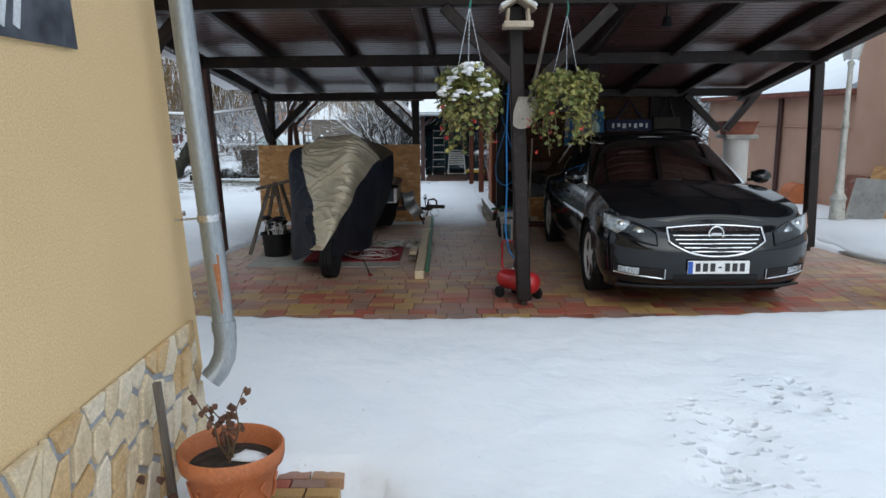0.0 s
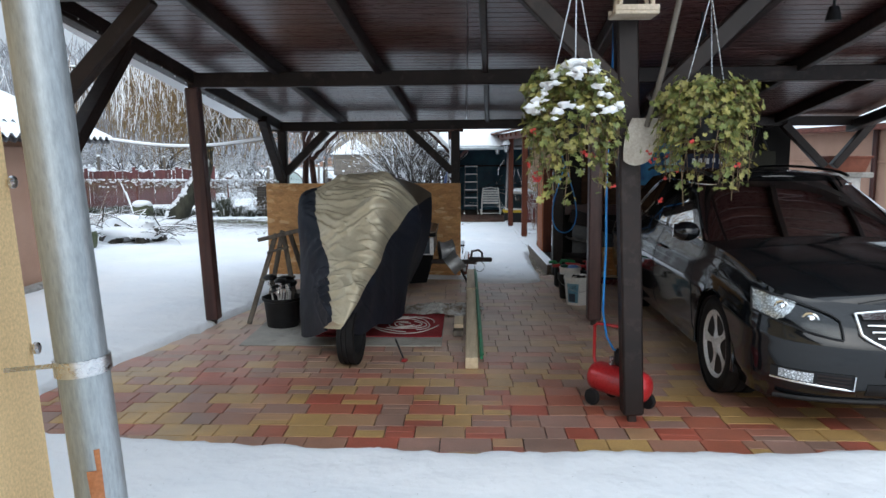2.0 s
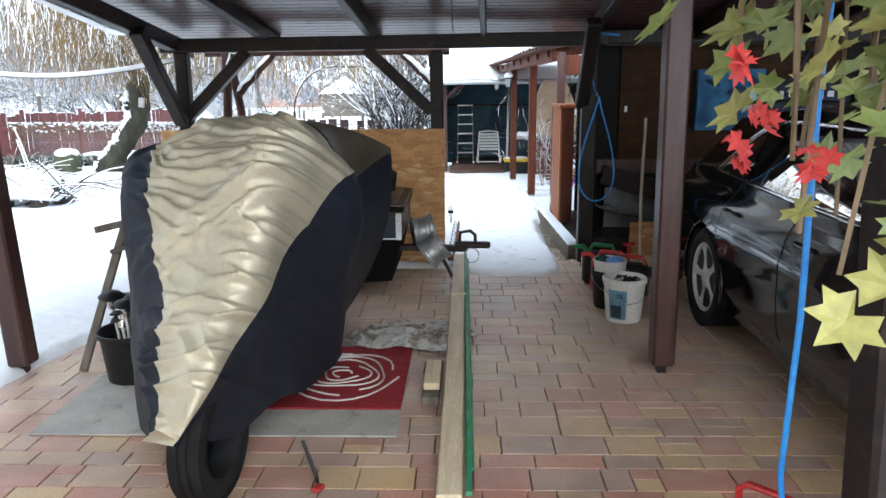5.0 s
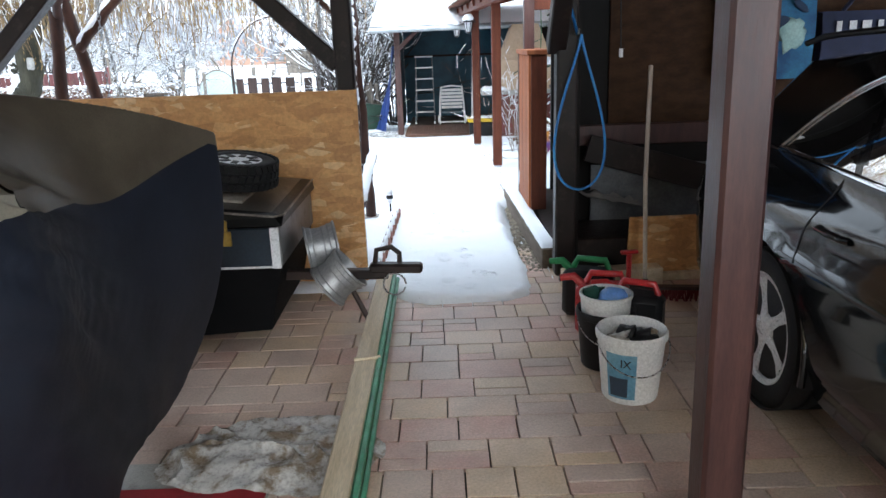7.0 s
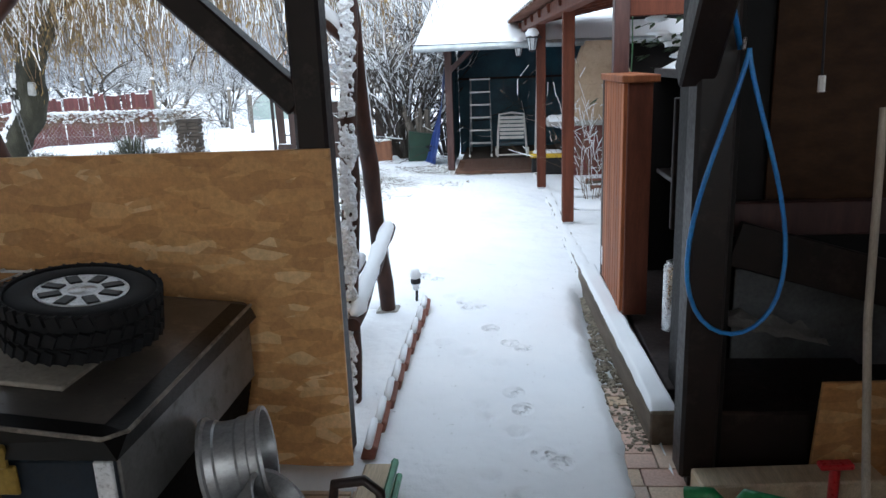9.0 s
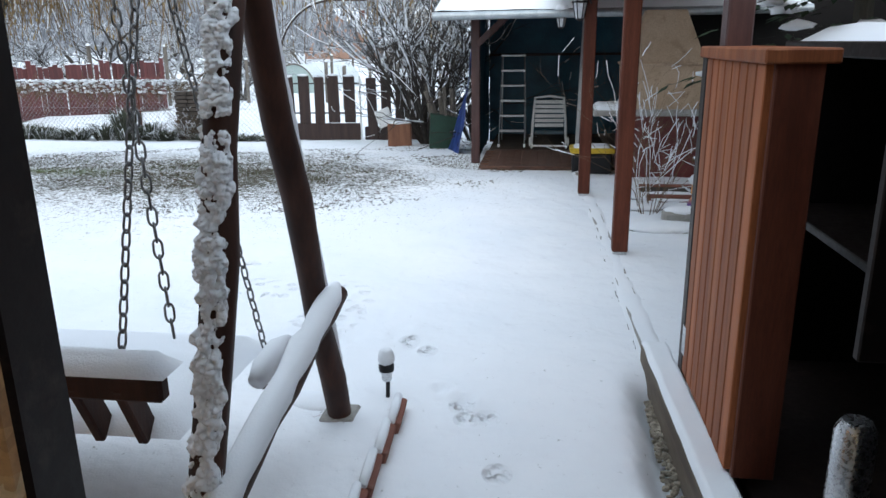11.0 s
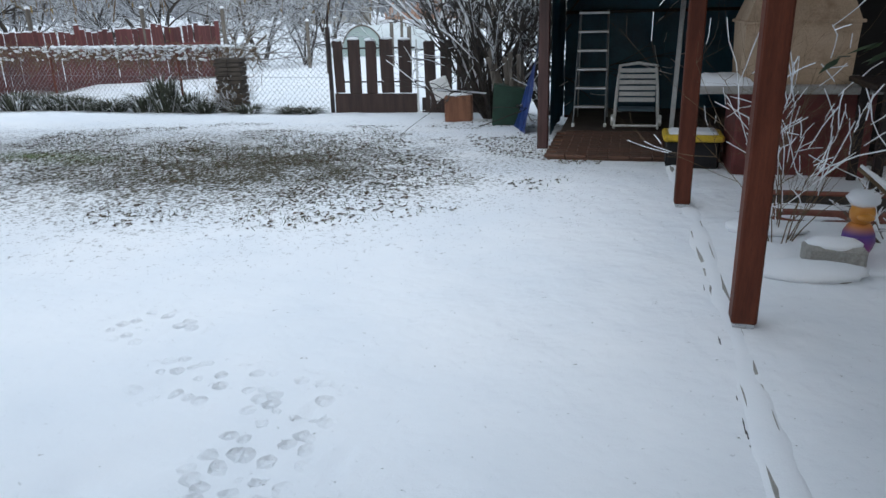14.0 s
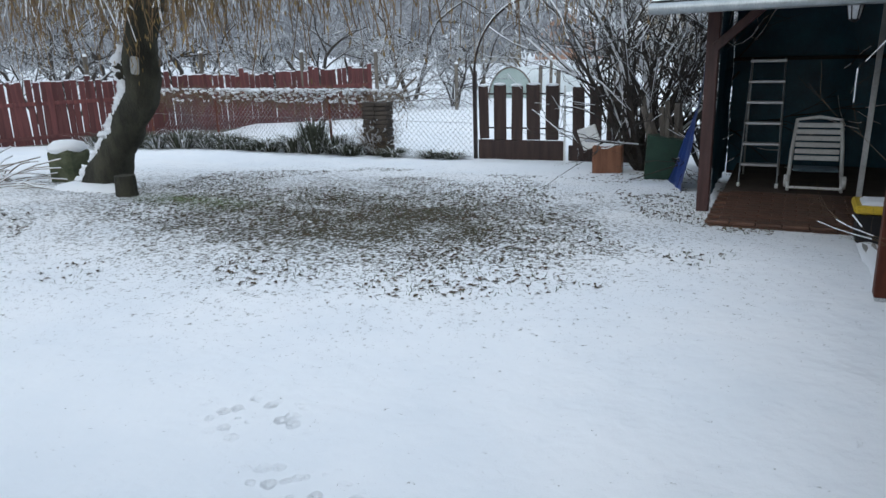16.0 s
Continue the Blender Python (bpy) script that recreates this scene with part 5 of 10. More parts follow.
part("buckle", Geo().box((0.47, -0.72, 0.02), (0.04, 0.05, 0.02), None, 0.005), plain("red_buckle", (0.35, 0.03, 0.03)), bike)

# mats
RED = surface("red_mat_pile", (0.26, 0.012, 0.018), (0.34, 0.022, 0.03), 0.9, scale=8, fine=220, bump=0.5, dirt=(0.17, 0.015, 0.02))
GREYMAT = surface("grey_felt", (0.36, 0.35, 0.32), (0.46, 0.44, 0.40), 0.95, scale=5, fine=160, bump=0.4, dirt=(0.24, 0.22, 0.19))
solo("grey_mat", Geo().box((0, 0, 0.006), (1.75, 1.36, 0.01), None, 0.003), GREYMAT, "worn grey felt mat on the paving", "mat", at=(-1.25, 7.62, 0.002))
rug = thing("red_doormat", (-0.97, 7.67, 0.012), "red doormat with a white rose drawing on grey felt", "doormat")
part("mat", Geo().box((0.02, 0.0, 0.006), (1.14, 0.90, 0.012), None, 0.004), RED, rug)
WHITELINE = surface("white_mat_line", (0.55, 0.5, 0.48), (0.65, 0.6, 0.58), 0.9)
for k in range(7):
    r0 = 0.05 + 0.048 * k
    pts = []
    a0 = 1.3 * k
    for j in range(22):
        a = a0 + j * 4.6 / 21
        rr = r0 * (1 + 0.10 * math.sin(3 * a + k))
        pts.append((0.22 + rr * math.cos(a) * 1.05, 0.0 + rr * math.sin(a), 0.014))
    part("rose_line", Geo().tube(pts, 0.006, 5), WHITELINE, rug)

# long timbers laid on the paving
GREENPL = surface("green_netting", (0.02, 0.19, 0.09), (0.05, 0.30, 0.16), 0.45, scale=10, fine=60, bump=0.4)
wood = thing("timber_stack", (-0.08, 6.3, 0), "long squared pine timbers with green edge strip on the paving", "timber")
part("timber", Geo().beam((-0.04, 0.0, 0.05), (-0.02, 3.9, 0.10), 0.10, 0.09, 0.006), PINEWOOD, wood, "pale sawn pine beam")
part("edge_strip", Geo().tube([(0.035, 0.02 + 3.9 * q / 10, 0.09 + 0.05 * q / 10 + 0.004 * math.sin(q * 5)) for q in range(11)], 0.014, 6), GREENPL, wood)
part("edge_strip", Geo().tube([(0.05, 0.3 + 3.6 * q / 10, 0.035 + 0.06 * q / 10) for q in range(11)], 0.012, 6), GREENPL, wood)
part("offcut", Geo().beam((-0.15, 1.05, 0.085), (-0.15, 1.38, 0.085), 0.085, 0.04, 0.004), PINEWOOD, wood)
part("offcut", Geo().beam((-0.155, 0.98, 0.03), (-0.15, 1.5, 0.03), 0.09, 0.05, 0.004), GREYWOOD, wood)
part("chock", Geo().beam((-0.08, 2.62, 0.13), (0.04, 2.64, 0.13), 0.02, 0.02, 0.003), PINEWOOD, wood)
# crumpled sheet of plastic
PLASTIC = surface("dirty_plastic_sheet", (0.44, 0.43, 0.41), (0.62, 0.61, 0.58), 0.3, scale=5, fine=50, bump=0.15, dirt=(0.20, 0.15, 0.10), dirt_at=(0.47, 0.60))
def crumple(u, v):
    r = 1.0 - 0.25 * noise.noise((math.cos(6.28 * v) * 1.3, math.sin(6.28 * v) * 1.3, 7))
    x, y = 0.42 * u * r * math.cos(6.2832 * v), 0.26 * u * r * math.sin(6.2832 * v)
    k = 0.4 * noise.noise((x * 5, y * 5, 1))
    h = 0.045 * (1 - u) ** 0.6 * (0.6 + noise.noise((x * 3, y * 3, 2))) + 0.030 * crease(x * 3.2 + k * 2, y * 5 + x * 3 + k, 5) ** 2 + 0.012 * crease(x * 7 - y * 5, y * 8 + k * 4, 8) ** 2 + 0.004
    return (x, y, max(0.004, h))
solo("plastic_sheet", Geo().grid(crumple, 30, 90, True), PLASTIC, "crumpled dirty plastic sheet lying on the mats", "plastic sheet", smooth=50, at=(-0.40, 8.30, 0.018))

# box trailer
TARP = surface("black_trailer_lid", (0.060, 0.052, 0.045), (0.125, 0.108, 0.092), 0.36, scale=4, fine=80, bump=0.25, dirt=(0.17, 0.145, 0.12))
TRBODY = surface("dark_blue_grey_sheet", (0.014, 0.022, 0.032), (0.022, 0.034, 0.048), 0.4, 0.3, scale=4, fine=90, bump=0.1, dirt=(0.03, 0.035, 0.04))
GOLD = plain("gold_lettering", (0.34, 0.17, 0.035), 0.5)
BRASS = surface("yellow_brass", (0.42, 0.28, 0.06), (0.52, 0.36, 0.10), 0.4, 0.6, scale=9, fine=80, bump=0.1)
trailer = thing("box_trailer", (-1.05, 9.75, 0), "low dark box trailer with a black lid and a drawbar", "trailer")
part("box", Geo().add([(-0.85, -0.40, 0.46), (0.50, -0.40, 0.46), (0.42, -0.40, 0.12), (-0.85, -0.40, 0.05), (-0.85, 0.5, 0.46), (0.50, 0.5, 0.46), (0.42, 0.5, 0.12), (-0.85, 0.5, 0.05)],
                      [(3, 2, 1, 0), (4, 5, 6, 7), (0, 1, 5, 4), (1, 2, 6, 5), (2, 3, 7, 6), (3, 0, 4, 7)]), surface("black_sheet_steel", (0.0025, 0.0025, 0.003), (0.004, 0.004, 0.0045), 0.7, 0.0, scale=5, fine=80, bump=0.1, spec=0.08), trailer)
part("side_panel", Geo().box((-0.175, -0.41, 0.56), (1.36, 0.02, 0.20), None, 0.004), TRBODY, trailer, "blue-grey panel with gold numerals")
part("front_panel", Geo().box((0.50, 0.05, 0.56), (0.02, 0.90, 0.20), None, 0.004), surface("grey_sheet_steel", (0.18, 0.18, 0.18), (0.26, 0.26, 0.26), 0.45, 0.6, scale=5, fine=70, bump=0.15, dirt=(0.10, 0.09, 0.08)), trailer)
part("corner_strip", Geo().box((0.485, -0.424, 0.56), (0.045, 0.012, 0.21), None, 0.003), ALLOY, trailer, "pale metal corner strip")
LIDEDGE = surface("scuffed_lid_edge", (0.20, 0.17, 0.14), (0.34, 0.30, 0.25), 0.5, 0.3, scale=9, fine=90, bump=0.2, dirt=(0.06, 0.05, 0.045), dirt_at=(0.45, 0.7))
lid = Geo().add([(-0.88, -0.44, 0.675), (0.53, -0.44, 0.675), (0.53, 0.52, 0.675), (-0.88, 0.52, 0.675), (-0.88, -0.41, 0.865), (0.49, -0.42, 0.715), (0.53, -0.38, 0.715), (0.53, 0.47, 0.735), (0.49, 0.51, 0.735), (-0.88, 0.50, 0.865), (-0.88, -0.36, 0.875), (0.47, -0.37, 0.728), (0.47, 0.46, 0.748), (-0.88, 0.46, 0.875)],
                [(0, 1, 5, 4), (1, 6, 5), (1, 2, 7, 6), (2, 8, 7), (2, 3, 9, 8), (4, 5, 11, 10), (5, 6, 11), (6, 7, 12, 11), (7, 8, 12), (8, 9, 13, 12), (3, 2, 1, 0), (0, 4, 10, 13, 9, 3)])
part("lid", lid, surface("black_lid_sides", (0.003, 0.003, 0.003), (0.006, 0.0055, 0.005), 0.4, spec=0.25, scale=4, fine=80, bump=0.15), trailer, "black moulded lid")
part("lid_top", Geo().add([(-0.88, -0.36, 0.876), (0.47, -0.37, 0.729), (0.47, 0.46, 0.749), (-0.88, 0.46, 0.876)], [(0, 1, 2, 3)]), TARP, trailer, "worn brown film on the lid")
part("lid_edge", Geo().tube([(-0.88, -0.412, 0.868), (-0.2, -0.417, 0.793), (0.49, -0.422, 0.718), (0.532, -0.38, 0.718), (0.532, 0.47, 0.738)], 0.006, 6), LIDEDGE, trailer, "scuffed pale lid edge")
part("foot_strip", Geo().box((-0.175, -0.424, 0.463), (1.30, 0.006, 0.012), None, 0.002), ALLOY, trailer, "pale metal strip")
def block_numeral(x, holes):
    """A broad slanted figure with rounded corners and one or two holes."""
    w, h = 0.125, 0.092

    def ring(cx, cz, a, b, n=24, p=5.0):
        out = []
        for i in range(n):
            t = 2 * math.pi * i / n
            c, q = math.cos(t), math.sin(t)
            ux, uz = abs(c) ** (2 / p) * (1 if c >= 0 else -1), abs(q) ** (2 / p) * (1 if q >= 0 else -1)
            out.append((cx + a * ux, cz + b * uz))
        return out

    g = Geo()
    bands = [(0.0, h)] if holes == 1 else [(-h / 4 + 0.004, h / 2 + 0.012), (h / 4 - 0.004, h / 2 + 0.012)]
    for cz, hh in bands:
        o, i = ring(0, cz, w / 2, hh / 2), ring(0, cz, w / 2 - 0.032, max(0.008, hh / 2 - 0.024))
        pts = [(x + a + 0.22 * b, -0.4215 - dy, 0.536 + b) for dy in (0.0, 0.003) for a, b in o + i]
        n = len(o)
        fs = []
        for k in range(n):
            m = (k + 1) % n
            fs += [(2 * n + k, 2 * n + m, 3 * n + m, 3 * n + k), (k, m, 2 * n + m, 2 * n + k), (n + m, n + k, 3 * n + k, 3 * n + m)]
        g.add(pts, fs)
    return part("numeral", g, GOLD, trailer, "gold numeral")


for x, holes in ((-0.14, 2), (0.005, 1), (0.15, 1)):
    block_numeral(x, holes)
la = part("latch", Geo().box((0.24, -0.435, 0.68), (0.042, 0.02, 0.06), None, 0.006), BRASS, trailer)
part("latch_plate", Geo().box((0.245, -0.427, 0.615), (0.058, 0.012, 0.075), None, 0.004), BRASS, la)
part("drawbar", Geo().beam((0.45, -0.16, 0.34), (1.02, -0.20, 0.34), 0.06, 0.05, 0.006), IRON, trailer)
cp = part("coupling", Geo().beam((0.92, -0.20, 0.375), (1.2, -0.215, 0.37), 0.07, 0.05, 0.012), IRON, trailer)
part("coupling_lever", Geo().tube([(0.95, -0.20, 0.40), (0.96, -0.20, 0.47), (1.04, -0.205, 0.485), (1.08, -0.205, 0.45), (1.08, -0.205, 0.40)], 0.014, 8), IRON, cp, smooth=60)
part("cable_loop", Geo().tube([(1.05 + 0.06 * math.cos(a), -0.24, 0.29 + 0.06 * math.sin(a)) for a in [i * 0.5 for i in range(13)]], 0.005, 6), STEEL, cp)
part("prop_stand", Geo().tube([(0.78, -0.18, 0.33), (0.95, -0.30, 0.02)], 0.014, 8), IRON, trailer)
for y in (-0.36, 0.46):
    w = part("trailer_wheel", tyre_geo(0.24, 0.14, 0.14), RUBBER, trailer, smooth=40)
    w.matrix_basis = pose(-0.35, y, 0.24, 90, 0, 0)
part("board_pad", Geo().box((0.05, -0.02, 0.0), (0.50, 0.46, 0.014), pose(0, 0, 0.792, 0, 6.2, 0), 0.004), surface("pale_board", (0.30, 0.26, 0.21), (0.40, 0.36, 0.30), 0.7, scale=5, fine=50, bump=0.2, dirt=(0.14, 0.11, 0.09)), trailer)


def off_road_tyre(r, w, rim):
    g = Geo()
    for k in range(34):
        a = 2 * math.pi * k / 34
        for off, z in ((0, -0.36), (0.5, 0.36), (0.25, 0.0)):
            m = Matrix.Rotation(a + off * 2 * math.pi / 34, 4, "Z") @ pose(r + 0.003, 0, z * w, 20 * (1 if z > 0 else -1), 0, 0)
            g.box((0, 0, 0), (0.016, 0.032, 0.26 * w), m, 0)
    return g


spare = thing("spare_wheel", (-0.87, 9.93, 0.845), "knobbly spare tyre on a silver rim lying on the trailer lid", "wheel")
spare.matrix_basis = pose(-0.825, 9.755, 0.884, 3, 7.5, 0) @ Matrix.Diagonal((0.86, 0.86, 0.90, 1))
ty = part("tyre", tyre_geo(0.235, 0.15, 0.142), RUBBER, spare, smooth=35)
part("tread_block", off_road_tyre(0.235, 0.15, 0.142), RUBBER, ty, kind="stuff")
rim = part("rim", Geo().lathe([(0.142, 0.068), (0.135, 0.07), (0.128, 0.045), (0.06, 0.055), (0.045, 0.068), (0, 0.07)], 32), ALLOY, spare, smooth=40)
for k in range(8):
    a = 2 * math.pi * k / 8
    part("vent", Geo().box((0.096, 0, 0.062), (0.066, 0.042, 0.022), Matrix.Rotation(a, 4, "Z"), 0.004), BLACKPL, rim)


RIMGREY = surface("dull_grey_rim", (0.30, 0.31, 0.32), (0.42, 0.43, 0.44), 0.42, 0.55, scale=5, fine=70, bump=0.12, dirt=(0.16, 0.15, 0.14), dirt_at=(0.58, 0.8))


def bare_rim(at, m):
    ob = thing("bare_wheel_rim", at, "bare silver steel wheel rim without a tyre", "wheel rim", "loose rims")
    ob.matrix_basis = Matrix.Translation(at) @ m @ Matrix.Diagonal((0.76, 0.76, 0.98, 1))
    prof = [(0.160, -0.088), (0.172, -0.088), (0.174, -0.078), (0.160, -0.072), (0.156, -0.050), (0.148, -0.044), (0.144, -0.020), (0.144, 0.008), (0.150, 0.016), (0.152, 0.042), (0.160, 0.048), (0.162, 0.070), (0.174, 0.078), (0.172, 0.088), (0.158, 0.086),
            (0.150, 0.05), (0.136, 0.03), (0.124, 0.01), (0.124, -0.03), (0.146, -0.06), (0.160, -0.088)]
    part("barrel", Geo().lathe(prof, 40), RIMGREY, ob, smooth=28)
    part("disc", Geo().lathe([(0.134, -0.02), (0.10, -0.01), (0.07, 0.012), (0.035, 0.012), (0.03, 0.0), (0.03, -0.01), (0.1, -0.03), (0.134, -0.03)], 28), RIMGREY, ob, smooth=40)
    return ob


bare_rim((-0.40, 9.70, 0.455), Vector((0.95, 0.22, 0.12)).to_track_quat("Z", "Y").to_matrix().to_4x4())
bare_rim((-0.30, 9.56, 0.325), Vector((0.70, 0.10, 0.55)).to_track_quat("Z", "Y").to_matrix().to_4x4())

# wire rack lying on the lid
rack = thing("wire_rack", (-1.42, 10.10, 0.855), "white wire rack lying on the trailer lid", "rack", rz=-6)
for y in (-0.14, 0.14):
    part("edge_bar", Geo().tube([(-0.34, y, 0.01), (0.34, y, 0.01)], 0.006, 6), WHITEPL, rack)
for k in range(7):
    part("bar", Geo().tube([(-0.33 + 0.11 * k, -0.14, 0.018), (-0.33 + 0.11 * k, 0.14, 0.018)], 0.004, 6), WHITEPL, rack)


# tub with garden lamps, trestle
tub = thing("plastic_tub", (-1.92, 7.66, 0), "black plastic tub full of solar garden lamps", "tub")
part("tub", Geo().lathe([(0.145, 0), (0.15, 0.02), (0.175, 0.26), (0.192, 0.27), (0.192, 0.295), (0.18, 0.295), (0.168, 0.26), (0.14, 0.03), (0, 0.03)], 28), BLACKPL, tub, smooth=40)
r = random.Random(11)
for k in range(9):
    a, q = k * 0.7, r.uniform(0.03, 0.13)
    x, y, h = q * math.cos(a), q * math.sin(a), r.uniform(0.36, 0.47)
    m = pose(x, y, h, r.uniform(-25, 25), r.uniform(-25, 25), 0)
    sl = part("solar_lamp", Geo().lathe([(0.0, 0.03), (0.05, 0.022), (0.072, 0.0), (0.066, -0.004), (0.03, -0.006), (0, -0.006)], 14, m), BLACKPL, tub, smooth=50)
    part("lamp_glass", Geo().lathe([(0.03, -0.006), (0.026, -0.07), (0, -0.072)], 10, m), STEEL, sl, smooth=50)
    part("lamp_stem", Geo().tube([tuple(m @ Vector((0, 0, -0.07))), (x * 0.6, y * 0.6, 0.06)], 0.009, 6), WHITEPL, sl)
tr = thing("wooden_trestle", (-2.0, 8.0, 0), "old wooden folding trestle beside the tub", "trestle")
for p, q in (((-0.28, -0.25, 0), (-0.05, 0.0, 0.86)), ((0.22, -0.25, 0), (0.02, 0.0, 0.86)), ((-0.28, 0.45, 0), (-0.05, 0.25, 0.86)), ((0.22, 0.45, 0), (0.02, 0.25, 0.86))):
    part("leg", Geo().beam(p, q, 0.045, 0.03, 0.004, (0, 1, 0)), GREYWOOD, tr)
part("top_rail", Geo().beam((-0.22, -0.04, 0.80), (0.20, -0.08, 0.90), 0.05, 0.04, 0.005), GREYWOOD, tr)
part("rung", Geo().beam((-0.19, -0.15, 0.42), (0.16, -0.15, 0.45), 0.04, 0.025, 0.004), GREYWOOD, tr)
part("rung", Geo().beam((-0.12, -0.09, 0.68), (0.09, -0.09, 0.74), 0.04, 0.025, 0.004), GREYWOOD, tr)
box = thing("wooden_crate", (-1.72, 8.05, 0), "low dark wooden crate of scrap behind the tub", "crate")
part("crate", Geo().box((0, 0, 0.13), (0.5, 0.4, 0.24), None, 0.01), GREYWOOD, box)

# ---- hanging baskets on the middle post ----
LEAFS = [surface("ivy_leaf_green", (0.085, 0.11, 0.026), (0.17, 0.19, 0.05), 0.5, scale=20, fine=90, bump=0.15, rnd=0.3, island=True),
         surface("ivy_leaf_yellow", (0.20, 0.19, 0.05), (0.31, 0.28, 0.085), 0.5, scale=20, fine=90, bump=0.15, rnd=0.3, island=True)]
FLOWER = surface("red_petal", (0.50, 0.03, 0.03), (0.62, 0.07, 0.06), 0.6, scale=20, fine=90, bump=0.1)
LOBES = [(0.0, -0.15), (0.30, -0.50), (0.42, -0.22), (0.70, -0.12), (0.44, 0.10), (0.58, 0.44), (0.22, 0.34), (0.0, 0.74), (-0.22, 0.34), (-0.58, 0.44), (-0.44, 0.10), (-0.70, -0.12), (-0.42, -0.22), (-0.30, -0.50)]


def leaf(g, c, size, nrm, spin):
    """A lobed leaf, cupped."""
    n = Vector(nrm).normalized()
    x = n.orthogonal().normalized()
    x = Matrix.Rotation(spin, 3, n) @ x
    y = n.cross(x)
    base = len(g.v)
    c = Vector(c)
    g.v.append(tuple(c - n * size * 0.12))
    for a, b in LOBES:
        g.v.append(tuple(c + (x * a + y * b) * size + n * size * 0.10 * (abs(a) - 0.3)))
    k = len(LOBES)
    for i in range(k):
        g.f.append((base, base + 1 + i, base + 1 + (i + 1) % k))


def basket(at, seed, w, h, snow):
    ob = thing("hanging_basket", at, "hanging basket of trailing green ivy geranium" + (" with snow on top" if snow else " with red blossoms"), "hanging basket", "baskets on the carport post")
    r = random.Random(seed)
    part("pot", Geo().lathe([(0.09, -0.16), (0.15, -0.02), (0.165, 0.0), (0.15, 0.0), (0, -0.02)], 20), BLACKPL, ob, smooth=50)
    for k in range(3):
        a = 2.1 * k + 0.4
        part("hanger_cord", Geo().tube([(0.15 * math.cos(a), 0.15 * math.sin(a), 0), (0, 0, 0.62)], 0.003, 5), STEEL, ob)
    part("hook", Geo().tube([(0, 0, 0.6), (0.01, 0, 0.66), (0, 0, 0.72)], 0.008, 6), plain("green_hook", (0.02, 0.16, 0.12)), ob)
    gs = [Geo(), Geo()]
    vines = Geo()
    nv = 125
    for k in range(nv):
        a = r.uniform(0, 2 * math.pi)
        reach = r.uniform(0.35, 1.0) ** 0.6
        drop = r.uniform(0.05, 1.0) * h * (1.2 - 0.45 * reach)
        rise = r.uniform(0.06, 0.20)
        pts = []
        for j in range(8):
            q = j / 7
            rad = 0.06 + (w - 0.06) * reach * (1 - (1 - q) ** 2) * (1 - 0.22 * q * q)
            z = rise * math.sin(min(1, q * 2.2) * math.pi / 2) - drop * q ** 1.7
            pts.append(Vector((rad * math.cos(a + 0.25 * math.sin(q * 3 + k)), rad * 0.85 * math.sin(a + 0.25 * math.sin(q * 3 + k)), z)))
        vines.tube(pts, 0.0022, 4, False)
        for j in range(24):
            q = r.uniform(0.08, 1.0) * 7
            i = min(6, int(q))
            p = pts[i].lerp(pts[i + 1], q - i) + Vector((r.gauss(0, 0.025), r.gauss(0, 0.025), r.gauss(0, 0.025)))
            nrm = Vector((p.x * 2.2, p.y * 2.2, 0.25 + r.uniform(-0.3, 0.5))) + Vector((r.uniform(-0.4, 0.4),) * 1 + (r.uniform(-0.4, 0.4), r.uniform(-0.3, 0.3)))
            leaf(gs[1 if r.random() < 0.42 else 0], p, r.uniform(0.018, 0.040), nrm, r.uniform(0, 6.28))
    part("vine", vines, TWIG, ob, kind="stuff")
    part("green_leaf", gs[0], LEAFS[0], ob, kind="stuff")
    part("yellow_leaf", gs[1], LEAFS[1], ob, kind="stuff")
    for k in range(9):
        a, q = r.uniform(0, 6.28), r.uniform(0.7, 1.02)
        c = (w * q * math.cos(a), 0.85 * w * q * math.sin(a), -h * r.uniform(0.1, 0.75))
        g = Geo()
        for j in range(5):
            leaf(g, Vector(c) + Vector((r.uniform(-0.012, 0.012), r.uniform(-0.012, 0.012), r.uniform(-0.012, 0.012))), 0.016, (r.uniform(-1, 1), r.uniform(-1, 1), r.uniform(-1, 1)), r.uniform(0, 6))
        part("blossom", g, FLOWER, ob)
    if snow:
        for k in range(46):
            a, q = r.uniform(2.9, 6.5), r.uniform(0.05, 1.0)
            s = r.uniform(0.010, 0.024) * (1.6 if r.random() < 0.25 else 1.0)
            part("snow_lump", Geo().blob((w * 0.85 * q * math.cos(a), -0.10 + w * 0.7 * q * math.sin(a), 0.20 - 0.26 * q * q + 0.25 * s), (s * 1.35, s * 1.1, s * 0.62), 10, 0.7, k), SNOW, ob, smooth=180)
    return ob


basket((0.34, 4.38, 1.86), 1, 0.25, 0.60, True)
basket((1.15, 4.98, 1.88), 2, 0.31, 0.66, False)

# shovel hung on the post
DIRTYPL = surface("dirty_pale_plastic", (0.34, 0.30, 0.25), (0.46, 0.42, 0.36), 0.55, scale=5, fine=70, bump=0.15, dirt=(0.22, 0.19, 0.15))
sh = thing("snow_shovel", (0.84, 5.12, 1.58), "snow shovel with a pale plastic blade hung on the post", "shovel")
part("blade", Geo().grid(lambda u, v: ((v - 0.5) * (0.15 + 0.05 * math.sin(u * 2.6)) + 0.06 * u - 0.03, 0.02 - 0.05 * (2 * v - 1) ** 2 * 0.6 + 0.02 * u, 0.0 + 0.27 * u + 0.03 * (2 * v - 1) ** 2 * (1 - u)), 10, 12), DIRTYPL, sh, smooth=60)
part("handle", Geo().tube([(0.03, 0.03, 0.22), (0.11, 0.01, 0.55), (0.20, -0.01, 1.02)], 0.016, 10), GREYWOOD, sh, smooth=60)

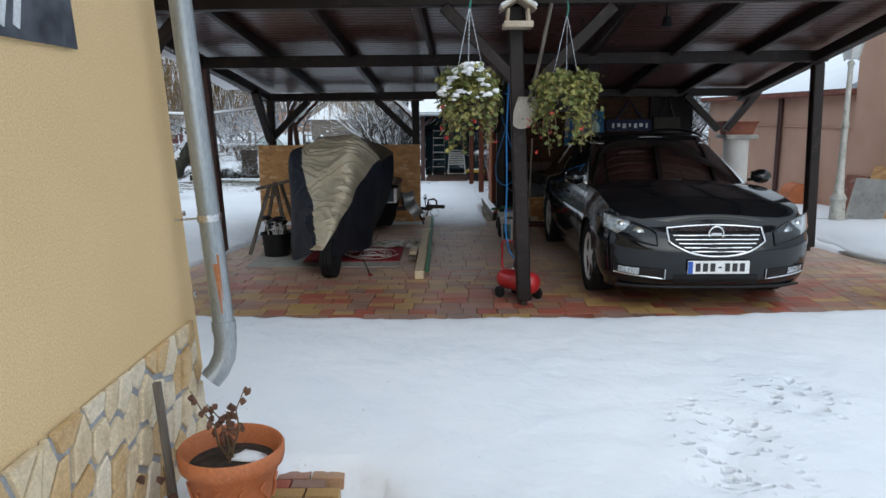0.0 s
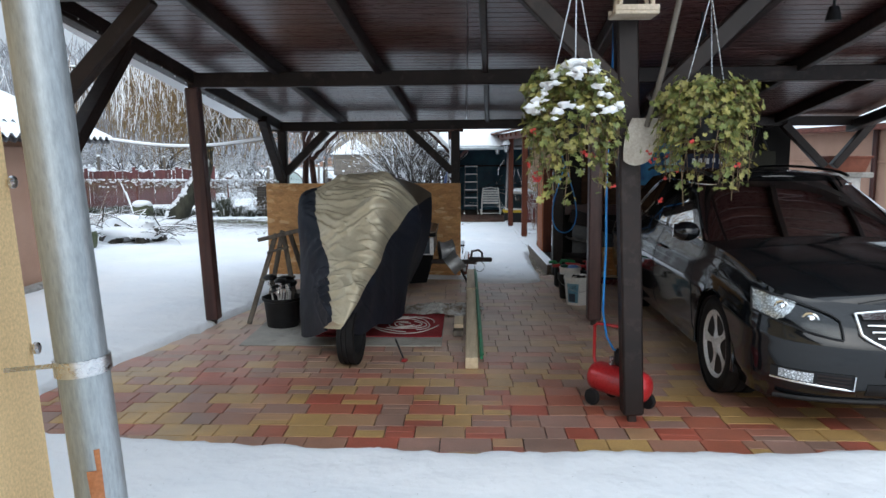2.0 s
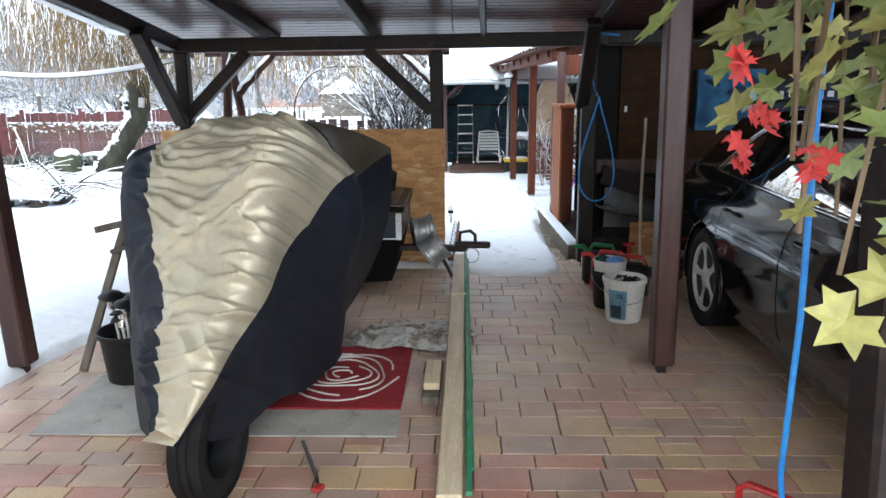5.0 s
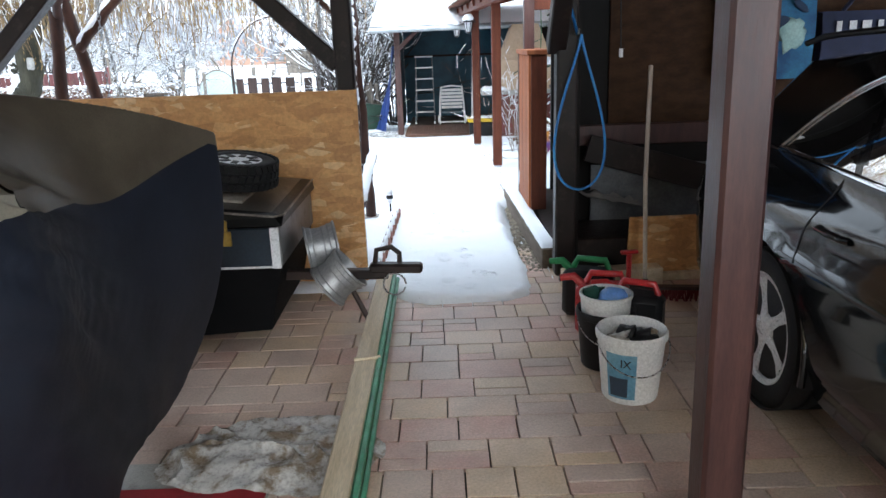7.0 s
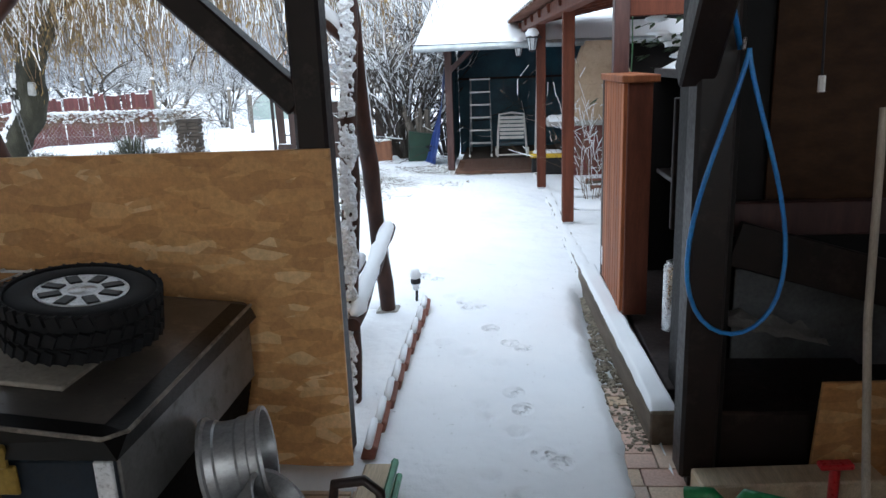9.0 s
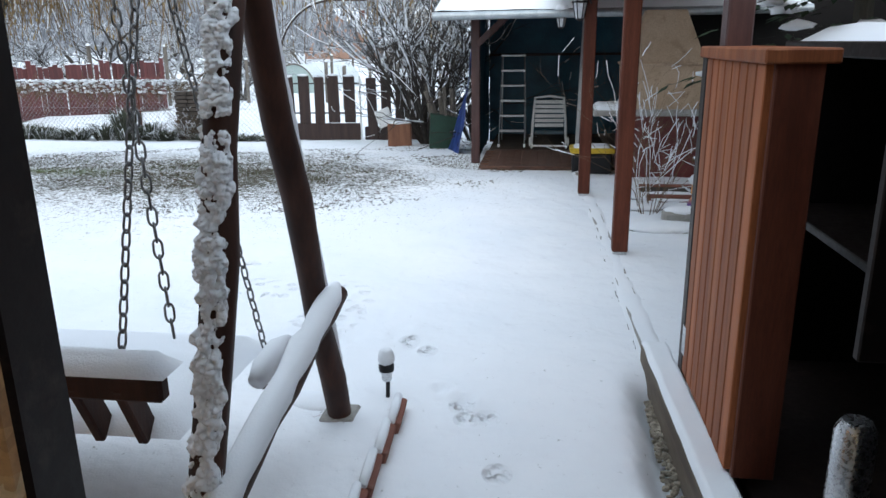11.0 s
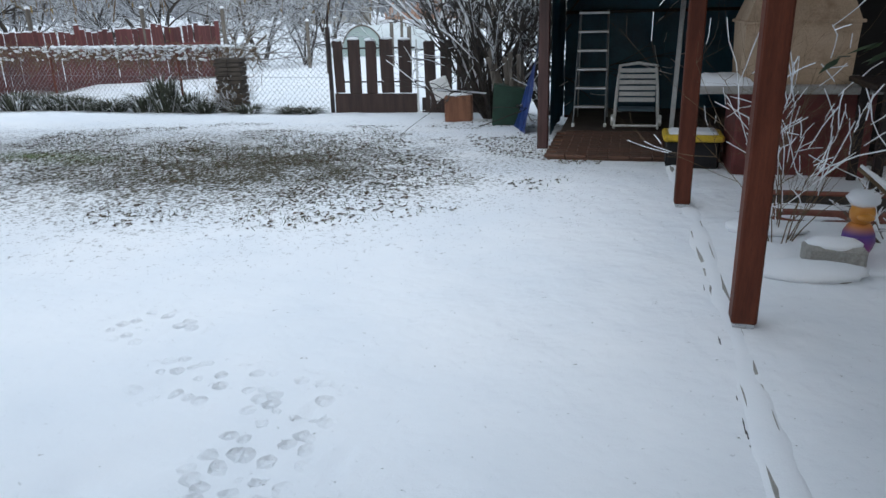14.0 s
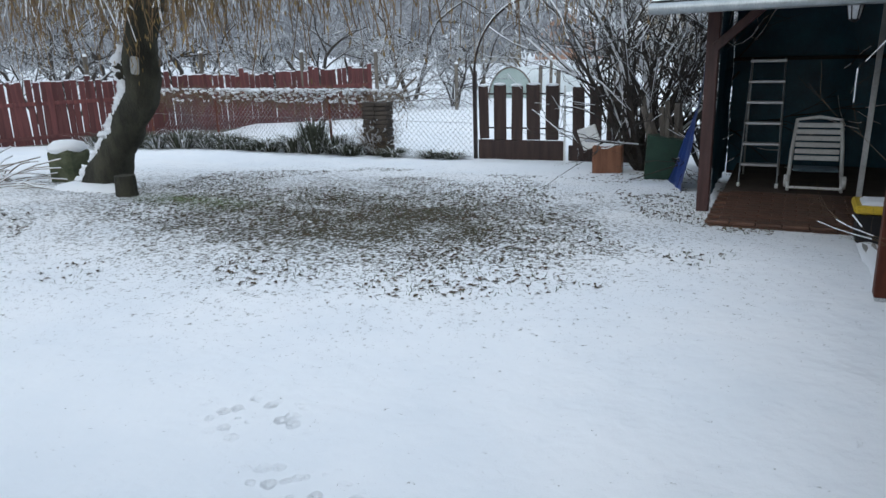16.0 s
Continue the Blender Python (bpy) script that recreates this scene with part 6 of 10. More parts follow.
# bird feeder at the top of the post
BIRCH = surface("pale_birch_wood", (0.42, 0.34, 0.25), (0.54, 0.46, 0.36), 0.7, scale=6, fine=50, bump=0.25)
bf = thing("bird_feeder", (0.76, 5.08, 2.40), "small pale wooden bird feeder house on the post", "bird feeder")
part("tray", Geo().box((0, 0, 0.01), (0.24, 0.2, 0.02), None, 0.004), BIRCH, bf)
for x in (-0.10, 0.10):
    for y in (-0.08, 0.08):
        part("corner_post", Geo().beam((x * 0.9, y * 0.9, 0.02), (x * 0.8, y * 0.8, 0.15), 0.022, 0.022, 0.003, (0, 1, 0)), BIRCH, bf)
for y in (-0.095, 0.095):
    part("rail", Geo().beam((-0.12, y, 0.035), (0.12, y, 0.035), 0.012, 0.03, 0.003), BIRCH, bf)
for s in (1, -1):
    part("roof_side", Geo().box((0, 0, 0), (0.17, 0.26, 0.014), pose(s * 0.07, 0, 0.185, 0, s * 32, 0), 0.003), BIRCH, bf)
    part("roof_snow", Geo().box((0, 0, 0), (0.17, 0.26, 0.03), pose(s * 0.075, 0, 0.208, 0, s * 32, 0), 0.012), SNOW, bf)

# compressor at the foot of the post
CRED = surface("red_enamel", (0.44, 0.018, 0.022), (0.54, 0.03, 0.035), 0.32, 0.0, scale=4, fine=90, bump=0.05, coat=0.5)
co = thing("air_compressor", (0.88, 5.50, 0), "red portable air compressor on wheels behind the post", "compressor", rz=-38)
co.matrix_basis = pose(0.84, 5.52, 0, 0, 0, -48) @ Matrix.Diagonal((0.84, 0.84, 0.84, 1))
part("tank", Geo().lathe([(0.0, -0.27), (0.06, -0.265), (0.105, -0.235), (0.12, -0.19), (0.12, 0.19), (0.105, 0.235), (0.06, 0.265), (0, 0.27)], 28, pose(0, 0, 0.20, 0, 90, 0)), CRED, co, smooth=50)
part("motor", Geo().box((0.05, 0, 0.40), (0.17, 0.13, 0.14), None, 0.03), BLACKPL, co)
part("cylinder_head", Geo().box((0.10, 0, 0.47), (0.09, 0.10, 0.08), None, 0.015), STEEL, co)
part("regulator", Geo().tube([(-0.08, 0, 0.31), (-0.08, 0, 0.37), (-0.02, 0, 0.37)], 0.02, 10), STEEL, co, smooth=60)
part("handle_bar", Geo().tube([(-0.22, 0.0, 0.25), (-0.25, 0, 0.34), (-0.25, 0, 0.60), (-0.22, 0, 0.625), (0.0, 0, 0.63)], 0.013, 8), CRED, co, smooth=60)
for x, y in ((-0.16, 0.13), (-0.16, -0.13), (0.18, 0.12), (0.18, -0.12)):
    part("wheel", Geo().lathe([(0.06, -0.02), (0.065, -0.012), (0.065, 0.012), (0.06, 0.02), (0.03, 0.022), (0, 0.022)], 20, pose(x, y, 0.065, 90, 0, 0)), RUBBER, co, smooth=50)
HOSE = surface("blue_hose", (0.014, 0.20, 0.58), (0.025, 0.27, 0.68), 0.4, scale=9, fine=80, bump=0.05)
ho = thing("air_hose", (0.74, 5.52, 0.36), "bright blue air hose hanging from the roof to the compressor", "hose")
pts = [(0.12, 0.0, 0.0), (0.05, -0.02, 0.03), (0.0, -0.04, 0.12), (-0.03, -0.05, 0.3), (-0.02, -0.05, 0.7), (-0.03, -0.05, 1.2), (-0.01, -0.04, 1.7), (0.0, -0.02, 2.22)]
part("hose", Geo().tube(pts, 0.0075, 8), HOSE, ho, smooth=180)

# ---- right bay: back wall and what stands or hangs before it ----
BACKWALL = surface("brown_particle_board", (0.030, 0.013, 0.006), (0.055, 0.025, 0.011), 0.75, spec=0.2, scale=8, fine=40, bump=0.3, stretch=(1, 1, 2))
# boards in roofed recesses: near black, with the deep shade put into the colour
SHADEBOARD = surface("shade_toned_board", (0.005, 0.0042, 0.004), (0.009, 0.007, 0.007), 0.65, spec=0.2, scale=4, fine=50, bump=0.2)
bw = thing("back_wall", (2.5, 10.95, 0), "dark timber back wall of the carport with brown particle board", "wall", kind="structure")
part("frame_board", Geo().box((0.15, 0.03, 1.05), (3.1, 0.06, 2.1), None, 0.004), SHADEBOARD, bw)
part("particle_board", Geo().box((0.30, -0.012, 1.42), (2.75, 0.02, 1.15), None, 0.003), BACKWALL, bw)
part("side_board", Geo().box((-1.40, -0.30, 1.05), (0.04, 0.66, 2.1), None, 0.003), SHADEBOARD, bw)
part("rail", Geo().beam((-1.3, -0.05, 0.86), (1.6, -0.05, 0.86), 0.05, 0.14, 0.006), POSTWOOD, bw)
part("shelf_edge", Geo().beam((-1.3, -0.35, 2.0), (1.6, -0.35, 2.02), 0.06, 0.08, 0.006), DARKWOOD, bw)
part("diagonal_board", Geo().beam((-1.25, -0.22, 0.80), (0.3, -0.22, 0.35), 0.03, 0.18, 0.004), DARKWOOD, bw)
part("sheet_metal", Geo().box((-0.55, -0.10, 0.45), (1.3, 0.012, 0.42), None, 0.002), surface("dull_sheet_metal", (0.10, 0.11, 0.12), (0.16, 0.17, 0.18), 0.45, 0.6, scale=5, fine=60, bump=0.1), bw)
part("rag", Geo().grid(lambda u, v: (-1.30 + 0.42 * u, -0.30 + 0.2 * v, 0.50 + 0.05 * noise.noise((u * 5, v * 5, 1)) - 0.10 * u), 10, 8), surface("grey_sacking", (0.16, 0.16, 0.16), (0.26, 0.26, 0.25), 0.9, scale=6, fine=90, bump=0.4), bw, smooth=60)
part("floor_box", Geo().box((-1.05, -0.35, 0.14), (0.7, 0.5, 0.26), None, 0.01), DARKWOOD, bw)
# side wall beyond the car, half height, dark
sw = thing("carport_side_screen", (3.95, 10.9, 0), "dark boarded screen at the back corner of the carport", "screen", kind="structure")
part("screen_board", Geo().box((-0.1, 0.0, 1.0), (0.7, 0.04, 2.0), None, 0.004), SHADEBOARD, sw)

# beach towels hung as bags
def hung_bag(at, w, h, col1, col2, label):
    ob = thing("beach_bag", at, label, "bag", "bags on the back wall")
    part("cloth", Geo().grid(lambda u, v: (-w / 2 + w * u, -0.03 - 0.025 * math.sin(math.pi * v) + 0.012 * noise.noise((u * 4, v * 4, at[0])), -h * v), 16, 12), col1, ob, smooth=180)
    part("back_cloth", Geo().grid(lambda u, v: (-w / 2 + w * u, 0.03, -h * v), 4, 4), col1, ob)
    part("strap", Geo().tube([(-w * 0.3, 0, 0), (-w * 0.12, 0, 0.17), (-0.02, 0, 0.30), (0.02, 0, 0.30), (w * 0.12, 0, 0.17), (w * 0.3, 0, 0)], 0.014, 6), col2, ob, smooth=60)
    return ob


SEA = surface("sea_blue_print", (0.010, 0.065, 0.17), (0.03, 0.17, 0.31), 0.8, scale=5, fine=90, bump=0.2)
SEADARK = plain("dark_blue_print", (0.01, 0.03, 0.07), 0.8)
NAVYBAG = surface("navy_bag_cloth", (0.010, 0.016, 0.045), (0.016, 0.024, 0.065), 0.8, scale=5, fine=120, bump=0.2)
INK = plain("white_print", (0.6, 0.62, 0.65), 0.8)
b1 = hung_bag((2.43, 10.86, 1.76), 0.62, 0.56, SEA, SEADARK, "blue beach bag with a printed sea scene hung on the wall")
for x, z, a, s in ((-0.18, -0.12, 20, 1.0), (0.05, -0.2, -15, 1.3), (0.2, -0.1, 40, 0.9), (-0.05, -0.33, 10, 0.8)):
    part("print_shape", Geo().blob((0, 0, 0), (0.07 * s, 0.004, 0.026 * s), 10, 0.1, 1, pose(x, -0.062, z, 0, a, 0)), SEADARK, b1, smooth=180)
part("print_pale", Geo().blob((0.16, -0.06, -0.28), (0.09, 0.004, 0.10), 12, 0.3, 4), surface("pale_turquoise_print", (0.25, 0.42, 0.42), (0.36, 0.52, 0.50), 0.8), b1, smooth=180)
b2 = hung_bag((3.16, 10.86, 1.62), 0.74, 0.42, NAVYBAG, NAVYBAG, "navy beach bag with small white printed signs hung on the wall")
for k in range(7):
    x = -0.27 + 0.09 * k
    part("print_sign", Geo().box((x, -0.064, -0.10 + 0.01 * (k % 2)), (0.035 + 0.012 * (k % 3), 0.004, 0.075 - 0.02 * (k % 2)), pose(0, 0, 0, 0, 0, 0), 0.001), INK, b2)
hung_bag((3.75, 10.80, 1.65), 0.42, 0.5, plain("dark_olive_cloth", (0.03, 0.03, 0.022), 0.9), BLACKPL, "dark cloth bag hung on the wall")

# hose loop on the back post
hl = thing("hose_loop", (1.08, 10.24, 1.53), "loop of blue hose hung on the carport post", "hose")
pts = []
for i in range(41):
    q = i / 40 * 2 * math.pi
    pts.append((0.02 + 0.225 * math.sin(q) * (math.sin(q / 2) ** 1.7), -0.02, -0.455 + 0.455 * math.cos(q)))
part("hose", Geo().tube(pts, 0.0075, 8), HOSE, hl, smooth=180)
part("hook", Geo().tube([(0.0, 0.05, 0.02), (0.0, -0.03, 0.0), (0.0, -0.04, 0.03)], 0.006, 6), STEEL, hl)
part("hose_tail", Geo().tube([(0.0, 0.0, 0.0), (-0.10, -0.10, 0.30), (-0.12, -0.35, 0.5), (0.05, -0.6, 0.46)], 0.009, 8), HOSE, hl, smooth=180)

# sill beam, small osb board, broom, can, buckets
solo("sill_beam", Geo().beam((0, 0, 0.06), (0.62, 0.05, 0.06), 0.12, 0.12, 0.006), PINEWOOD, "short yellow pine beam on the paving", "beam", at=(1.0, 10.17, 0))
so = thing("small_osb_board", (1.43, 10.30, 0), "smaller osb board leaning at the back of the carport", "board", rz=3)
part("board", Geo().box((0.55, 0.02, 0.22), (1.1, 0.016, 0.40), pose(0, 0, 0, 6, 0, 0), 0.002), OSB, so)
part("base_lath", Geo().beam((-0.1, -0.03, 0.025), (1.1, -0.03, 0.025), 0.05, 0.05, 0.004), PINEWOOD, so)
br = thing("broom", (1.45, 9.94, 0), "broom with a wooden stick and dark red bristles", "broom", rz=-8)
part("stick", Geo().tube([(0, 0, 0.07), (0.0, 0.18, 0.7), (0.02, 0.30, 1.34)], 0.013, 8), surface("pale_stick", (0.36, 0.30, 0.24), (0.46, 0.40, 0.33), 0.6, scale=5, fine=60, stretch=(5, 5, 0.4)), br, smooth=60)
part("socket", Geo().tube([(0, 0, 0.055), (0, 0.02, 0.12)], 0.02, 10), BLACKPL, br)
part("head", Geo().box((0.13, 0, 0.075), (0.46, 0.055, 0.022), None, 0.006), IRON, br)
g = Geo()
r = random.Random(4)
for i in range(26):
    for j in range(3):
        x, y = -0.09 + 0.44 * i / 25, -0.02 + 0.02 * j
        g.tube([(x, y, 0.066), (x + r.uniform(-0.012, 0.012), y * 2.1 + r.uniform(-0.008, 0.008), 0.004)], 0.006, 4)
part("bristle", g, plain("dark_red_bristle", (0.14, 0.012, 0.016), 0.8), br, kind="stuff")


def bucket(at, s, mat, label, fill):
    ob = thing("bucket", at, label, "bucket", "buckets by the wall")
    part("shell", Geo().lathe([(0.115 * s, 0), (0.12 * s, 0.01), (0.143 * s, 0.27 * s), (0.152 * s, 0.275 * s), (0.153 * s, 0.30 * s), (0.146 * s, 0.31 * s), (0.138 * s, 0.30 * s), (0.112 * s, 0.02), (0, 0.02)], 32), mat, ob, smooth=45)
    part("bail", Geo().tube([(0.152 * s * math.cos(a), -0.03 + 0.152 * s * math.sin(a) * -0.98, 0.27 * s - 0.11 * s * math.sin(a)) for a in [math.pi * i / 16 for i in range(17)]], 0.003, 6), STEEL, ob)
    if fill:
        part("contents", Geo().lathe([(0.13 * s, 0.24 * s), (0.06, 0.255 * s), (0, 0.25 * s)], 20), SOIL, ob)
    return ob


b = bucket((1.06, 8.76, 0), 1.0, WHITEPL, "white plastic paint bucket with a printed label, filled with scraps", True)
LAB = surface("printed_label_blue", (0.10, 0.28, 0.42), (0.22, 0.42, 0.52), 0.4, scale=7, fine=60, bump=0.0)
la = part("label", Geo().grid(lambda u, v: ((0.1225 + 0.021 * v + 0.0015) * math.cos(-2.6 + 0.95 * u), (0.1225 + 0.021 * v + 0.0015) * math.sin(-2.6 + 0.95 * u), 0.03 + 0.21 * v), 14, 6), LAB, b, smooth=60)
part("label_dark", Geo().grid(lambda u, v: ((0.1225 + 0.0115 * v + 0.003) * math.cos(-2.5 + 0.6 * u), (0.1225 + 0.0115 * v + 0.003) * math.sin(-2.5 + 0.6 * u), 0.04 + 0.09 * v), 10, 4), plain("label_navy", (0.03, 0.05, 0.08)), la, smooth=60)
tx = bpy.data.curves.new("letters", "FONT")
tx.body, tx.size, tx.extrude = "IX", 0.05, 0.001
lt = new("letters", tx)
lt.parent = la
lt.matrix_basis = pose(-0.078, -0.126, 0.185, 90, 0, -32)
tx.materials.append(PLATEINK)
for k in range(5):
    part("rag", Geo().blob((-0.05 + 0.03 * k, -0.03 + 0.03 * (k % 3), 0.275 + 0.01 * (k % 2)), (0.05, 0.04, 0.03), 10, 0.5, k), (PLASTIC, BLACKPL, WHITEPL, BLACKPL, PLASTIC)[k], b, smooth=70)
b = bucket((1.02, 9.08, 0), 0.92, BLACKPL, "black builder's bucket with a white pail inside", False)
part("inner_pail", Geo().lathe([(0.10, 0.10), (0.118, 0.34), (0.124, 0.345), (0.124, 0.36), (0.115, 0.36), (0.10, 0.2), (0, 0.2)], 28), WHITEPL, b, smooth=45)
part("blue_cup", Geo().blob((0.03, -0.01, 0.345), (0.07, 0.06, 0.04), 14, 0.1, 2), plain("pale_blue_plastic", (0.13, 0.28, 0.62), 0.4), b, smooth=180)
part("green_rag", Geo().blob((-0.05, 0.03, 0.335), (0.05, 0.05, 0.03), 12, 0.5, 5), plain("dark_green_cloth", (0.01, 0.07, 0.05), 0.8), b, smooth=70)


def jerrycan(at, rz, body, cap, label):
    ob = thing("jerrycan", at, label, "jerrycan", "jerrycans by the wall", rz=rz)
    part("body", Geo().box((0, 0, 0.14), (0.16, 0.28, 0.27), None, 0.03), body, ob, smooth=40)
    part("handle", Geo().tube([(0, -0.11, 0.27), (0, -0.09, 0.325), (0, 0.06, 0.33), (0, 0.09, 0.27)], 0.018, 10), cap, ob, smooth=60)
    part("spout", Geo().tube([(0, 0.10, 0.26), (0, 0.15, 0.31), (0, 0.22, 0.30)], [0.025, 0.022, 0.018], 10), cap, ob, smooth=60)
    return ob


jerrycan((1.07, 9.72, 0), 70, BLACKPL, plain("green_plastic", (0.01, 0.18, 0.06), 0.45), "dark plastic canister with a green spout")
jerrycan((1.09, 9.46, 0), 80, CRED, CRED, "red plastic petrol canister on the paving")
jerrycan((1.22, 9.30, 0), 65, BLACKPL, CRED, "black petrol canister with a red nozzle")
ax = thing("axle_stand", (1.36, 9.98, 0), "small red steel axle stand", "axle stand")
part("column", Geo().tube([(0, 0, 0.03), (0, 0, 0.27)], 0.016, 10), CRED, ax, smooth=60)
part("saddle", Geo().beam((-0.05, 0, 0.28), (0.05, 0, 0.285), 0.04, 0.02, 0.005), CRED, ax)
for k in range(3):
    a = 2.1 * k
    part("foot", Geo().tube([(0, 0, 0.1), (0.1 * math.cos(a), 0.1 * math.sin(a), 0.01)], 0.01, 8), CRED, ax)
ca = thing("cable_light", (1.35, 10.3, 1.42), "loose cable hanging from the roof beam", "cable")
part("cable", Geo().tube([(0, 0, 0), (-0.01, 0, 0.3), (0.0, -0.05, 0.62)], 0.004, 6), BLACKPL, ca)
part("plug", Geo().tube([(0, 0, -0.03), (0, 0, 0.02)], 0.012, 8), WHITEPL, ca)
# small lamp and camera under the roof
for x, y, z in ((1.52, 6.3, 2.52), (2.2, 5.8, 2.58)):
    lm = thing("spotlight", (x, y, z), "small dark spotlight under the carport roof", "spotlight")
    part("housing", Geo().lathe([(0.03, 0), (0.045, -0.06), (0.05, -0.09), (0, -0.085)], 14), BLACKPL, lm, smooth=50)
    part("bracket", Geo().tube([(0, 0, 0), (0, 0, 0.12)], 0.01, 6), BLACKPL, lm)
# string of bare cable along the left side plate
sl = thing("light_string", (-2.8, 5.2, 2.45), "thin string of lights along the carport beam", "light string")
pts = [(0.09 + 0.01 * math.sin(i), i * 0.26, 0.16 - 0.128 * (i * 0.26 - 0.1) - 0.03 * abs(math.sin(i * 1.3))) for i in range(20)]
part("wire", Geo().tube(pts, 0.003, 5), BLACKPL, sl)
for i in range(0, 20, 1):
    part("bulb", Geo().blob((pts[i][0], pts[i][1], pts[i][2] - 0.01), (0.005, 0.005, 0.008), 6, 0, 0), WHITEPL, sl)

# ---- garden behind the carport ----
def snow_cap(g, x0, x1, y0, y1, z, t, seed=0, nx=12, ny=12):
    """A rounded slab of snow lying on a flat top."""
    def f(u, v):
        e = min(u, 1 - u, 1.0) * (x1 - x0)
        k = min(v, 1 - v) * (y1 - y0)
        d = min(e, k)
        return (x0 + (x1 - x0) * u, y0 + (y1 - y0) * v, z + t * min(1, (d / (t * 1.2)) ** 0.5) * (0.9 + 0.2 * noise.noise((u * 4, v * 4, seed))))
    return g.grid(f, nx, ny)


# porch swing
LOG = surface("stained_log", (0.026, 0.010, 0.007), (0.060, 0.024, 0.015), 0.6, spec=0.25, scale=4, fine=40, stretch=(3, 3, 0.5), bump=0.35)
swing = thing("porch_swing", (-0.37, 11.5, 0), "rustic log porch swing hung on chains, covered with snow", "swing")
def log(name, p, q, r, parent=swing, mat=LOG):
    p, q = Vector(p), Vector(q)
    pts = [p.lerp(q, i / 8) + Vector((0.006 * math.sin(i * 2.1 + p.x * 9), 0.006 * math.cos(i * 1.7), 0)) for i in range(9)]
    return part(name, Geo().tube(pts, [r * (1 + 0.06 * math.sin(i * 1.9)) for i in range(9)], 12), mat, parent, smooth=60)
log("leg", (0.023, -0.62, 0.0), (0.0, 0.05, 1.95), 0.043)
log("leg", (-0.005, 0.68, 0.0), (-0.002, -0.04, 1.97), 0.046)
log("leg", (-2.05, -0.5, 0.0), (-2.10, -0.12, 2.0), 0.045)
log("leg", (-1.95, 0.5, 0.0), (-2.12, 0.0, 2.0), 0.045)
log("top_beam", (0.16, 0.0, 1.99), (-2.35, 0.0, 1.99), 0.05)
log("brace", (0.055, 0.53, 0.60), (0.052, -0.58, 0.40), 0.033)
log("brace", (0.02, 0.0, 1.62), (-0.32, 0.0, 1.95), 0.033)
log("brace", (-2.05, 0.02, 1.55), (-1.65, 0.0, 1.96), 0.035)
log("brace", (-2.2, 0.02, 1.60), (-1.95, -0.35, 1.95), 0.033)


def crust(u, v):
    """Wet snow that clings to the weather side of the leg: thick in clumps, broken at its edges."""
    c = Vector((0.023, -0.62, 0.0)).lerp(Vector((0.0, 0.05, 1.95)), v)
    a = math.radians(268 + 150 * (u - 0.5))
    x, z = a * 0.05, 1.95 * v
    big = noise.voronoi((x * 42, z * 42, 1.0))[0][0]
    small = noise.voronoi((x * 100, z * 100, 4.0))[0][0]
    edge = 1 - (abs(u - 0.5) * 2) ** 3
    cover = edge * 0.85 - 0.42 + 0.55 * noise.noise((x * 12, z * 9, 3.0)) + 0.45 * noise.noise((x * 30, z * 30, 6.0))
    lump = math.sqrt(max(0.0, 1 - (big / 0.75) ** 2)) * 0.014 + math.sqrt(max(0.0, 1 - (small / 0.7) ** 2)) * 0.009
    k = 0.037 + smoothstep(-0.05, 0.40, cover) * (0.005 + lump)
    return c + Vector((k * math.cos(a), k * math.sin(a), 0.0))


g = Geo().grid(crust, 64, 800)
part("clinging_snow", g, SNOW, swing, "broken crust of wet snow", smooth=60)
def snow_on(p, q, r, w, parent=swing, n=14, seed=0):
    """A ridge of snow along the upper side of a pole."""
    p, q = Vector(p), Vector(q)
    pts = [p.lerp(q, i / n) + Vector((0, 0, r + w * 0.35 + 0.012 * noise.noise((i * 0.7, seed, 1)))) for i in range(n + 1)]
    rs = [w * (0.35 if i in (0, n) else 1 + 0.25 * noise.noise((i * 0.9, seed, 3))) for i in range(n + 1)]
    return part("snow_ridge", Geo().tube(pts, rs, 10), SNOW, parent, smooth=180)
snow_on((0.055, 0.53, 0.60), (0.052, -0.56, 0.405), 0.02, 0.040, seed=1)
snow_on((0.16, 0.0, 1.99), (-2.35, 0.0, 1.99), 0.03, 0.05, seed=2, n=30)
snow_on((0.02, 0.0, 1.62), (-0.32, 0.0, 1.95), 0.018, 0.035, seed=3)
snow_on((-2.2, 0.02, 1.60), (-1.95, -0.35, 1.95), 0.02, 0.035, seed=4)
snow_on((-2.05, 0.02, 1.55), (-1.65, 0.0, 1.96), 0.02, 0.035, seed=5)
snow_on((0.022, 0.682, 0.06), (0.020, 0.06, 1.75), 0.018, 0.018, seed=6, n=50)
CHAIN = surface("chain_steel", (0.16, 0.16, 0.165), (0.26, 0.26, 0.26), 0.45, 0.8, scale=9, fine=90, bump=0.1)
link = Geo().tube([(0.011 * math.cos(a), 0, 0.019 * math.sin(a) + (0.006 if math.sin(a) > 0 else -0.006)) for a in [2 * math.pi * i / 12 for i in range(13)]], 0.0034, 5, False).mesh("chain_link", CHAIN, 180)
def chain(p, q):
    p, q = Vector(p), Vector(q)
    n = max(2, int((q - p).length / 0.041))
    d = (q - p).to_track_quat("Z", "Y").to_matrix().to_4x4()
    ch = part("chain", Geo().tube([p, p.lerp(q, 0.004)], 0.006, 6), CHAIN, swing)
    for i in range(n):
        o = new("link", link)
        o.parent = ch
        o.matrix_basis = Matrix.Translation(p.lerp(q, (i + 0.5) / n)) @ d @ Matrix.Rotation(radians(90 * (i % 2) + 8), 4, "Z")
chain((-0.21, 0.0, 1.95), (-0.27, -0.29, 0.69))
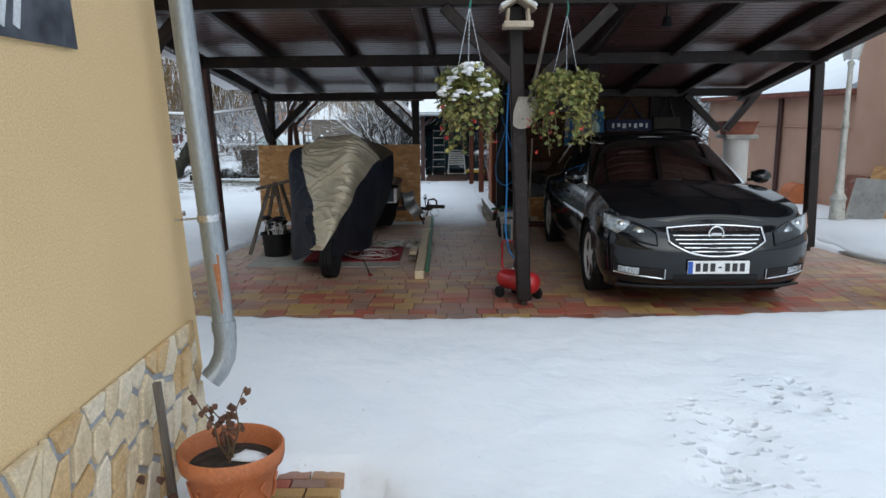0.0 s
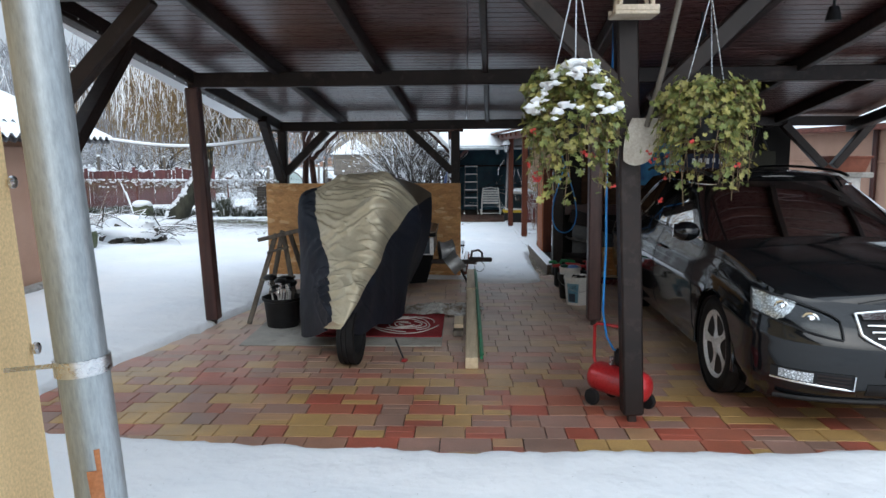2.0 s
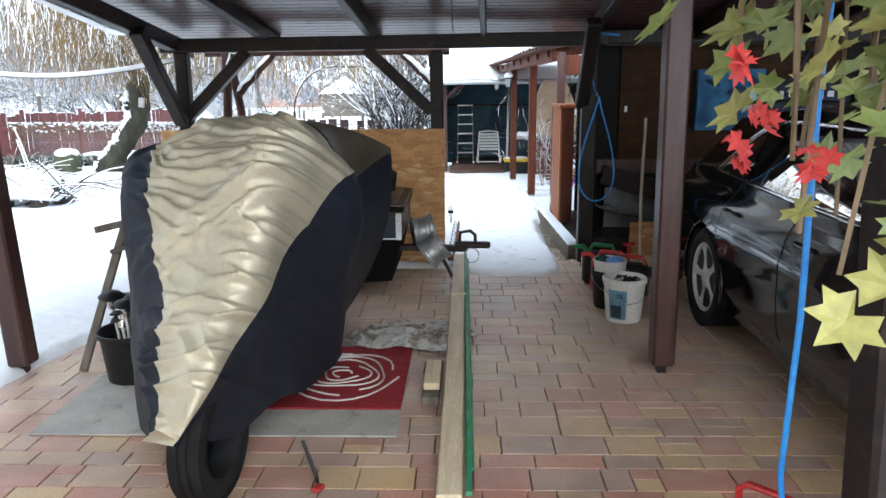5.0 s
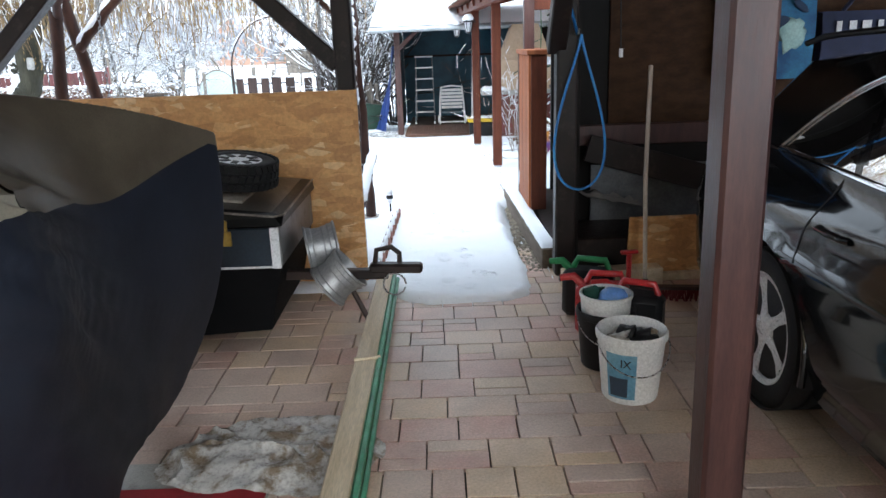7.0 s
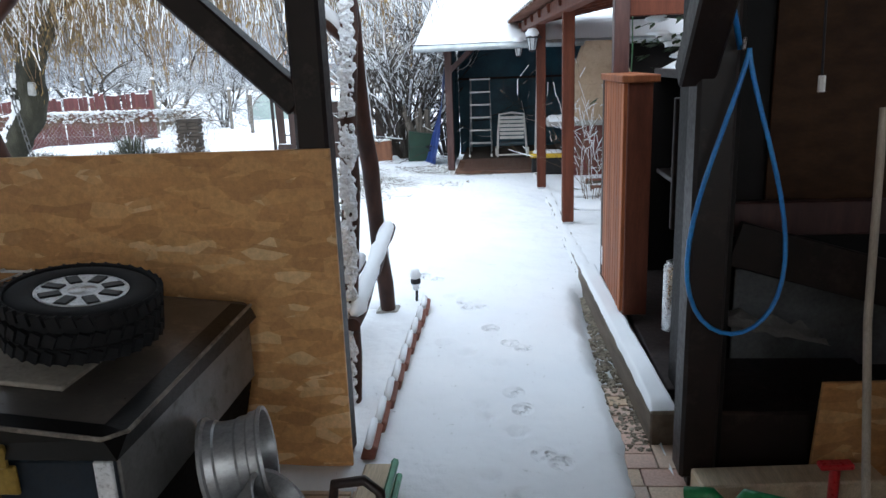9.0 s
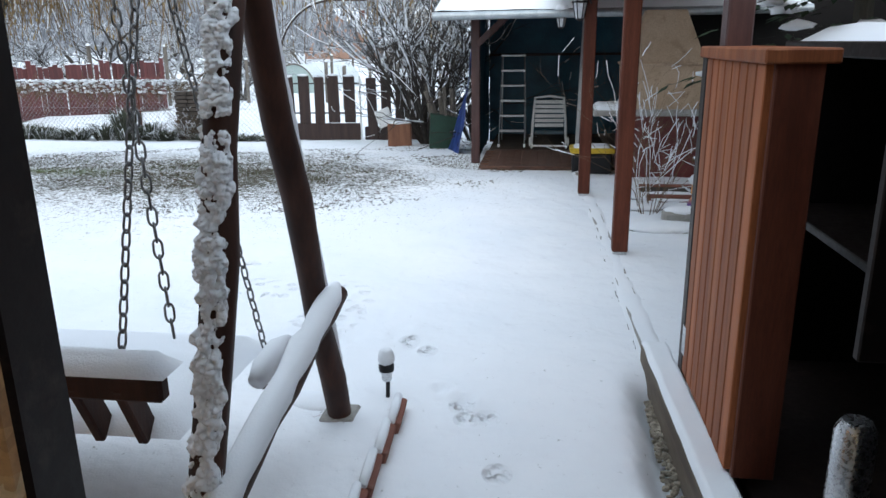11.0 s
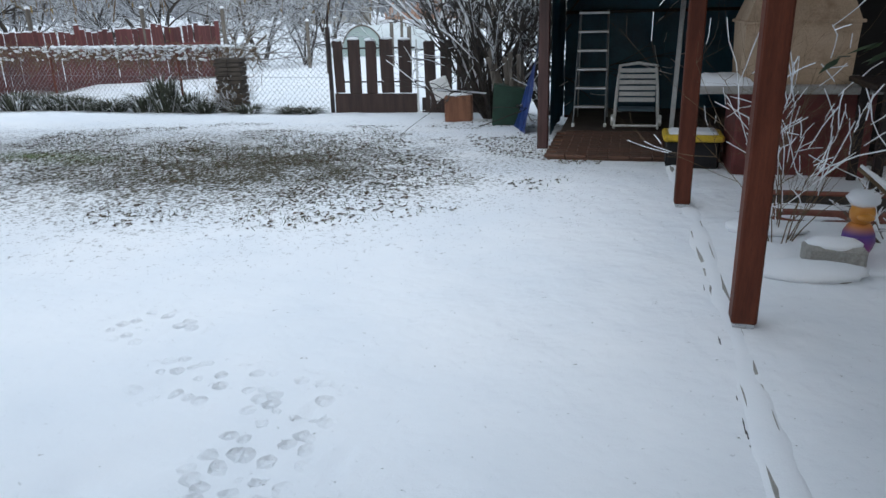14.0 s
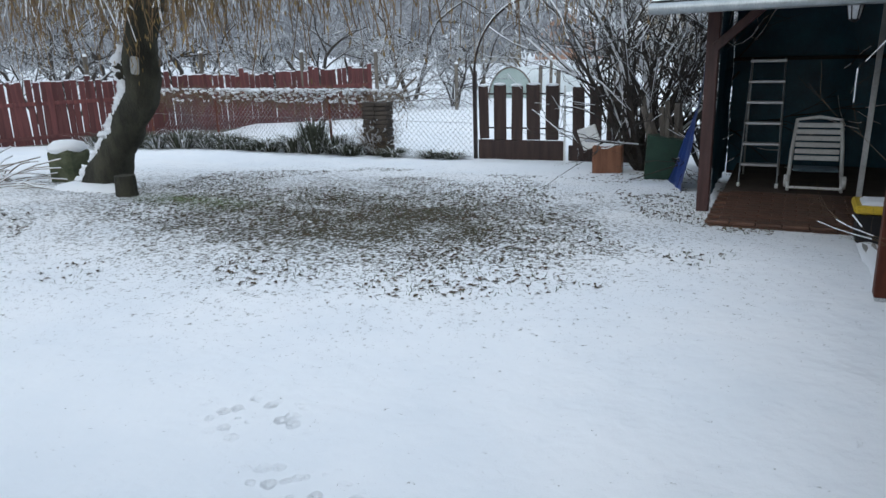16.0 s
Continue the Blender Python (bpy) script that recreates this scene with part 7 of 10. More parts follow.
chain((-0.25, 0.0, 1.95), (-0.165, 0.37, 0.44))
chain((-0.36, 0.0, 1.95), (-0.16, -0.22, 0.74))
chain((-1.85, 0.0, 1.95), (-1.75, -0.29, 0.69))
chain((-1.85, 0.0, 1.95), (-1.85, 0.36, 0.42))
seat = part("bench_seat", Geo().box((-1.03, 0.12, 0.42), (1.6, 0.52, 0.04), None, 0.008), LOG, swing)
for k in range(5):
    part("seat_slat", Geo().beam((-0.24, -0.10 + 0.11 * k, 0.45), (-1.82, -0.10 + 0.11 * k, 0.45), 0.09, 0.022, 0.005), LOG, seat)
bk = part("bench_back", Geo().beam((-0.16, -0.29, 0.64), (-1.82, -0.29, 0.64), 0.045, 0.09, 0.008), LOG, swing)
for k in range(13):
    x = -0.28 - 0.125 * k
    part("back_slat", Geo().beam((x, -0.20, 0.44), (x, -0.285, 0.64), 0.03, 0.07, 0.005, (0, 1, 0)), LOG, bk)
part("arm_stub", Geo().tube([(-0.12, 0.22, 0.40), (-0.105, 0.42, 0.42)], 0.032, 10), LOG, swing, smooth=60)
part("seat_snow", snow_cap(Geo(), -1.85, -0.18, -0.22, 0.42, 0.44, 0.08, 3, 30, 16), SNOW, swing, smooth=180)
part("back_snow", snow_cap(Geo(), -1.85, -0.13, -0.35, -0.24, 0.68, 0.075, 4, 40, 8), SNOW, swing, smooth=180)
part("arm_snow", Geo().tube([(-0.12, 0.17, 0.42), (-0.115, 0.24, 0.445), (-0.11, 0.34, 0.455), (-0.105, 0.43, 0.448)], [0.03, 0.045, 0.045, 0.03], 10), SNOW, swing, smooth=180)

# edging bricks, stake light, dog dish
BRICK = surface("red_edging_brick", (0.16, 0.055, 0.038), (0.24, 0.09, 0.062), 0.8, scale=8, fine=90, bump=0.4, rnd=0.2, dirt=(0.30, 0.24, 0.20))
ed = thing("brick_edging", (-0.2, 10.4, 0), "leaning red brick edging along the path, dusted with snow", "edging")
bm_e = Geo().box((0, 0, 0.035), (0.055, 0.20, 0.11), None, 0.006).mesh("edging_brick", BRICK)
for k in range(9):
    o = new("brick", bm_e)
    o.parent = ed
    o.matrix_basis = pose(0.005 * k + 0.01 * noise.noise((k, 2, 1)), 0.1 + 0.205 * k, 0.01, 5 * noise.noise((k, 5, 1)), 18 + 8 * noise.noise((k, 1, 7)), 3)
    part("snow_pad", Geo().tube([(-0.012, -0.102, 0.088), (-0.012 + 0.01 * noise.noise((k, 3, 3)), 0.0, 0.091), (-0.012, 0.102, 0.088)], [0.016, 0.018 + 0.008 * noise.noise((k, 8, 3)), 0.016], 8), SNOW, o, smooth=180)
sk = thing("stake_light", (-0.215, 12.33, 0), "small garden stake light with a ball of snow on top", "stake light")
part("stem", Geo().tube([(0, 0, 0), (0.005, 0, 0.13)], 0.009, 8), BLACKPL, sk)
part("collar", Geo().lathe([(0.018, 0.12), (0.022, 0.13), (0.022, 0.15), (0.03, 0.16), (0.03, 0.185), (0.02, 0.19), (0, 0.19)], 14), STEEL, sk, smooth=50)
part("cap", Geo().lathe([(0.031, 0.165), (0.033, 0.185), (0.028, 0.198), (0, 0.20)], 14), BLACKPL, sk, smooth=50)
part("snow_ball", Geo().blob((0, 0, 0.225), (0.036, 0.036, 0.042), 14, 0.08, 2), SNOW, sk, smooth=180)
dish = thing("red_dish", (-0.51, 12.24, 0.012), "flat dark red dish half buried in snow", "dish")
part("dish", Geo().lathe([(0.07, 0), (0.095, 0.022), (0.10, 0.026), (0.088, 0.022), (0.06, 0.010), (0, 0.010)], 24), surface("dark_red_clay", (0.16, 0.028, 0.018), (0.24, 0.05, 0.03), 0.6, scale=8, fine=80, bump=0.2), dish, smooth=50)
part("snow_fill", Geo().blob((0, 0.03, 0.018), (0.115, 0.095, 0.036), 18, 0.08, 5), SNOW, dish, smooth=180)
solo("leg_base", Geo().box((0, 0, 0.02), (0.14, 0.14, 0.06), None, 0.01), STONE, "concrete base under the swing leg", "base", at=(-0.375, 12.18, 0.0))

# timber kerb of the outdoor kitchen and the snow-covered kerb that goes on
KERB = surface("grey_brown_sleeper", (0.10, 0.075, 0.055), (0.17, 0.135, 0.10), 0.8, scale=4, fine=50, stretch=(4, 0.6, 4), bump=0.4)
kb = thing("timber_kerb", (1.0, 10.6, 0), "weathered timber kerb with snow along the path", "kerb")
part("sleeper", Geo().beam((-0.015, 0.0, 0.06), (-0.082, 2.2, 0.06), 0.11, 0.16, 0.008), KERB, kb)
part("snow_strip", Geo().grid(lambda u, v: (-0.015 - 0.067 * v + (u - 0.5) * (0.112 + 0.010 * noise.noise((v * 14, 2, u))), 0.015 + 2.18 * v, 0.138 + 0.026 * min(1.0, 7 * min(u, 1 - u), 40 * min(v, 1 - v)) ** 0.5 + 0.005 * noise.noise((v * 18, u * 2, 4))), 14, 90), SNOW, kb, smooth=180)
k2 = thing("stone_kerb", (0.93, 12.8, 0), "low kerb buried under a ridge of snow", "kerb")
part("kerb_stone", Geo().beam((0.0, 0, 0.0), (-0.11, 5.0, 0.0), 0.10, 0.10, 0.01), STONE, k2)
r = random.Random(12)
g = Geo()
for k in range(16):
    y = r.uniform(0.1, 2.2)
    x = -0.022 * y - 0.066 + r.uniform(-0.003, 0.003)
    g.box((x, y, ground_z(0.93 + x, 12.8 + y) - 0.0085), (r.uniform(0.002, 0.004), r.uniform(0.02, 0.08), 0.02), None, 0.0005)
part("joint", g, surface("dark_joint", (0.05, 0.045, 0.04), (0.09, 0.08, 0.07), 0.9, scale=9), k2, "dark gap beside the kerb", kind="stuff")
part("snow_ridge", Geo().grid(lambda u, v: (-0.11 * v + (u - 0.5) * (0.15 + 0.02 * noise.noise((v * 20, 7, 1))), 5.0 * v, 0.034 + 0.020 * math.sin(math.pi * u) ** 0.6 + 0.006 * noise.noise((v * 22, u * 2, 1))), 10, 60), SNOW, k2, smooth=180)
GRAVEL = surface("gravel", (0.20, 0.17, 0.13), (0.34, 0.30, 0.24), 0.9, scale=20, fine=120, bump=0.3, rnd=0.35, island=True)
g = Geo()
r = random.Random(6)
for i in range(700):
    q = r.random() ** 1.3
    x, y = 0.865 + r.uniform(-0.075, 0.07) * (1 - 0.85 * q), 10.55 + 1.95 * q
    s = r.uniform(0.006, 0.014)
    g.blob((x, y, -0.012 + r.uniform(0, 0.012)), (s * 1.2, s, s * 0.8), 5, 0.3, i)
solo("gravel_strip", g, GRAVEL, "strip of wet gravel between path and kerb", "gravel", kind="stuff")

# slatted cabinet of the outdoor kitchen
SLAT = surface("orange_brown_slats", (0.22, 0.066, 0.026), (0.35, 0.12, 0.05), 0.6, spec=0.2, scale=2.5, fine=45, stretch=(6, 6, 0.35), bump=0.25, rnd=0.22)
cab = thing("slatted_cabinet", (0.98, 12.0, 0.10), "orange-brown slatted wooden cabinet wall of the garden kitchen", "cabinet")
part("core", Geo().box((0.075, 0.10, 0.68), (0.10, 0.72, 1.22), None, 0.005), DARKWOOD, cab)
for k in range(8):
    y = -0.225 + 0.09 * k
    part("slat", Geo().box((0.010, y, 0.68), (0.028, 0.079, 1.22), None, 0.003), SLAT, cab)
part("end_board", Geo().box((0.075, -0.285, 0.68), (0.125, 0.024, 1.24), None, 0.004), REDWOOD, cab)
part("far_post", Geo().box((0.03, 0.49, 0.66), (0.07, 0.07, 1.3), None, 0.005), DARKWOOD, cab)
part("cap_board", Geo().box((0.075, 0.10, 1.312), (0.19, 0.82, 0.04), None, 0.005), SLAT, cab)
part("hinge", Geo().box((0.0, 0.45, 0.20), (0.012, 0.05, 0.12), None, 0.002), STEEL, cab)
kit = thing("garden_kitchen", (1.2, 12.0, 0), "dark open garden kitchen frame with a snow-topped counter", "garden kitchen")
part("counter", Geo().box((0.75, 0.2, 1.42), (1.25, 1.1, 0.05), None, 0.006), DARKWOOD, kit)
part("counter_snow", snow_cap(Geo(), 0.15, 1.35, -0.3, 0.75, 1.445, 0.06, 6), SNOW, kit, smooth=180)
part("back_panel", Geo().box((1.3, -0.1, 0.75), (0.06, 1.6, 1.5), None, 0.005), SHADEBOARD, kit)
part("inner_wall", Geo().box((0.7, 0.72, 0.7), (1.2, 0.05, 1.4), None, 0.005), SHADEBOARD, kit)
part("front_wall", Geo().box((0.75, -0.95, 0.8), (1.2, 0.05, 1.6), None, 0.005), SHADEBOARD, kit)
part("shelf", Geo().box((0.7, 0.1, 0.8), (1.1, 1.2, 0.03), None, 0.004), DARKWOOD, kit)
part("shelf_pot", Geo().lathe([(0.08, 0.82), (0.10, 0.95), (0.09, 0.98), (0, 0.98)], 16, Matrix.Translation((0.3, -0.1, 0))), STEEL, kit, smooth=50)
part("tin", Geo().lathe([(0.05, 0.1), (0.05, 0.42), (0.035, 0.45), (0, 0.45)], 16, Matrix.Translation((-0.02, -0.62, 0.1))), STEEL, kit, smooth=50)
part("floor_board", Geo().box((0.6, -0.2, 0.10), (1.5, 1.9, 0.05), None, 0.005), DARKWOOD, kit)
part("upright", Geo().box((-0.14, 0.42, 1.70), (0.09, 0.09, 0.60), None, 0.006), POSTWOOD, kit)
part("upper_panel", Geo().box((0.35, 0.42, 1.86), (0.95, 0.04, 0.22), None, 0.005), REDWOOD, kit)
part("slot_panel", Geo().box((0.02, -0.62, 1.02), (0.14, 0.03, 0.62), None, 0.004), DARKWOOD, kit)

# pergola with lanterns
perg = thing("pergola", (0.9, 14.5, 0), "red-brown pergola with square posts and a snowy tiled edge", "pergola")
for x, y in ((0.04, 0.05), (-0.10, 2.0)):
    po = part("post", Geo().beam((x, y, 0.07), (x, y, 1.95), 0.105, 0.105, 0.008, (0, 1, 0)), REDWOOD, perg)
    part("post_foot", Geo().box((x, y, 0.05), (0.09, 0.09, 0.10), None, 0.004), STEEL, po)
part("beam", Geo().beam((0.12, -1.9, 1.98), (-0.24, 4.2, 1.98), 0.10, 0.13, 0.008), REDWOOD, perg)
for k in range(8):
    y = -1.7 + 0.8 * k
    part("rafter", Geo().beam((-0.12 - 0.06 * y + 0.05, y, 2.0), (2.2, y, 2.45), 0.06, 0.08, 0.006), REDWOOD, perg)
part("tile_roof", Geo().grid(lambda u, v: (-0.20 - 0.06 * (-2.1 + 6.4 * v) + 2.5 * u, -2.1 + 6.4 * v, 2.06 + 0.5 * u + 0.02 * math.sin(v * 150)), 6, 150), surface("brown_roof_tile", (0.14, 0.06, 0.04), (0.22, 0.10, 0.07), 0.8, scale=6, fine=60, bump=0.3), perg, smooth=60)
part("roof_snow", Geo().grid(lambda u, v: (-0.21 - 0.06 * (-2.1 + 6.4 * v) + 2.5 * u, -2.1 + 6.4 * v, 2.085 + 0.5 * u + 0.07 * min(1, 6 * u + 0.2) + 0.02 * math.sin(v * 150) * (1 - min(1, u * 5))), 10, 150), SNOW, perg, smooth=180)


def lantern(at, label="black wall lantern with a cap of snow on the pergola post"):
    ob = thing("lantern", at, label, "lantern", "lanterns of the pergola")
    part("arm", Geo().tube([(0.10, 0, 0.02), (0.05, 0, 0.12), (0, 0, 0.10)], 0.008, 6), BLACKPL, ob)
    part("glass", Geo().lathe([(0.035, -0.10), (0.058, 0.03)], 6), surface("milky_glass", (0.45, 0.48, 0.5), (0.55, 0.57, 0.6), 0.2, scale=9, bump=0), ob)
    for k in range(6):
        a = math.pi / 3 * k
        part("glazing_bar", Geo().tube([(0.036 * math.cos(a), 0.036 * math.sin(a), -0.10), (0.06 * math.cos(a), 0.06 * math.sin(a), 0.03)], 0.005, 5), BLACKPL, ob)
    part("base", Geo().lathe([(0.0, -0.125), (0.03, -0.11), (0.04, -0.10), (0, -0.095)], 6), BLACKPL, ob)
    part("hood", Geo().lathe([(0.075, 0.03), (0.07, 0.04), (0.03, 0.085), (0, 0.09)], 6), BLACKPL, ob)
    part("snow_cap", Geo().blob((0, 0, 0.085), (0.075, 0.075, 0.055), 14, 0.1, 3), SNOW, ob, smooth=180)
    return ob


lantern((0.70, 16.42, 1.74))
lantern((0.58, 18.05, 1.70))

# ---- shed at the end of the path ----
shed = thing("garden_shed", (-0.45, 19.1, 0), "open garden shed with a snowy roof and dark tarpaulin walls", "shed")
TEAL = surface("teal_tarpaulin", (0.010, 0.062, 0.10), (0.020, 0.105, 0.155), 0.5, scale=3, fine=40, bump=0.3)
BLUE = surface("blue_tarpaulin", (0.008, 0.03, 0.16), (0.014, 0.05, 0.24), 0.4, scale=4, fine=40, bump=0.4)
part("corner_post", Geo().beam((0, 0, -0.14), (0, 0, 1.76), 0.11, 0.11, 0.008, (0, 1, 0)), POSTWOOD, shed)
part("post", Geo().beam((0.05, 2.6, -0.14), (0.05, 2.6, 2.3), 0.10, 0.10, 0.008, (0, 1, 0)), POSTWOOD, shed)
part("post", Geo().beam((2.9, -0.2, -0.14), (2.9, -0.2, 1.76), 0.11, 0.11, 0.008, (0, 1, 0)), POSTWOOD, shed)
part("brace", Geo().beam((0.02, -0.02, 1.42), (0.42, -0.02, 1.78), 0.08, 0.08, 0.006, (0, 1, 0)), POSTWOOD, shed)
part("front_beam", Geo().beam((-0.15, -0.05, 1.82), (3.3, -0.05, 1.82), 0.09, 0.12, 0.006), POSTWOOD, shed)
part("roof_deck", Geo().add([(-0.35, -1.05, 1.72), (3.6, -1.05, 1.72), (3.6, 2.9, 2.75), (-0.35, 2.9, 2.75), (-0.35, -1.05, 1.77), (3.6, -1.05, 1.77), (3.6, 2.9, 2.80), (-0.35, 2.9, 2.80)],
                            [(3, 2, 1, 0), (4, 5, 6, 7), (0, 1, 5, 4), (1, 2, 6, 5), (2, 3, 7, 6), (3, 0, 4, 7)]), DARKWOOD, shed)
part("roof_snow", Geo().grid(lambda u, v: (-0.37 + 3.98 * u, -1.06 + 4.0 * v, 1.79 + 1.03 * v + 0.10 * min(1, (8 * min(u, v, 1 - u, 1 - v)) ** 0.5) + 0.008 * fbm(u * 15, v * 15)), 40, 40), SNOW, shed, smooth=180)
part("gutter", Geo().tube([(-0.38, -1.10, 1.73), (3.6, -1.10, 1.75)], 0.045, 10), ZINC, shed, smooth=60)
part("back_tarp", Geo().grid(lambda u, v: (0.0 + 3.4 * u, 2.55 + 0.05 * noise.noise((u * 9, v * 2, 1)), -0.1 + 2.5 * v), 40, 20), TEAL, shed, smooth=180)
part("side_tarp", Geo().grid(lambda u, v: (-0.02 + 0.04 * noise.noise((u * 7, v * 3, 5)), 0.9 + 1.7 * u, -0.1 + 2.3 * v), 20, 20), TEAL, shed, smooth=180)
part("tarp_rail", Geo().beam((0.0, 2.46, 1.25), (3.4, 2.46, 1.25), 0.03, 0.04, 0.004), DARKWOOD, shed)
part("right_wall", Geo().box((3.5, 1.2, 1.0), (0.05, 3.2, 2.2), None, 0.004), SHADEBOARD, shed)
part("blue_sheet", Geo().grid(lambda u, v: (-0.18 - 0.50 * (1 - v) ** 1.3 * (0.4 + 0.6 * u) + 0.03 * noise.noise((u * 6, v * 4, 2)), 1.3 + 0.9 * u, -0.28 + 1.75 * v), 16, 20), BLUE, shed, "blue tarpaulin draped down the side", smooth=180)
deckm = surface("brown_brick_deck", (0.075, 0.036, 0.022), (0.125, 0.060, 0.038), 0.45, scale=5, fine=80, bump=0.3, rnd=0.22)
dk = thing("brick_deck", (-0.35, 18.3, 0), "wet brown brick floor of the open shed", "floor", kind="structure")
part("deck_base", Geo().box((2.0, 1.8, -0.10), (3.96, 3.56, 0.19), None, 0.01), surface("dark_mortar", (0.05, 0.035, 0.028), (0.08, 0.06, 0.045), 0.9), dk)
bkm = Geo().box((0, 0, 0.0), (0.192, 0.094, 0.03), None, 0.004).mesh("deck_brick", deckm)
for j in range(14):
    for i in range(8):
        o = new("brick", bkm)
        o.parent = dk
        o.location = (0.10 + 0.2 * i + 0.1 * (j % 2), 0.05 + 0.10 * j, 0.004)
for i in range(8):
    for z in (-0.035, -0.085):
        o = new("brick", bkm)
        o.parent = dk
        o.matrix_basis = pose(0.12 + 0.2 * i + 0.1 * (z < -0.05), 0.012, z, 90, 0, 0) @ Matrix.Diagonal((1, 0.46, 1, 1))
part("deck_rest", Geo().box((2.8, 1.8, -0.005), (2.3, 3.5, 0.03), None, 0.004), deckm, dk)

# ladder, lounger, tub
ALU = surface("grey_aluminium", (0.42, 0.43, 0.44), (0.52, 0.53, 0.54), 0.4, 0.7, scale=6, fine=70, bump=0.1)
ld = thing("step_ladder", (-0.02, 19.95, 0.02), "grey aluminium step ladder leaning in the shed", "ladder")
ld.matrix_basis = pose(-0.02, 19.95, 0.02) @ Matrix.Diagonal((0.95, 1, 0.87, 1))
for x in (-0.19, 0.19):
    part("rail", Geo().beam((x, 0, 0), (x * 0.86, 0.38, 1.46), 0.018, 0.05, 0.004, (0, 1, 0)), surface("dark_ladder_rail", (0.10, 0.11, 0.12), (0.16, 0.17, 0.18), 0.5, 0.4), ld)
    part("foot", Geo().box((x, 0, 0.02), (0.035, 0.05, 0.05), None, 0.006), WHITEPL, ld)
    part("rear_rail", Geo().beam((x, 0.75, 0), (x * 0.86, 0.42, 1.44), 0.02, 0.03, 0.004, (0, 1, 0)), ALU, ld)
for k in range(6):
    q = (0.25 + 0.235 * k) / 1.46
    part("tread", Geo().box((0, 0.38 * q, 1.46 * q), (0.36, 0.085, 0.032), None, 0.005), ALU, ld)
ch = thing("garden_chair", (0.50, 20.1, 0.02), "white plastic folding garden lounger in the shed", "chair")
ch.matrix_basis = pose(0.50, 20.1, 0.02) @ Matrix.Scale(0.88, 4)
part("back_frame", Geo().tube([(-0.27, -0.02, 0.12), (-0.26, 0.10, 0.40), (-0.23, 0.24, 0.74), (0.0, 0.25, 0.77), (0.23, 0.24, 0.74), (0.26, 0.10, 0.40), (0.27, -0.02, 0.12)], 0.022, 10), WHITEPL, ch, smooth=60)
for k in range(6):
    part("back_slat", Geo().box((0, 0.06 + 0.028 * k, 0.32 + 0.072 * k), (0.46, 0.014, 0.055), pose(0, 0, 0, 0, 0, 0), 0.005), WHITEPL, ch)
part("seat", Geo().box((0, -0.08, 0.22), (0.46, 0.30, 0.03), None, 0.01), surface("blue_grey_seat", (0.06, 0.10, 0.13), (0.10, 0.15, 0.18), 0.6), ch)
for x in (-0.27, 0.27):
    part("leg", Geo().tube([(x, -0.26, 0.0), (x, -0.02, 0.14), (x, 0.2, 0.25)], 0.018, 8), WHITEPL, ch, smooth=60)
    part("wheel", Geo().lathe([(0.07, -0.02), (0.075, 0.0), (0.07, 0.02), (0, 0.022)], 18, pose(x * 1.1, -0.10, 0.075, 0, 90, 0)), WHITEPL, ch, smooth=50)
part("front_rail", Geo().tube([(-0.27, -0.26, 0.03), (0.27, -0.26, 0.03)], 0.016, 8), WHITEPL, ch)
yt = thing("storage_tub", (0.97, 18.12, 0.0), "dark plastic tub with a yellow rim and snow on its lid", "tub")
part("tub", Geo().box((0, 0, 0.11), (0.44, 0.32, 0.24), None, 0.02), BLACKPL, yt)
part("rim", Geo().box((0, 0, 0.255), (0.50, 0.38, 0.06), None, 0.015), plain("yellow_plastic", (0.62, 0.42, 0.03), 0.4), yt)
part("snow", snow_cap(Geo(), -0.21, 0.21, -0.15, 0.15, 0.28, 0.03, 2), SNOW, yt, smooth=180)
dl = thing("door_leaf", (0.55, 19.0, 0), "pale metal strip standing in the shed", "strip")
part("strip", Geo().beam((0.32, 0.6, 0.02), (0.38, 0.9, 1.75), 0.05, 0.02, 0.003, (0, 1, 0)), ALU, dl)

# oven with its counter
OVEN = surface("beige_oven_plaster", (0.42, 0.30, 0.20), (0.50, 0.37, 0.26), 0.85, scale=3, fine=90, bump=0.3, dirt=(0.30, 0.20, 0.13))
ov = thing("garden_oven", (1.65, 17.9, 0), "beige rendered outdoor oven with a stone counter", "oven")
part("base", Geo().box((0.1, 0.1, 0.34), (1.0, 0.7, 0.70), None, 0.02), surface("dark_red_base", (0.10, 0.02, 0.018), (0.16, 0.035, 0.03), 0.7, scale=4, fine=60), ov)
part("counter", Geo().box((-0.05, -0.02, 0.72), (1.35, 0.85, 0.06), None, 0.01), STONE, ov)
part("hood", Geo().add([(-0.38, -0.3, 0.75), (0.38, -0.3, 0.75), (0.38, 0.4, 0.75), (-0.38, 0.4, 0.75), (-0.40, -0.3, 1.22), (0.40, -0.3, 1.22), (0.40, 0.4, 1.22), (-0.40, 0.4, 1.22), (-0.2, -0.15, 1.75), (0.2, -0.15, 1.75), (0.2, 0.3, 1.75), (-0.2, 0.3, 1.75)],
                       [(0, 1, 5, 4), (1, 2, 6, 5), (2, 3, 7, 6), (3, 0, 4, 7), (4, 5, 9, 8), (5, 6, 10, 9), (6, 7, 11, 10), (7, 4, 8, 11), (8, 9, 10, 11)]), OVEN, ov)
part("ledge", Geo().box((0, 0.04, 1.21), (0.84, 0.74, 0.025), None, 0.006), OVEN, ov)
part("counter_snow", snow_cap(Geo(), -0.70, -0.30, -0.42, 0.2, 0.75, 0.06, 9), SNOW, ov, smooth=180)
tb = thing("dark_table", (2.6, 17.2, 0), "dark table in the shade of the pergola", "table")
part("top", Geo().box((0, 0, 0.80), (1.2, 0.7, 0.04), None, 0.006), DARKWOOD, tb)
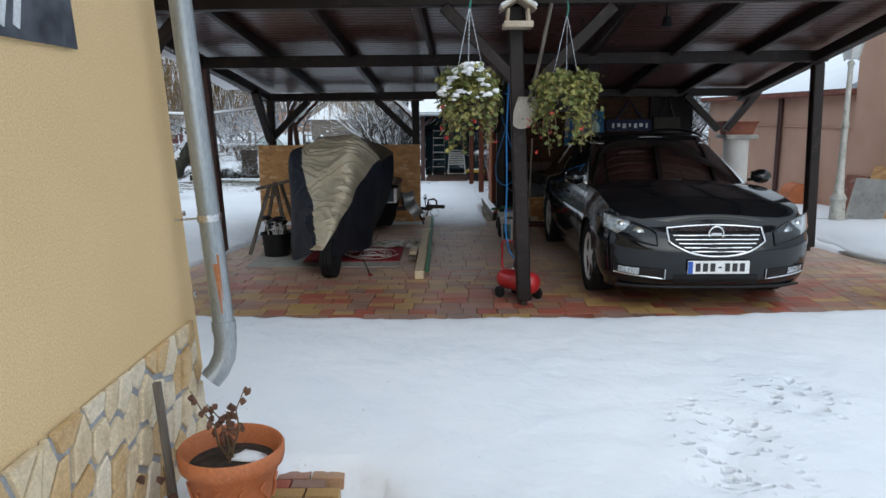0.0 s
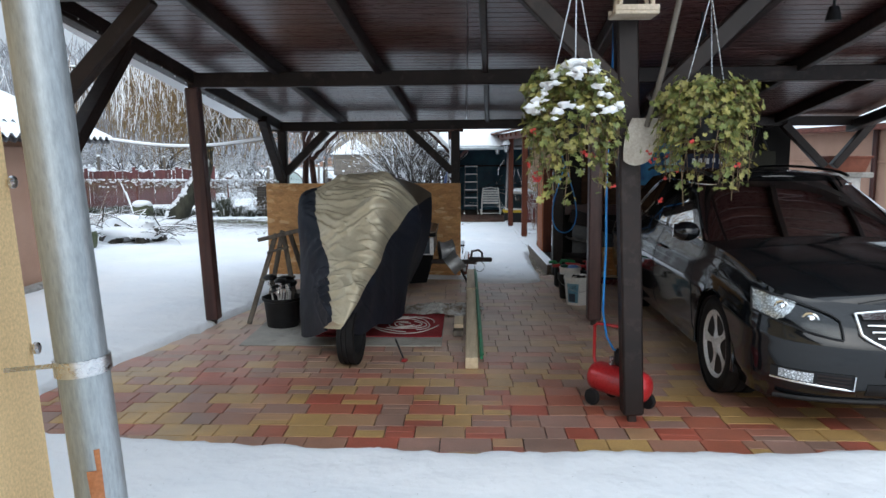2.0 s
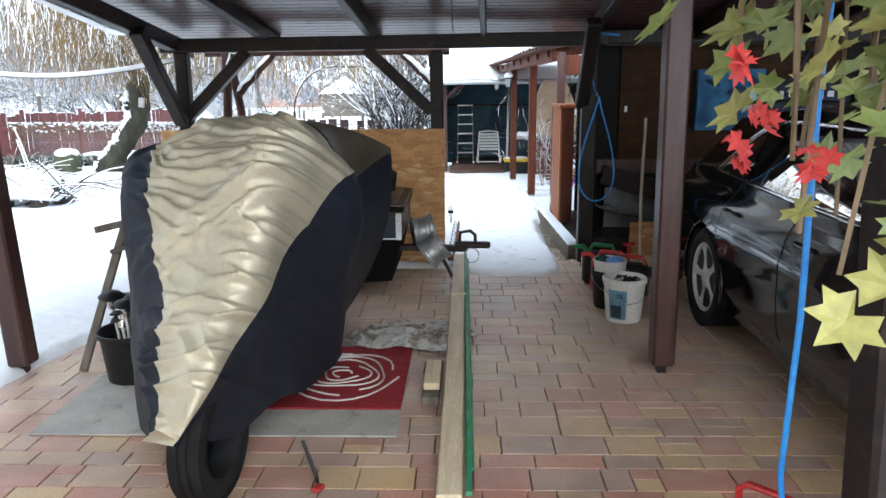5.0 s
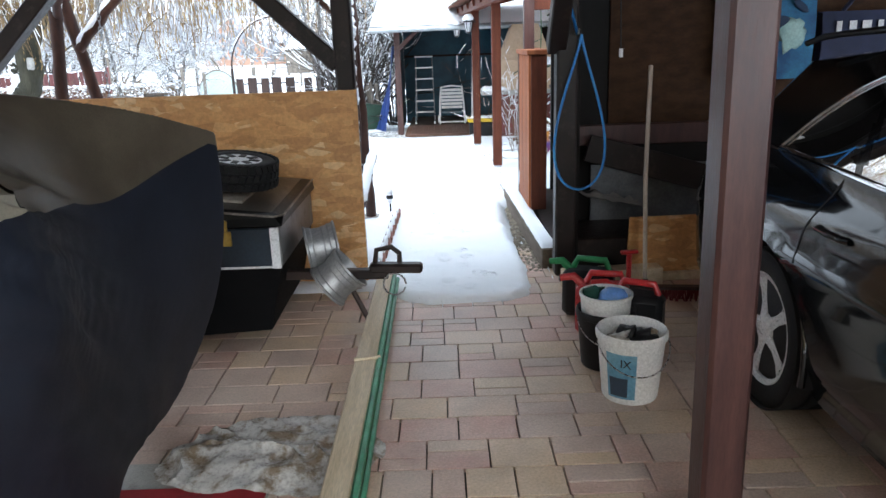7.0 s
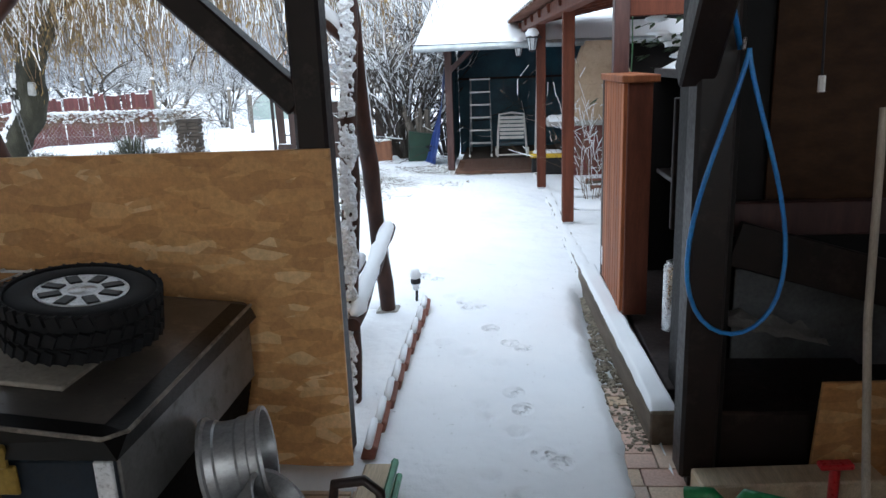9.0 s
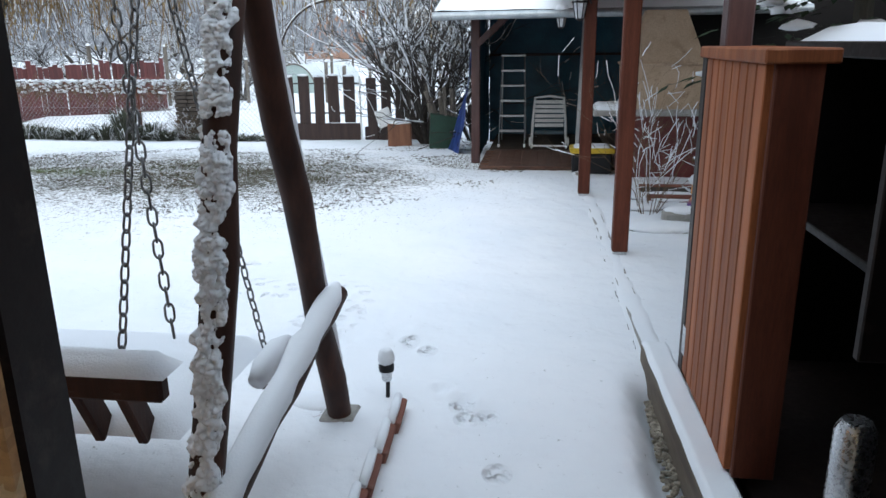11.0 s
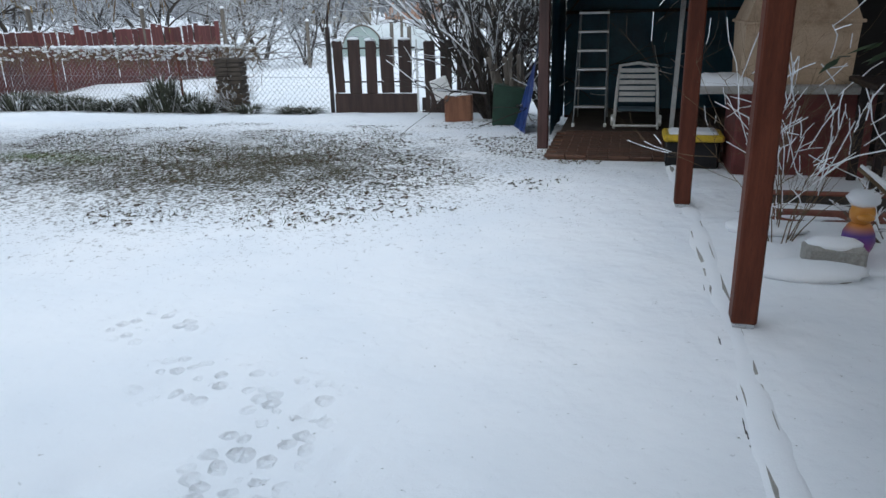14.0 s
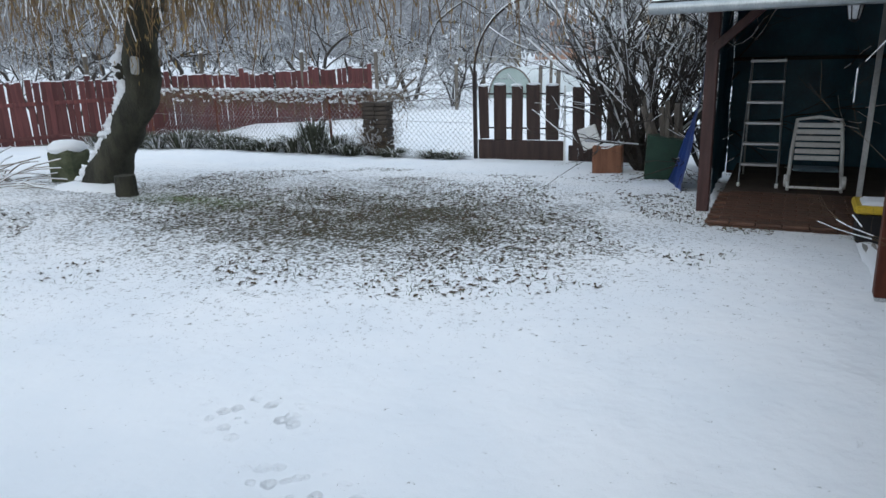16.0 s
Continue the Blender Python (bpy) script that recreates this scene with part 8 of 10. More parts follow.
for x in (-0.5, 0.5):
    for y in (-0.28, 0.28):
        part("leg", Geo().beam((x, y, 0), (x, y, 0.78), 0.06, 0.06, 0.005, (0, 1, 0)), DARKWOOD, tb)
sc = thing("shade_wall", (2.6, 18.6, 0), "dark boarded wall behind the pergola", "wall", kind="structure")
part("board", Geo().box((0.6, 0.0, 1.05), (2.4, 0.06, 2.1), None, 0.005), SHADEBOARD, sc)
part("side", Geo().box((1.8, -2.6, 1.05), (0.06, 5.2, 2.1), None, 0.005), SHADEBOARD, sc)

# steps and slabs in the flower bed, all under snow
for k, (x, y, w) in enumerate(((1.35, 15.25, 0.55), (1.6, 16.4, 0.8), (1.25, 16.0, 0.45))):
    sl = thing("stone_slab", (x, y, 0.02), "flat garden stone under a pad of snow", "stone", "stones in the flower bed")
    part("slab", Geo().blob((0, 0, 0.02), (w / 2, 0.10, 0.04), 12, 0.15, k), STONE, sl, smooth=60)
    part("snow_pad", Geo().blob((0, 0, 0.045), (w / 2 * 1.06, 0.14, 0.045), 16, 0.12, k + 9), SNOW, sl, smooth=180)
pl = thing("planter_frame", (1.75, 16.55, 0.02), "small brick-edged bed with wilted plants", "flower bed")
part("edge", Geo().box((0, -0.25, 0.04), (0.8, 0.06, 0.09), None, 0.01), BRICK, pl)
part("edge", Geo().box((0, 0.25, 0.04), (0.8, 0.06, 0.09), None, 0.01), BRICK, pl)
part("soil", Geo().box((0, 0, 0.03), (0.78, 0.44, 0.07), None, 0.01), SOIL, pl)


# twiggy plants
def twigs(seed, n, h, spread, r0, mat_b, snow=0.5, fork=3, lean=(0, 0)):
    """Bare branching stems, with snow along their upper sides."""
    r = random.Random(seed)
    g, s = Geo(), Geo()

    def grow(p, d, ln, rad, depth):
        pts = [p]
        q = p
        for i in range(4):
            d = (d + Vector((r.gauss(0, 0.16), r.gauss(0, 0.16), r.gauss(0, 0.10) + 0.03))).normalized()
            q = q + d * ln / 4
            pts.append(q)
        g.tube(pts, [rad * (1 - 0.15 * i) for i in range(5)], 4 if depth > 0 else 6, False)
        if r.random() < snow:
            up = Vector((0, 0, rad * 0.9))
            k = r.randint(0, 2)
            s.tube([a + up for a in pts[k:]], [max(rad * 0.85, 0.0028) * (1 + 0.4 * r.random()) for _ in pts[k:]], 4, False)
        if depth < fork:
            for _ in range(r.randint(2, 3)):
                i = r.randint(1, 4)
                nd = (d + Vector((r.gauss(0, 0.55), r.gauss(0, 0.55), r.gauss(0.05, 0.35)))).normalized()
                grow(pts[i], nd, ln * r.uniform(0.5, 0.8), rad * 0.6, depth + 1)

    for k in range(n):
        a = r.uniform(0, 6.28)
        d = Vector((spread * math.cos(a) + lean[0], spread * math.sin(a) + lean[1], 1)).normalized()
        grow(Vector((0.06 * math.cos(a), 0.06 * math.sin(a), 0)), d, h * r.uniform(0.35, 0.55), r0, 0)
    return g, s


GREYTWIG = surface("grey_bark_twig", (0.10, 0.08, 0.06), (0.17, 0.14, 0.11), 0.85, scale=9, fine=60, bump=0.2)
def shrub(name, at, seed, n, h, spread, r0, label, cat, snow=0.6, fork=3, mat_b=None, group=""):
    ob = thing(name, at, label, cat, group)
    g, s = twigs(seed, n, h, spread, r0, None, snow, fork)
    part("stem", g, mat_b or GREYTWIG, ob, kind="stuff")
    part("snow", s, SNOW, ob, kind="stuff")
    return ob


shrub("bare_bush", (1.30, 15.85, 0), 4, 16, 1.6, 0.26, 0.0036, "bare garden bush with snow on its thin brown twigs", "bush", 0.24, 3, TWIG)
r = random.Random(8)
lb = thing("fallen_branch", (1.80, 15.3, 0.05), "snow-covered branch slanting over the garden bed", "branch")
part("branch", Geo().tube([(0.35, 0.0, 0.12), (0.15, 0.05, 0.24), (-0.10, 0.1, 0.40), (-0.25, 0.12, 0.52)], [0.022, 0.020, 0.016, 0.008], 8), TWIG, lb, smooth=60)
part("snow", Geo().tube([(0.36, 0.0, 0.145), (0.15, 0.05, 0.268), (-0.10, 0.1, 0.424), (-0.24, 0.12, 0.535)], [0.02, 0.026, 0.02, 0.008], 8), SNOW, lb, smooth=180)
shrub("low_bush", (1.95, 15.9, 0), 7, 5, 0.7, 0.8, 0.010, "low snowy bush beside the garden figure", "bush", 0.8, 2)
fig = Geo()
fig.blob((0, 0, 0.16), (0.10, 0.09, 0.13), 14, 0.05, 1).blob((0, -0.01, 0.34), (0.075, 0.075, 0.085), 14, 0.03, 2).blob((0, -0.09, 0.33), (0.05, 0.06, 0.025), 12, 0.03, 3).blob((0, 0.0, 0.43), (0.10, 0.10, 0.06), 14, 0.1, 4)
def figure_mat():
    m, n, l, bsdf = node_mat("painted_figure")
    tc = n.new("ShaderNodeTexCoord")
    sep = n.new("ShaderNodeSeparateXYZ")
    l.new(tc.outputs["Object"], sep.inputs[0])
    col = ramp(n, l, sep.outputs[2], [(0.0, (0.16, 0.05, 0.03)), (0.06, (0.30, 0.03, 0.16)), (0.20, (0.10, 0.05, 0.25)), (0.26, (0.55, 0.20, 0.03)), (0.38, (0.60, 0.26, 0.04)), (0.40, (0.8, 0.82, 0.85))])
    l.new(col, bsdf.inputs["Base Color"])
    bsdf.inputs["Roughness"].default_value = 0.45
    return m


solo("garden_figurine", fig, figure_mat(), "small painted garden figurine with a cap of snow", "figurine", smooth=180, at=(1.66, 15.62, 0.0)).scale = (0.85, 0.85, 0.85)
tr_ = thing("stone_trough", (1.52, 15.5, 0.02), "small stone trough filled with snow", "trough")
part("trough", Geo().box((0, 0, 0.06), (0.30, 0.16, 0.12), None, 0.02), STONE, tr_)
part("snow", Geo().blob((0, 0, 0.12), (0.14, 0.075, 0.04), 12, 0.1, 1), SNOW, tr_, smooth=180)
bfd = thing("green_bird_feeder", (1.32, 13.6, 1.18), "green hanging bird feeder with snow under the pergola", "bird feeder")
part("body", Geo().blob((0, 0, 0), (0.045, 0.045, 0.035), 12, 0.05, 1), plain("pale_green_plastic", (0.25, 0.38, 0.14), 0.5), bfd, smooth=180)
part("cord", Geo().tube([(0, 0, 0.03), (0.01, 0, 0.4), (0, 0, 0.86)], 0.005, 6), plain("green_cord", (0.04, 0.12, 0.05)), bfd)
part("chain", Geo().tube([(0, 0, -0.03), (0.0, 0, -0.5), (0.0, 0.0, -0.62)], 0.008, 6), TWIG, bfd)
part("snow", Geo().blob((0, 0, 0.01), (0.035, 0.035, 0.03), 10, 0.1, 5), SNOW, bfd, smooth=180)

# conifer showing over the kitchen counter
NEEDLE = surface("conifer_needles", (0.020, 0.045, 0.020), (0.045, 0.085, 0.035), 0.7, scale=9, fine=60, bump=0.2, rnd=0.3, island=True)
con = thing("conifer", (2.3, 14.6, 0), "dark green conifer with snow on its boughs", "tree")
part("trunk", Geo().tube([(0, 0, 0), (0.02, 0, 1.5), (0, 0, 3.6)], [0.09, 0.06, 0.01], 8), BARK, con)
r = random.Random(17)
g, s = Geo(), Geo()
for k in range(150):
    z = r.uniform(1.2, 3.5)
    L = (3.75 - z) * 0.42 * r.uniform(0.6, 1.1)
    a = r.uniform(0, 6.28)
    d = Vector((math.cos(a), math.sin(a), -0.15))
    for j in range(14):
        q = r.uniform(0.2, 1)
        p = Vector((0, 0, z)) + d * L * q
        side = Vector((-math.sin(a), math.cos(a), 0)) * r.choice((-1, 1))
        tip = p + (side * 0.7 + d * 0.6 + Vector((0, 0, r.uniform(-0.35, 0.1)))).normalized() * r.uniform(0.08, 0.17)
        n = (tip - p).cross(Vector((0, 0, 1))).normalized() * 0.022
        g.add([p, p + n + (tip - p) * 0.4, tip, p - n + (tip - p) * 0.4], [(0, 1, 2, 3)])
    if r.random() < 0.5:
        s.blob(Vector((0, 0, z + 0.03)) + d * L * 0.75, (0.09, 0.06, 0.03), 8, 0.4, k)
part("needle", g, NEEDLE, con, kind="stuff")
part("snow", s, SNOW, con, smooth=180, kind="stuff")

# ---- garden gate and fences ----
def zl(x, y):
    return lawn_level(x, y)


gate = thing("garden_gate", (-4.53, 23.22, -0.37), "dark brown wooden garden gate with a pipe arch", "gate", rz=2)
part("gate_post", Geo().box((0, 0, 0.72), (0.06, 0.06, 1.46), None, 0.005), IRON, gate)
for k, (x, w) in enumerate(((0.19, 0.17), (0.45, 0.215), (0.72, 0.19), (1.0, 0.225), (1.29, 0.215))):
    g = Geo().box((x + 0.012 * (k - 2), 0, 0.80), (w, 0.03, 0.86 + 0.03 * (k % 2)), pose(0, 0, 0, 0, 0.8 * (k % 3 - 1), 0), 0.012)
    p = part("plank", g, GATEWOOD, gate)
    part("snow_cap", Geo().blob((x + 0.012 * (k - 2), 0, 1.24 + 0.015 * (k % 2)), (w / 2, 0.03, 0.025), 10, 0.1, k), SNOW, p, smooth=180)
part("bottom_board", Geo().box((0.78, 0.0, 0.19), (1.45, 0.04, 0.34), None, 0.01), GATEWOOD, gate)
for z in (0.55, 1.10):
    part("cross_rail", Geo().tube([(0.08, 0.03, z), (1.50, 0.03, z)], 0.014, 6), IRON, gate)
part("end_rail", Geo().tube([(0.09, 0.03, 0.1), (0.09, 0.03, 1.15)], 0.014, 6), IRON, gate)
part("latch_rail", Geo().box((1.52, 0, 0.62), (0.03, 0.03, 1.22), None, 0.004), WHITEPL, gate)
part("arch", Geo().tube([(0.0 + 2.0 * (1 - math.cos(a)) * 0.5 * 1.1, 0, 1.44 + 1.15 * math.sin(a)) for a in [math.pi / 2 * i / 14 for i in range(15)]] + [(1.7, 0, 2.58)], 0.02, 8), IRON, gate, smooth=60)
part("arch_snow", Geo().tube([(0.0 + 2.0 * (1 - math.cos(a)) * 0.5 * 1.1, 0, 1.465 + 1.15 * math.sin(a)) for a in [math.pi / 2 * i / 14 for i in range(3, 15)]], 0.016, 6), SNOW, gate)
fp = thing("plank_fence_panel", (-2.9, 23.28, -0.37), "dark wooden plank fence beside the gate", "fence", rz=1)
for k in range(5):
    part("plank", Geo().box((0.12 + 0.26 * k, 0, 0.62), (0.19, 0.03, 1.16 + 0.04 * (k % 2)), pose(0, 0, 0, 0, 1.0 * (k % 3 - 1), 0), 0.012), GATEWOOD, fp)
part("bottom_board", Geo().box((0.7, 0.02, 0.16), (1.5, 0.03, 0.26), None, 0.01), GATEWOOD, fp)

# wire fence left of the gate
WIRE = surface("galvanised_wire", (0.26, 0.27, 0.28), (0.38, 0.39, 0.40), 0.5, 0.6, scale=9, fine=60, bump=0)
wf = thing("wire_fence", (-4.6, 23.25, -0.37), "chain-link fence hung with snowy dry creeper", "fence")
g = Geo()
FL = 8.2
def fpos(s, z):
    return Vector((-s, 0.10 * s, z))
pitch = 0.10
for k in range(int((FL + 1.15) / pitch)):
    for sgn in (0, 1):
        a = k * pitch
        s0, s1 = (a, a - 1.15) if sgn else (a - 1.15, a)
        z0, z1 = 0.03, 1.18
        if s1 < 0:
            t = (0 - s0) / (s1 - s0) if s1 != s0 else 0
            s1, z1 = 0.0, z0 + (z1 - z0) * t
        if s0 < 0:
            t = (0 - s0) / (s1 - s0)
            s0, z0 = 0.0, z0 + (z1 - z0) * t
        if max(s0, s1) > FL or abs(s0 - s1) < 0.02:
            continue
        g.tube([fpos(s0, z0), fpos(s1, z1)], 0.0032, 3, False)
part("mesh", g, WIRE, wf, kind="stuff")
for z in (0.06, 0.62, 1.18):
    part("strain_wire", Geo().tube([fpos(FL * i / 10, z) for i in range(11)], 0.004, 4), WIRE, wf)
for s in (3.05, 6.1, 8.2):
    part("iron_post", Geo().tube([fpos(s, 0), fpos(s, 1.24)], 0.024, 8), surface("rusty_post", (0.12, 0.035, 0.025), (0.18, 0.06, 0.04), 0.8, scale=9), wf)
r = random.Random(31)
g, s = Geo(), Geo()
for k in range(1100):
    a = r.uniform(1.3, FL)
    z = 1.16 - abs(r.gauss(0, 0.18))
    p = fpos(a, z) + Vector((0, r.uniform(-0.06, 0.06), 0))
    pts = [p]
    d = Vector((r.uniform(-1, 1), r.uniform(-0.3, 0.3), r.uniform(-0.9, 0.35)))
    for i in range(3):
        d = (d + Vector((r.gauss(0, 0.4), r.gauss(0, 0.2), r.gauss(-0.1, 0.4)))).normalized()
        p = p + d * r.uniform(0.04, 0.12)
        pts.append(p)
    g.tube(pts, 0.0045, 3, False)
    if z > 0.95 and (k % 3 == 0 or 2.2 < a < 6.2):
        s.blob(fpos(a, 1.165 - 0.25 * r.random() ** 2.5) + Vector((0, r.uniform(-0.05, 0.05), 0)), (r.uniform(0.02, 0.06), 0.03, r.uniform(0.012, 0.028)), 6, 0.5, k)
part("dry_creeper", g, TWIG, wf, kind="stuff")
part("creeper_snow", s, SNOW, wf, smooth=180, kind="stuff")

# red-brown picket fence beyond
pf = thing("picket_fence", (-9.95, 28.9, -0.45), "long red-brown wooden picket fence dusted with snow", "fence")
fd = (Vector((-14.5, 21.6, 0)) - Vector((-9.95, 28.9, 0))).normalized()
pk = Geo().box((0, 0, 0.76), (0.118, 0.022, 1.52), None, 0.006).mesh("picket", FENCEWOOD)
pks = Geo().box((0, 0, 1.53), (0.10, 0.03, 0.025), None, 0.01).mesh("picket_snow", SNOW)
rz = math.degrees(math.atan2(fd.y, fd.x))
for k in range(118):
    o = new("picket", pk)
    o.parent = pf
    p = fd * (0.122 * k)
    o.matrix_basis = pose(p.x, p.y, -0.04 + 0.09 * noise.noise((k * 0.35, 2, 2)) + 0.10 * noise.noise((k * 3.7, 5, 2)) + (0.10 if k % 14 == 0 else 0), 3.0 * noise.noise((k * 1.3, 9, 1)), 4.0 * noise.noise((k * 0.31, 3, 1)) + 3 * noise.noise((k * 1.7, 3, 6)), rz)
    q = new("snow", pks)
    q.parent = o
for z in (0.35, 1.05):
    part("rail", Geo().beam((0, 0, z), fd * 14.3 + Vector((0, 0, z)), 0.05, 0.08, 0.006), FENCEWOOD, pf)
part("plinth_board", Geo().beam(Vector((0.12, 0.03, 0.1)), fd * 14.3 + Vector((0.12, 0.03, 0.1)), 0.03, 0.22, 0.006), GREYWOOD, pf)

# posts standing behind the fences and in the field
for k, (x, y, h) in enumerate(((-10.4, 30.0, 1.9), (-11.6, 28.2, 1.95), (-13.0, 26.0, 2.0), (-14.6, 24.0, 2.0), (-8.4, 31.0, 1.5), (-7.2, 29.5, 1.35), (-6.1, 31.5, 1.4), (-5.0, 29.5, 1.35), (-3.8, 31.0, 1.4), (-9.2, 35, 1.5), (-7.5, 37, 1.5),
                               (-5.8, 36, 1.4), (-4.2, 38, 1.5), (-2.6, 35, 1.4), (-1.2, 37, 1.4), (-6.8, 44, 1.5), (-4.6, 46, 1.5), (-2.4, 45, 1.5), (-0.4, 44, 1.5), (-9.0, 46, 1.5))):
    o = thing("field_post", (x, y, -0.47), "grey wooden post with a cap of snow in the field", "post", "posts in the field")
    part("post", Geo().tube([(0, 0, 0), (0.02, 0, h)], 0.055, 8), GREYWOOD, o)
    part("snow_cap", Geo().blob((0.02, 0, h + 0.01), (0.06, 0.06, 0.05), 8, 0.1, k), SNOW, o, smooth=180)
ft = thing("field_rail_fence", (-12, 62, -0.5), "long weathered rail fence across the snowy field", "fence")
for k in range(22):
    part("post", Geo().tube([(1.4 * k, 0.25 * k, 0), (1.4 * k, 0.25 * k, 1.5)], 0.06, 6), GREYWOOD, ft)
for z in (0.6, 1.1, 1.45):
    part("rail", Geo().beam((0, 0, z), (29.5, 5.3, z), 0.05, 0.10, 0.01), GREYWOOD, ft)

# stump seat, green bin of firewood, big shrub
su = thing("wooden_box", (-2.02, 22.0, -0.32), "brown wooden box with a snowy lid before the fence", "box", rz=8)
part("body", Geo().box((0, 0, 0.22), (0.40, 0.34, 0.46), None, 0.02), surface("orange_brown_box", (0.16, 0.06, 0.03), (0.24, 0.10, 0.05), 0.6, scale=4, fine=50, stretch=(4, 4, 0.6)), su)
part("snow", Geo().blob((0, 0, 0.455), (0.20, 0.17, 0.03), 14, 0.1, 2), SNOW, su, smooth=180)
part("slab", Geo().box((-0.06, 0.0, 0.60), (0.26, 0.05, 0.30), pose(0, 0, 0, 0, -20, 0), 0.01), WHITEPL, su, "pale slab leaning on top")
bn = thing("green_bin", (-1.35, 21.4, -0.28), "dark green plastic bin full of split firewood", "bin", rz=10)
bn.matrix_basis = pose(-1.25, 21.55, -0.30, 0, 9, 10) @ Matrix.Scale(0.88, 4)
part("bin", Geo().add([(-0.22, -0.2, 0), (0.22, -0.2, 0), (0.22, 0.2, 0), (-0.22, 0.2, 0), (-0.30, -0.26, 0.70), (0.30, -0.26, 0.70), (0.30, 0.26, 0.70), (-0.30, 0.26, 0.70)], [(3, 2, 1, 0), (0, 1, 5, 4), (1, 2, 6, 5), (2, 3, 7, 6), (3, 0, 4, 7), (4, 5, 6, 7)]), surface("dark_green_plastic", (0.008, 0.035, 0.020), (0.014, 0.055, 0.032), 0.5, scale=4, fine=60, bump=0.1), bn)
r = random.Random(5)
for k in range(8):
    x = -0.22 + 0.06 * k
    part("log", Geo().beam((x, r.uniform(-0.12, 0.12), 0.5), (x - r.uniform(0.10, 0.30), r.uniform(-0.1, 0.1), r.uniform(0.95, 1.22)), 0.075, 0.06, 0.012, (0, 1, 0)), GREYWOOD, bn)

DARKTWIG = surface("dark_wet_twig", (0.022, 0.017, 0.014), (0.05, 0.04, 0.032), 0.8, scale=9, fine=60, bump=0.3)
shrub("tall_shrub", (-1.6, 22.4, -0.34), 12, 34, 4.4, 0.50, 0.028, "tall many-stemmed bare shrub with snowy twigs", "shrub", 0.30, 4, DARKTWIG)
shrub("tall_shrub", (-0.85, 23.2, -0.40), 15, 18, 4.2, 0.40, 0.026, "tall many-stemmed bare shrub with snowy twigs", "shrub", 0.30, 4, DARKTWIG)

# clumps before the wire fence
CLUMP = surface("frosted_grass_clump", (0.05, 0.055, 0.035), (0.10, 0.105, 0.075), 0.8, scale=9, fine=60, bump=0.2, rnd=0.3, island=True)
def grass_clump(at, seed, n, h, w, label):
    ob = thing("grass_clump", at, label, "plant", "clumps along the fence")
    r = random.Random(seed)
    g, s = Geo(), Geo()
    for k in range(n):
        a, q = r.uniform(0, 6.28), r.uniform(0, 0.3) * w
        b = Vector((q * math.cos(a), q * math.sin(a), 0))
        hh = h * r.uniform(0.5, 1.1)
        o = w * r.uniform(0.4, 1.0)
        t1 = b + Vector((o * 0.4 * math.cos(a), o * 0.4 * math.sin(a), hh * 0.8))
        t2 = b + Vector((o * math.cos(a), o * math.sin(a), hh * r.uniform(0.6, 1.0)))
        n2 = Vector((-math.sin(a), math.cos(a), 0)) * 0.010
        tgt = s if r.random() < 0.20 else g
        tgt.add([b - n2, b + n2, t1 + n2 * 0.8, t1 - n2 * 0.8, t2], [(0, 1, 2, 3), (3, 2, 4)])
    part("blade", g, CLUMP, ob, kind="stuff")
    part("frost_blade", s, SNOW, ob, kind="stuff")


for k, (x, y, h, w) in enumerate(((-7.6, 22.9, 0.75, 0.55), (-8.7, 23.0, 0.4, 0.5), (-9.5, 23.1, 0.45, 0.5), (-10.4, 23.2, 0.5, 0.6), (-5.2, 22.9, 0.25, 0.4), (-4.9, 23.0, 0.2, 0.4), (-11.2, 22.6, 0.5, 0.5), (-5.9, 22.8, 0.3, 0.4), (-6.8, 22.85, 0.4, 0.6), (-8.1, 23.0, 0.55, 0.6), (-9.1, 23.1, 0.35, 0.6), (-9.9, 23.1, 0.5, 0.6), (-10.9, 23.0, 0.6, 0.7), (-11.7, 22.7, 0.55, 0.6), (-7.2, 23.0, 0.6, 0.6), (-12.4, 22.4, 0.5, 0.7))):
    grass_clump((x, y, zl(x, y)), k, 300, h if k == 0 else 0.72 * h, w, "frosted clump of long grass by the fence")
pier = thing("brick_pier", (-6.35, 23.1, -0.37), "low brick pier overgrown with frosted creeper", "pier")
PIERB = surface("grey_brown_brick", (0.038, 0.030, 0.024), (0.075, 0.058, 0.046), 0.85, scale=6, fine=80, bump=0.5, rnd=0.2)
bmesh_p = Geo().box((0, 0, 0), (0.24, 0.11, 0.065), None, 0.006).mesh("pier_brick", PIERB)
for j in range(13):
    for i in range(2):
        for d in range(2):
            o = new("brick", bmesh_p)
            o.parent = pier
            o.matrix_basis = pose(-0.125 + 0.25 * i + (0.0 if j % 2 else 0.02), -0.06 + 0.12 * d, 0.04 + 0.075 * j, 0, 0, 2 * noise.noise((i, j, 3)))
g, s = twigs(44, 46, 0.85, 0.7, 0.006, None, 0.30, 3)
part("creeper", g, TWIG, pier, kind="stuff")
part("creeper_snow", s, SNOW, pier, kind="stuff")

# ---- old leaning willow on the lawn ----
MOSSBARK = surface("mossy_wet_bark", (0.020, 0.020, 0.013), (0.055, 0.052, 0.035), 0.9, scale=7, fine=50, stretch=(1, 1, 0.4), bump=1.0, dist=0.02)
willow = thing("willow_tree", (-6.75, 18.0, -0.05), "old leaning willow with snow on its bark and hanging twigs", "tree")
trunk = [(-0.38, -0.05, -0.08), (-0.30, -0.04, 0.20), (-0.10, 0.0, 0.52), (0.12, 0.02, 0.84), (0.30, 0.05, 1.08), (0.34, 0.08, 1.32), (0.32, 0.09, 1.52), (0.40, 0.10, 1.76), (0.52, 0.12, 2.1), (0.8, 0.2, 3.0)]
